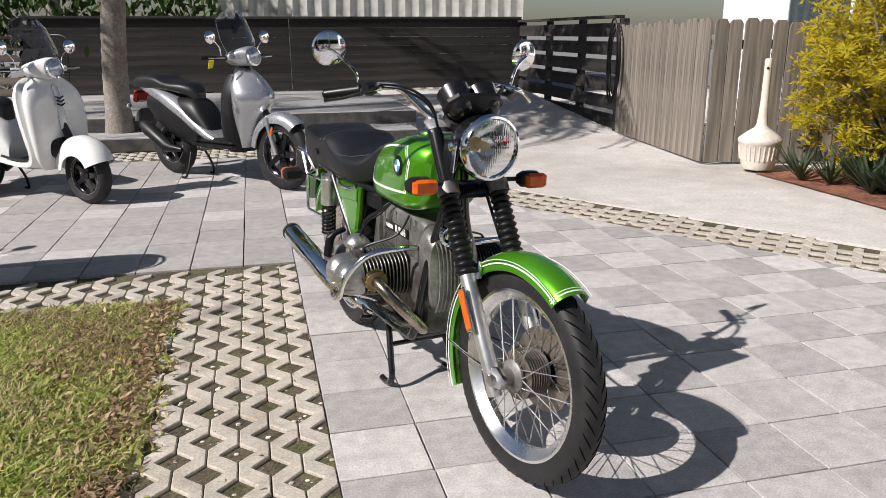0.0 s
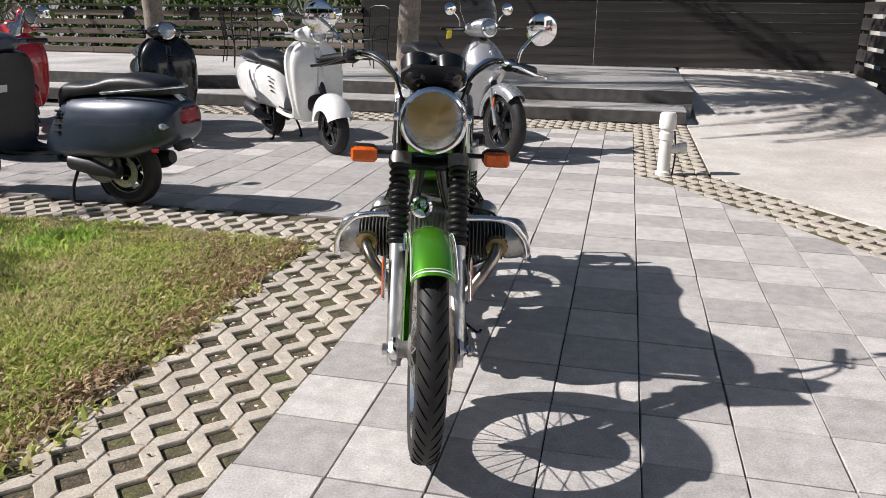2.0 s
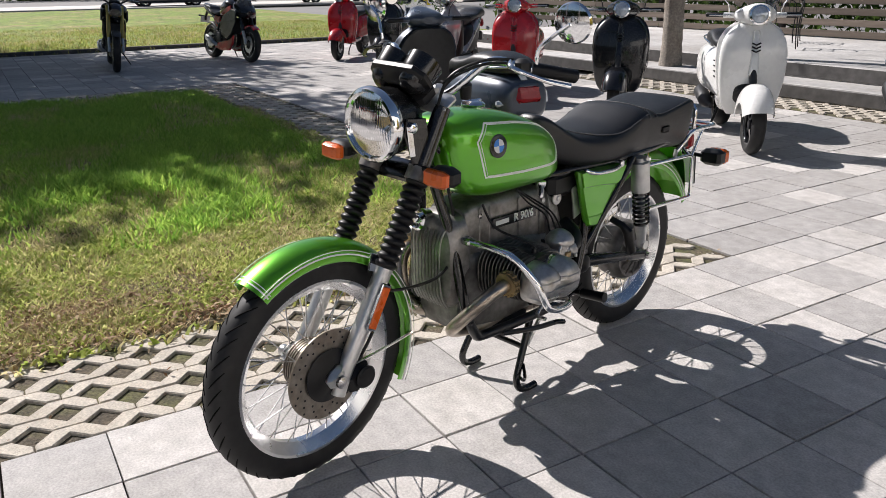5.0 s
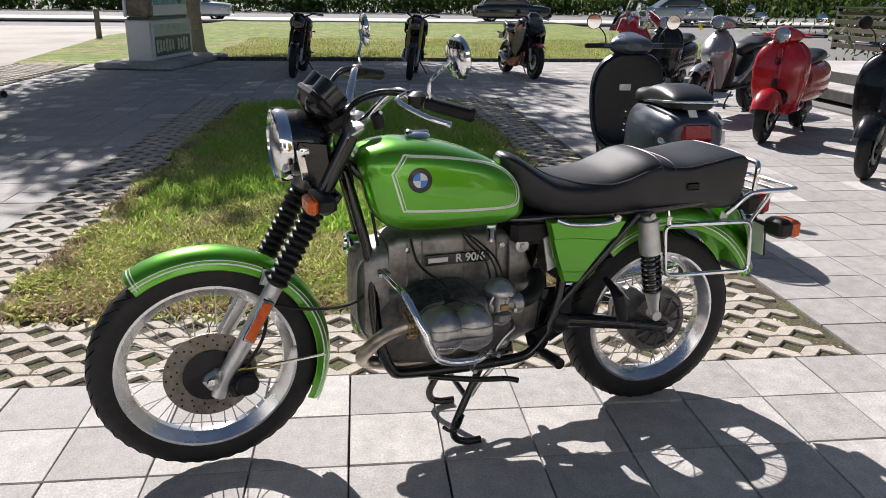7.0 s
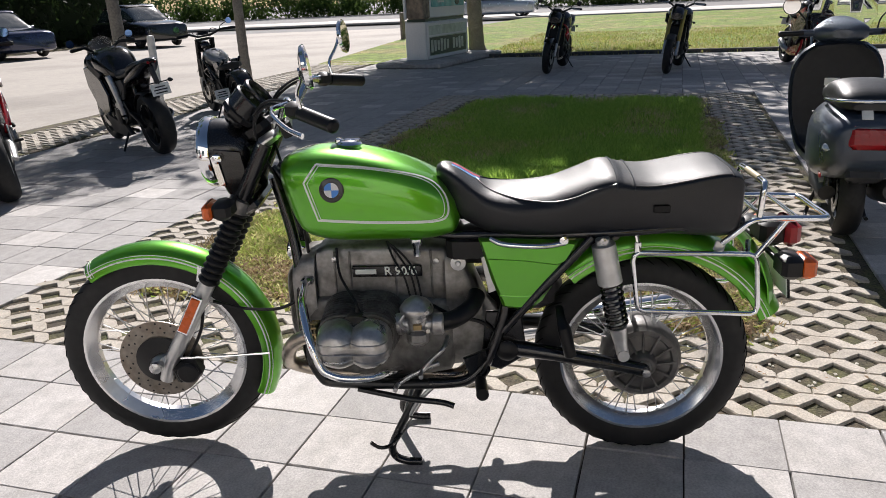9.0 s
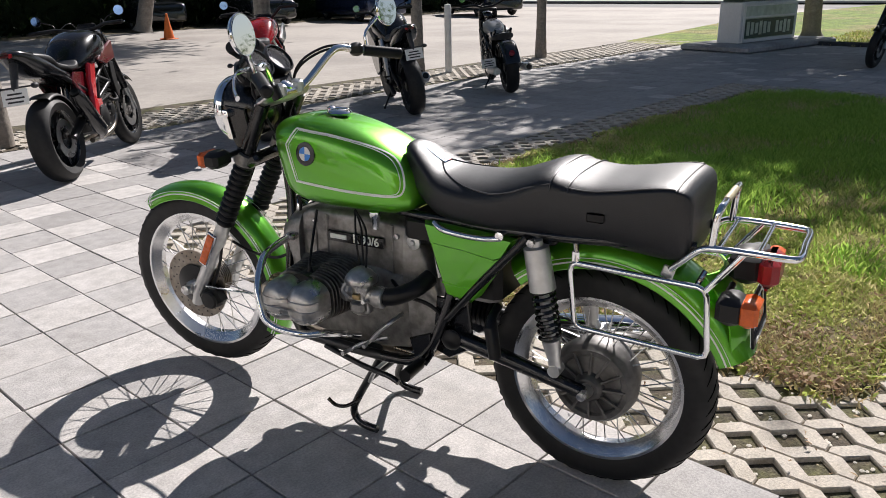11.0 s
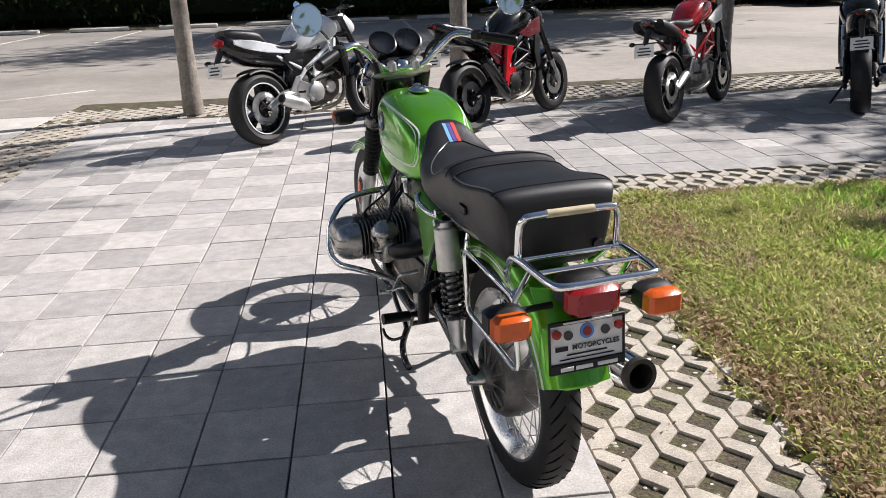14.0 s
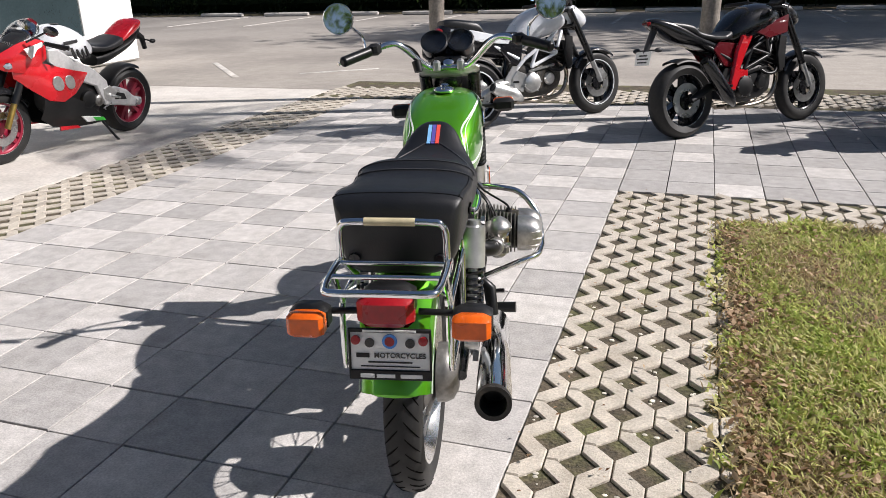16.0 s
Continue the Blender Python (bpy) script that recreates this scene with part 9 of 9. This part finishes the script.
def tree(label, at, height, r0, crown_r, seed, count=3600, size=0.085, lean=(0, 0), group="trees", leaf=None, limbs=7, spread=(1.0, 1.0)):
    rg = random.Random(seed)
    ob = thing("tree", label, "tree", Matrix.Translation((*at, 0)), group)
    tips = []
    th = height * 0.55
    pts = [Vector((lean[0] * f + 0.03 * rg.uniform(-1, 1) * f, lean[1] * f + 0.03 * rg.uniform(-1, 1) * f, th * f)) for f in (0, 0.04, 0.12, 0.3, 0.5, 0.75, 1)]
    part("trunk", Geo().tube(spline(pts, 4), [r0 * (1.35 - 0.35 * min(1, i / 3)) * (1 - 0.3 * i / 24) for i in range(25)], 16), BARK, ob, "grey bark trunk")
    for k in range(limbs):
        a = 2.4 * k + rg.uniform(-0.3, 0.3)
        o = pts[-1] - Vector((0, 0, th * rg.uniform(0.0, 0.22)))
        l = crown_r * (0.5 + 0.5 * ((k * 0.618) % 1.0))
        tip = o + Vector((math.cos(a) * l * spread[0], math.sin(a) * l * spread[1], rg.uniform(0.4, 1.0) * height * 0.3))
        mid = o.lerp(tip, 0.5) + Vector((0, 0, 0.15))
        part("limb", Geo().tube(spline([o, mid, tip], 4), [r0 * 0.5 * (1 - 0.085 * i) for i in range(9)], 8), BARK, ob)
        tips += [tip, mid.lerp(tip, 0.4)]
    crown = Geo()
    for t in tips:
        for _ in range(4):
            leaves(crown, t + Vector((rg.gauss(0, 0.5), rg.gauss(0, 0.5), rg.gauss(0, 0.3))) * crown_r * 0.3, crown_r * 0.16, count // len(tips) // 4, size, rg)
    part("crown", crown, leaf or LEAF, ob, "loose green crown of small leaves", None)["kind"] = "stuff"
    return ob


def palm(label, at, height, r0, seed, lean=(0, 0), fronds=15, length=1.9, broad=1.0):
    """A slim palm: ringed trunk and arching feather leaves."""
    rg = random.Random(seed)
    ob = thing("palm_tree", label, "palm tree", Matrix.Translation((*at, 0)), "palms")
    n = 60
    pts = [Vector((lean[0] * (i / n) ** 2.4, lean[1] * (i / n) ** 2.4, height * i / n)) for i in range(n + 1)]
    part("trunk", Geo().tube(pts, [r0 * (1.25 - 0.25 * min(1, i / 6)) * (1 - 0.25 * i / n) * (1.03 if i % 2 else 0.985) for i in range(n + 1)], 18), BARK, ob, "grey ringed trunk")
    top = pts[-1]
    for k in range(fronds):
        a = 2 * math.pi * k / fronds + rg.uniform(-0.2, 0.2)
        up = rg.uniform(0.1, 1.0)
        l = length * rg.uniform(0.8, 1.1)
        d = Vector((math.cos(a), math.sin(a), 0))
        rib = spline([top, top + d * l * 0.35 + Vector((0, 0, l * 0.3 * up)), top + d * l * 0.75 + Vector((0, 0, l * (0.3 * up - 0.12))), top + d * l + Vector((0, 0, l * (0.2 * up - 0.42)))], 7)
        g = Geo().tube(rib, [0.016 * (1 - 0.04 * i) for i in range(len(rib))], 5)
        side = Vector((-d.y, d.x, 0))
        for i in range(3, len(rib)):
            t = (rib[i] - rib[i - 1]).normalized()
            for h in (0.0, 0.5):
                o = rib[i - 1].lerp(rib[i], h)
                ll = 0.42 * math.sin(math.pi * min(0.95, (i + h) / len(rib) + 0.08))
                for s in (1, -1):
                    v = (side * s + t * 0.55 + Vector((0, 0, rg.uniform(-0.35, 0.1)))).normalized()
                    w = t * 0.018 * broad
                    g.add([o - w, o + v * ll * 0.5 - w * 1.2, o + v * ll, o + v * ll * 0.5 + w * 1.2], [(0, 1, 2, 3)])
        part("frond", g, LEAF, ob, "arching feather leaf", None)
    return ob


for at, h, r, sd, ln in (((2.75, -3.32), 7.0, 0.09, 1, (-0.15, 0)), ((-0.2, -3.3), 9.0, 0.095, 2, (0.1, 0.05)), ((-3.3, -3.42), 6.8, 0.1, 3, (0, 0.1)),
                         ((-6.2, -3.7), 3.4, 0.09, 4, (0.1, 0)), ((-9.8, -4.0), 5.5, 0.09, 5, (0.15, 0))):
    palm("slim palm tree with a smooth grey ringed trunk", at, h, r, sd, ln)
tree("large shade tree with a thick trunk beside the sign", (-16.9, -1.45), 9.5, 0.21, 4.4, 11, 44000, 0.15, (0.1, -0.2), limbs=15, spread=(1.5, 0.82))
tree("tall tree standing among the parked cars", (-10.6, -20.6), 14.0, 0.26, 6.0, 12, 26000, 0.2, (-1.6, 1.0), limbs=10)
# its crown stays out of view, oversized and dense to shade the ramp
palm("slim palm standing in the terrace step", (-1.475, 10.0), 4.5, 0.15, 6, (0.9, 0.2), 42, 3.1, 2.0)
palm("slim leaning palm standing in the terrace step", (-5.0, 9.75), 4.6, 0.14, 7, (-0.5, 0), 15, 2.0)
palm("palm behind the plank fence", (-3.2, 15.2), 4.2, 0.14, 8, (0.2, 0), 15, 2.2)
# yellow shrub, agaves and mulch
solid("mulch_bed", grid_sheet(4.75, 9.5, 4.3, 6.35, 0.018, 30, 20, 0.02, 9.0), MULCH, "red bark mulch bed under the shrubs", "mulch", kind="structure")
rg = random.Random(21)
shrub = thing("shrub", "dense yellow-leaved shrub beside the fence", "shrub", Matrix.Translation((5.85, 5.72, 0)))
br = Geo()
crown = Geo()
for k in range(150):
    a, l = rg.uniform(0, 6.28), 1.15 * rg.uniform(0.1, 1.0) ** 0.6
    hh = rg.uniform(0.3, 2.3)
    l *= 1.0 - 0.35 * abs(hh - 1.1) / 1.1
    tip = Vector((math.cos(a) * l, math.sin(a) * l * 0.85, hh))
    br.tube(spline([(0, 0, 0), tuple(tip * 0.5 + Vector((0, 0, 0.15))), tuple(tip)], 3), [0.02, 0.018, 0.016, 0.013, 0.01, 0.008, 0.006], 6)
    for _ in range(13):
        c = tip + Vector((rg.gauss(0, 0.13), rg.gauss(0, 0.13), rg.gauss(0, 0.13)))
        for _ in range(30):
            d = Vector((rg.gauss(0, 1), rg.gauss(0, 1), rg.gauss(0.3, 0.8))).normalized()
            w = d.orthogonal().normalized() * rg.uniform(0.006, 0.011)
            q = d * rg.uniform(0.04, 0.085)
            p = c + d * rg.uniform(0.0, 0.05)
            crown.add([p - w * 0.4, p + q * 0.5 - w, p + q, p + q * 0.5 + w], [(0, 1, 2, 3)])
part("branch_work", br, BARK, shrub)["kind"] = "stuff"
part("foliage", crown, LEAF_YELLOW, shrub, "narrow yellow leaves", None)["kind"] = "stuff"
for k in range(34):
    x, y = rg.uniform(4.92, 5.7), rg.uniform(4.5, 5.95)
    plant = thing("agave", "grey-green rosette plant in the mulch bed", "plant", Matrix.Translation((x, y, 0.03)), "bed plants")
    for _ in range(26):
        a = rg.uniform(0, 6.28)
        d = Vector((math.cos(a), math.sin(a), rg.uniform(0.5, 1.6))).normalized()
        l = rg.uniform(0.24, 0.44)
        s = Vector((-math.sin(a), math.cos(a), 0)) * 0.014
        part("leaf", Geo().rings([[d * l * f - s * w, d * l * f + Vector((0, 0, -0.006 * w)), d * l * f + s * w, d * l * f + Vector((0, 0, 0.003))] for f, w in ((0, 0.6), (0.35, 1), (0.75, 0.6), (1, 0.05))]), LEAF_BLUE, plant)

# buildings
shed = thing("shed", "pale corrugated metal shed behind the plank fence", "building")
wallg = Geo()
rows = []
for i in range(89):
    x = -0.45 + i * 0.075
    y = 17.0 + (0.0, 0.035, 0.05, 0.035)[i % 4]
    rows.append([(x, y, 0), (x, y, 4.5), (x, y + 0.01, 4.5), (x, y + 0.01, 0)])
wallg.rings(rows)
part("wall", wallg, METAL_WALL, shed, "corrugated wall")
part("side_wall", Geo().box((2.85, 20.05, 2.25), (6.5, 5.9, 4.5), 0.02), METAL_WALL, shed)
part("roof", Geo().box((2.85, 19.8, 4.6), (7.2, 6.8, 0.15), 0.02), METAL_WALL, shed)
hall = thing("showroom", "white stucco showroom building with dark windows", "building")
part("wall", Geo().box((13.2, 4.0, 2.3), (7.0, 21.4, 4.6), 0.03), STUCCO, hall, "white stucco wall")
part("roof", Geo().box((13.2, 4.0, 4.7), (7.3, 21.8, 0.2), 0.03), STUCCO, hall)
for y0, y1 in ((-5.4, -1.2), (0.6, 4.0), (9.4, 12.6)):
    wn_ = part("window", Geo().box((9.69, (y0 + y1) / 2, 1.75), (0.04, y1 - y0, 2.5), 0.01), WINDOW, hall, "dark shop window")
    for y in (y0, (y0 + y1) / 2, y1):
        part("window_frame", Geo().box((9.67, y, 1.75), (0.06, 0.08, 2.6), 0.008), WHITE_PLASTIC, wn_)
    for z in (0.48, 3.02):
        part("window_frame", Geo().box((9.67, (y0 + y1) / 2, z), (0.058, y1 - y0, 0.08), 0.008), WHITE_PLASTIC, wn_)

# west verge, road and sign
def verge_keep(x, y):
    return 0.55 + 0.4 * noise.noise((x * 0.5, y * 0.5, 1.0))


solid("verge", Geo().add([(-14.7, -1.0, 0.0), (-14.7, 14, 0.0), (-40, 14, 0.06), (-40, -4.5, 0.06), (-25, -6.0, 0.03), (-14.0, -4.6, 0.0), (-13.4, -3.6, 0.0)], [(6, 5, 4, 3, 2, 1, 0)]), surf("verge_turf", (0.17, 0.24, 0.035), 1.0, var=0.5, scale=22, bump=0.02, bscale=60, stain=(0.3, 0.24, 0.1), stain_scale=0.55, stain_amount=0.8, world_space=True), "sunny mown grass verge by the road", "grass", kind="structure")
blades("verge_grass", GRASS_VERGE, "mown verge grass along the paving", 64000, (-24, -14.6, -1, 12), 0.075, 0.8, verge_keep, 15, 0.009)
board_edge = solid("timber_edging", Geo().box((-14.72, 5.5, 0.03), (0.1, 13, 0.1), 0.01), STEP, "dark timber edging between paving and grass", "edging", kind="structure")
solid("far_road", Geo().box((-45, 0, 0.03), (9, 240, 0.02), 0.004), CONCRETE, "pale sunlit road beyond the verge", "road", kind="structure")
solid("far_kerb", Geo().box((-40.4, 0, 0.07), (0.3, 240, 0.12), 0.02), CONCRETE, "concrete kerb of the road", "kerb", kind="structure")
sign = thing("shop_sign", "white and pale green shop sign pillar on a concrete plinth", "sign", Matrix.Translation((-12.92, -1.52, 0)) @ Matrix.Rotation(math.atan2(0.17, -0.985), 4, 'Z'))
SIGN_GREEN = surf("pale_green_sign_paint", (0.5, 0.56, 0.5), 0.35, var=0.15, scale=8, stain=(0.28, 0.34, 0.27), stain_scale=5, stain_amount=0.6)
SIGN_DARK = surf("dark_green_sign_paint", (0.03, 0.06, 0.045), 0.4, var=0.2)
SIGN_AQUA = surf("aqua_sign_paint", (0.12, 0.42, 0.42), 0.35, var=0.3, scale=5, stain=(0.4, 0.55, 0.5), stain_scale=4, stain_amount=0.8)
SIGN_TAN = surf("weathered_tan_post", (0.3, 0.24, 0.17), 0.8, var=0.35, scale=12, stain=(0.14, 0.11, 0.08), stain_scale=4, stain_amount=0.8)
# length runs along x away from the lawn, thickness along y
part("plinth", Geo().box((1.0, 0.15, 0.06), (3.3, 1.5, 0.12), 0.03), DECK, sign, "stained concrete plinth")
part("cabinet", Geo().box((1.0, 0.26, 0.5), (2.0, 0.5, 0.78), 0.02), WHITE_PLASTIC, sign, "white sign base")
panel = part("side_panel", Geo().box((1.0, 0.0, 0.5), (1.9, 0.03, 0.7), 0.006), SIGN_GREEN, sign, "pale green framed panel")
for x, z, w, h in ((1.0, 0.83, 1.96, 0.05), (1.0, 0.60, 1.86, 0.035), (1.0, 0.16, 1.96, 0.06), (0.05, 0.5, 0.06, 0.66), (1.95, 0.5, 0.06, 0.66)):
    part("panel_frame", Geo().box((x, -0.012, z), (w, 0.03, h), 0.004), WHITE_PLASTIC, panel)
part("panel_field", Geo().box((1.0, -0.016, 0.385), (1.8, 0.006, 0.36), 0.002), SIGN_DARK, panel)
for k in range(11):
    if k != 6:
        part("sign_bar", Geo().box((0.2 + 0.15 * k, -0.022, 0.39), (0.1, 0.008, 0.26 - 0.03 * (k % 3)), 0.002), SIGN_GREEN, panel)
part("base_gap", Geo().box((1.0, 0.26, 0.92), (1.9, 0.44, 0.06), 0.004), SIGN_DARK, sign)
column = part("sign_column", Geo().box((0.05, 0.2, 2.0), (0.3, 0.42, 2.1), 0.03), SIGN_TAN, sign, "weathered tan sign post")
part("column_edge", Geo().box((-0.11, 0.42, 2.0), (0.05, 0.06, 2.1), 0.01), WHITE_PLASTIC, column)
face = part("sign_face", Geo().box((1.1, 0.2, 2.0), (1.8, 0.34, 2.1), 0.02), WHITE_PLASTIC, sign, "tall white sign board")
part("sign_panel", Geo().box((1.12, 0.022, 2.05), (1.6, 0.02, 1.75), 0.006), SIGN_AQUA, face, "faded aqua picture panel")
part("sign_bar", Geo().box((0.75, 0.008, 1.32), (0.3, 0.012, 0.12), 0.003), SIGN_GREEN, face)
part("sign_bar", Geo().lathe([(0, 0), (0.11, 0), (0.11, 0.01), (0, 0.012)], (1.55, 0.012, 1.3), (0, -1, 0), 20), SIGN_DARK, face)
solid("white_post", Geo().lathe([(0, 0), (0.055, 0), (0.055, 0.98), (0.045, 1.03), (0, 1.04)], (-7.05, -3.85, 0), (0, 0, 1), 20), PVC, "white weathered round bollard post", "post")
solid("wood_post", Geo().lathe([(0, 0), (0.09, 0), (0.085, 0.9), (0.0, 0.92)], (-23.5, -5.8, 0), (0, 0, 1), 12), BARK, "short timber post on the verge", "post")


def car(label, paint, at, yaw, group="parked cars"):
    """A parked car, seen from far off."""
    ob = thing("car", label, "car", Matrix.Translation((*at, 0)) @ Matrix.Rotation(radians(yaw), 4, 'Z'), group)
    part("body", body([(-2.3, 0.32, 0.92, 0.78), (-2.22, 0.24, 1.0, 0.88), (-1.2, 0.2, 1.06, 0.92), (0.3, 0.2, 1.06, 0.92), (1.5, 0.2, 1.0, 0.91), (2.15, 0.24, 0.9, 0.86), (2.28, 0.32, 0.78, 0.74)], 5, 0, 9, 5, 40), paint, ob, "painted car body")
    part("cabin", body([(-1.95, 0.95, 1.05, 0.7), (-1.5, 0.95, 1.48, 0.72), (-0.5, 0.95, 1.62, 0.74), (0.3, 0.95, 1.58, 0.73), (1.0, 0.95, 1.15, 0.72), (1.2, 0.95, 1.0, 0.7)], 5, 0, 6, 4, 32), WINDOW, ob, "dark glasshouse")
    part("roof", body([(-1.5, 1.46, 1.52, 0.66), (-0.5, 1.58, 1.66, 0.68), (0.2, 1.56, 1.63, 0.67), (0.4, 1.5, 1.56, 0.64)], 5, 0, 4, 3, 28), paint, ob)
    for x in (-1.4, 1.4):
        for s in (1, -1):
            cast_wheel("wheel", ob, (x, 0.78 * s, 0.33), 0.33, 0.22, ALUM, 5, 0.64)
    for s in (1, -1):
        part("tail_light", Geo().box((-2.2, 0.6 * s, 0.82), (0.1, 0.28, 0.16), 0.03), RED_LENS, ob)
        part("headlamp", Geo().box((2.14, 0.6 * s, 0.72), (0.14, 0.3, 0.12), 0.03), LAMP_GLASS, ob)
        part("door_mirror", Geo().box((0.75, 0.95 * s, 1.02), (0.12, 0.2, 0.14), 0.04), paint, ob)
    plate_at(ob, -2.27, 0.66, 0)
    return ob


for lab, pnt, at, yaw in (("black parked car under the trees", CAR_BLACK, (-15.3, -21.2), 78), ("dark navy parked car under the trees", CAR_NAVY, (-19.4, -19.6), 76), ("black parked van-like car under the trees", CAR_BLACK, (-12.0, -23.2), 80),
                          ("black parked car near the drive mouth", CAR_BLACK, (-24.5, -17.5), 66), ("silver car on the far road", CAR_SILVER, (-44.5, -7.0), 90), ("black car on the far road", CAR_BLACK, (-45.5, 12.0), 90),
                          ("silver car on the far road", CAR_SILVER, (-44.8, 22.0), -90)):
    car(lab, pnt, at, yaw)
cone = thing("traffic_cone", "orange traffic cone beside the trees", "cone", Matrix.Translation((-9.2, -16.4, -0.02)))
part("cone_body", Geo().lathe([(0.0, 0.02), (0.15, 0.03), (0.03, 0.7), (0, 0.71)], (0, 0, 0), (0, 0, 1), 20), ORANGE, cone)
part("cone_base", Geo().box((0, 0, 0.015), (0.38, 0.38, 0.03), 0.01), ORANGE, cone)

# parking lot: lines, wheel stops, hedge
for k in range(9):
    x = -6 + 2.7 * k
    solid("bay_line", Geo().box((x, -17.5, -0.0165), (0.1, 4.6, 0.012), 0.002), WHITE_LINE, "worn white parking bay line", "marking", "bay lines", kind="structure")
    st = solid("wheel_stop", Geo().box((x + 1.35, -20.3, 0.045), (1.8, 0.16, 0.13), 0.03), CONCRETE, "concrete wheel stop at the lot edge", "wheel stop", "wheel stops")
for x0, y0, x1, y1 in ((7.9, -6.4, 6.4, -4.7), (5.6, -5.2, 4.6, -5.9)):
    a, c = Vector((x0, y0, -0.0185)), Vector((x1, y1, -0.0185))
    solid("bay_line", Geo().box((0, 0, 0), ((c - a).length, 0.1, 0.01), 0.002), WHITE_LINE, "worn white parking bay line", "marking", "bay lines", kind="structure", at=Matrix.Translation((a + c) / 2) @ Matrix.Rotation(math.atan2(c.y - a.y, c.x - a.x), 4, 'Z'))
rg = random.Random(31)
hedge = Geo()
for k in range(900):
    x = rg.uniform(-32, 26)
    leaves(hedge, (x, -22.8 + rg.gauss(0, 0.5), rg.uniform(0.1, 5.0)), 0.42, 26, 0.13, rg)
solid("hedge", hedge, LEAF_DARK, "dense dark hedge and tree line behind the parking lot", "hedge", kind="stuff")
# solid box added behind the leaves in place of the hedge's inner shade
solid("hedge_core", Geo().box((-3, -24.2, 2.4), (60, 1.6, 4.8), 0.3), LEAF_DARK, "dark filler box standing in for the shade inside the hedge", "hedge", kind="structure")
solid("hedge_ground", grid_sheet(-32, 27, -26, -20.7, -0.008, 40, 6, 0.02, 4.0), TURF, "shaded ground under the hedge", "ground", kind="structure")
rg = random.Random(35)
thicket = Geo()
for k in range(520):
    leaves(thicket, (rg.uniform(-17, -0.6), 15.6 + rg.gauss(0, 0.45), rg.uniform(0.2, 3.6)), 0.34, 24, 0.11, rg)
solid("thicket", thicket, LEAF, "dark green shrubs growing behind the plank fence", "shrub", kind="stuff")
rg = random.Random(33)
far = Geo()
for k in range(1100):
    y = rg.uniform(-45, 60)
    leaves(far, (-74 + rg.gauss(0, 0.8), y * 1.2, rg.uniform(0.2, 1.4) if k % 2 else rg.uniform(1.2, 7.0)), 0.8, 46, 0.28, rg)
for k in range(420):
    x = rg.uniform(-40, 8)
    leaves(far, (x, 23.5 + rg.gauss(0, 0.8), rg.uniform(0.3, 6.0)), 0.6, 20, 0.2, rg)
solid("tree_line", far, LEAF, "green tree line across the road and beyond the shed", "trees", kind="stuff")


# wire chairs on the terrace
def wire_chair(at, turn):
    ob = thing("wire_chair", "thin black wire garden chair standing on the terrace", "chair", Matrix.Translation((*at, 0.34)) @ Matrix.Rotation(radians(turn), 4, 'Z'), "terrace chairs")
    for s in (1, -1):
        part("leg", Geo().tube(spline([(0.21, 0.19 * s, 0.44), (0.2, 0.2 * s, 0.2), (0.22, 0.22 * s, 0.006)], 4), 0.009, 8), BLACK_MATT, ob)
        part("leg", Geo().tube(spline([(-0.24, 0.2 * s, 0.92), (-0.2, 0.2 * s, 0.5), (-0.18, 0.19 * s, 0.3), (-0.23, 0.21 * s, 0.006)], 4), 0.009, 8), BLACK_MATT, ob)
        part("arm_rest", Geo().tube(spline([(-0.21, 0.2 * s, 0.64), (0.05, 0.24 * s, 0.66), (0.2, 0.23 * s, 0.6), (0.21, 0.19 * s, 0.44)], 4), 0.008, 8), BLACK_MATT, ob)
    part("top_rail", Geo().tube(spline([(-0.24, 0.2, 0.92), (-0.25, 0.1, 0.965), (-0.25, -0.1, 0.965), (-0.24, -0.2, 0.92)], 4), 0.009, 8), BLACK_MATT, ob)
    for k in range(6):
        y = -0.15 + 0.06 * k
        part("back_wire", Geo().tube([(-0.2, y, 0.45), (-0.245, y, 0.95)], 0.004, 6), BLACK_MATT, ob)
    seat_rim = [(0.21, 0.19, 0.445), (0.21, -0.19, 0.445), (-0.2, -0.19, 0.445), (-0.2, 0.19, 0.445)]
    part("seat_frame", Geo().tube(seat_rim, 0.009, 8, closed=True), BLACK_MATT, ob)
    for k in range(8):
        part("seat_wire", Geo().tube([(-0.19 + 0.055 * k, -0.18, 0.445), (-0.19 + 0.055 * k, 0.18, 0.445)], 0.004, 6), BLACK_MATT, ob)


for at, turn in (((-4.6, 11.6), -60), ((-5.3, 12.6), 20), ((-2.7, 12.2), -110)):
    wire_chair(at, turn)

# ---- single pieces of the paving ----
for x, y, shade in near_slabs:
    ob = part("slab", slab_mesh[shade], None, pavement)
    ob.matrix_basis = Matrix.Translation((x + random.uniform(-0.0016, 0.0016), y + random.uniform(-0.0016, 0.0016), random.uniform(-0.0015, 0.0015))) @ Euler((random.uniform(-0.003, 0.003), random.uniform(-0.003, 0.003), random.uniform(-0.004, 0.004))).to_matrix().to_4x4()
for m in near_cells:
    ob = part("turf_stone", zig_mesh, None, cell_bed)
    ob.matrix_basis = m
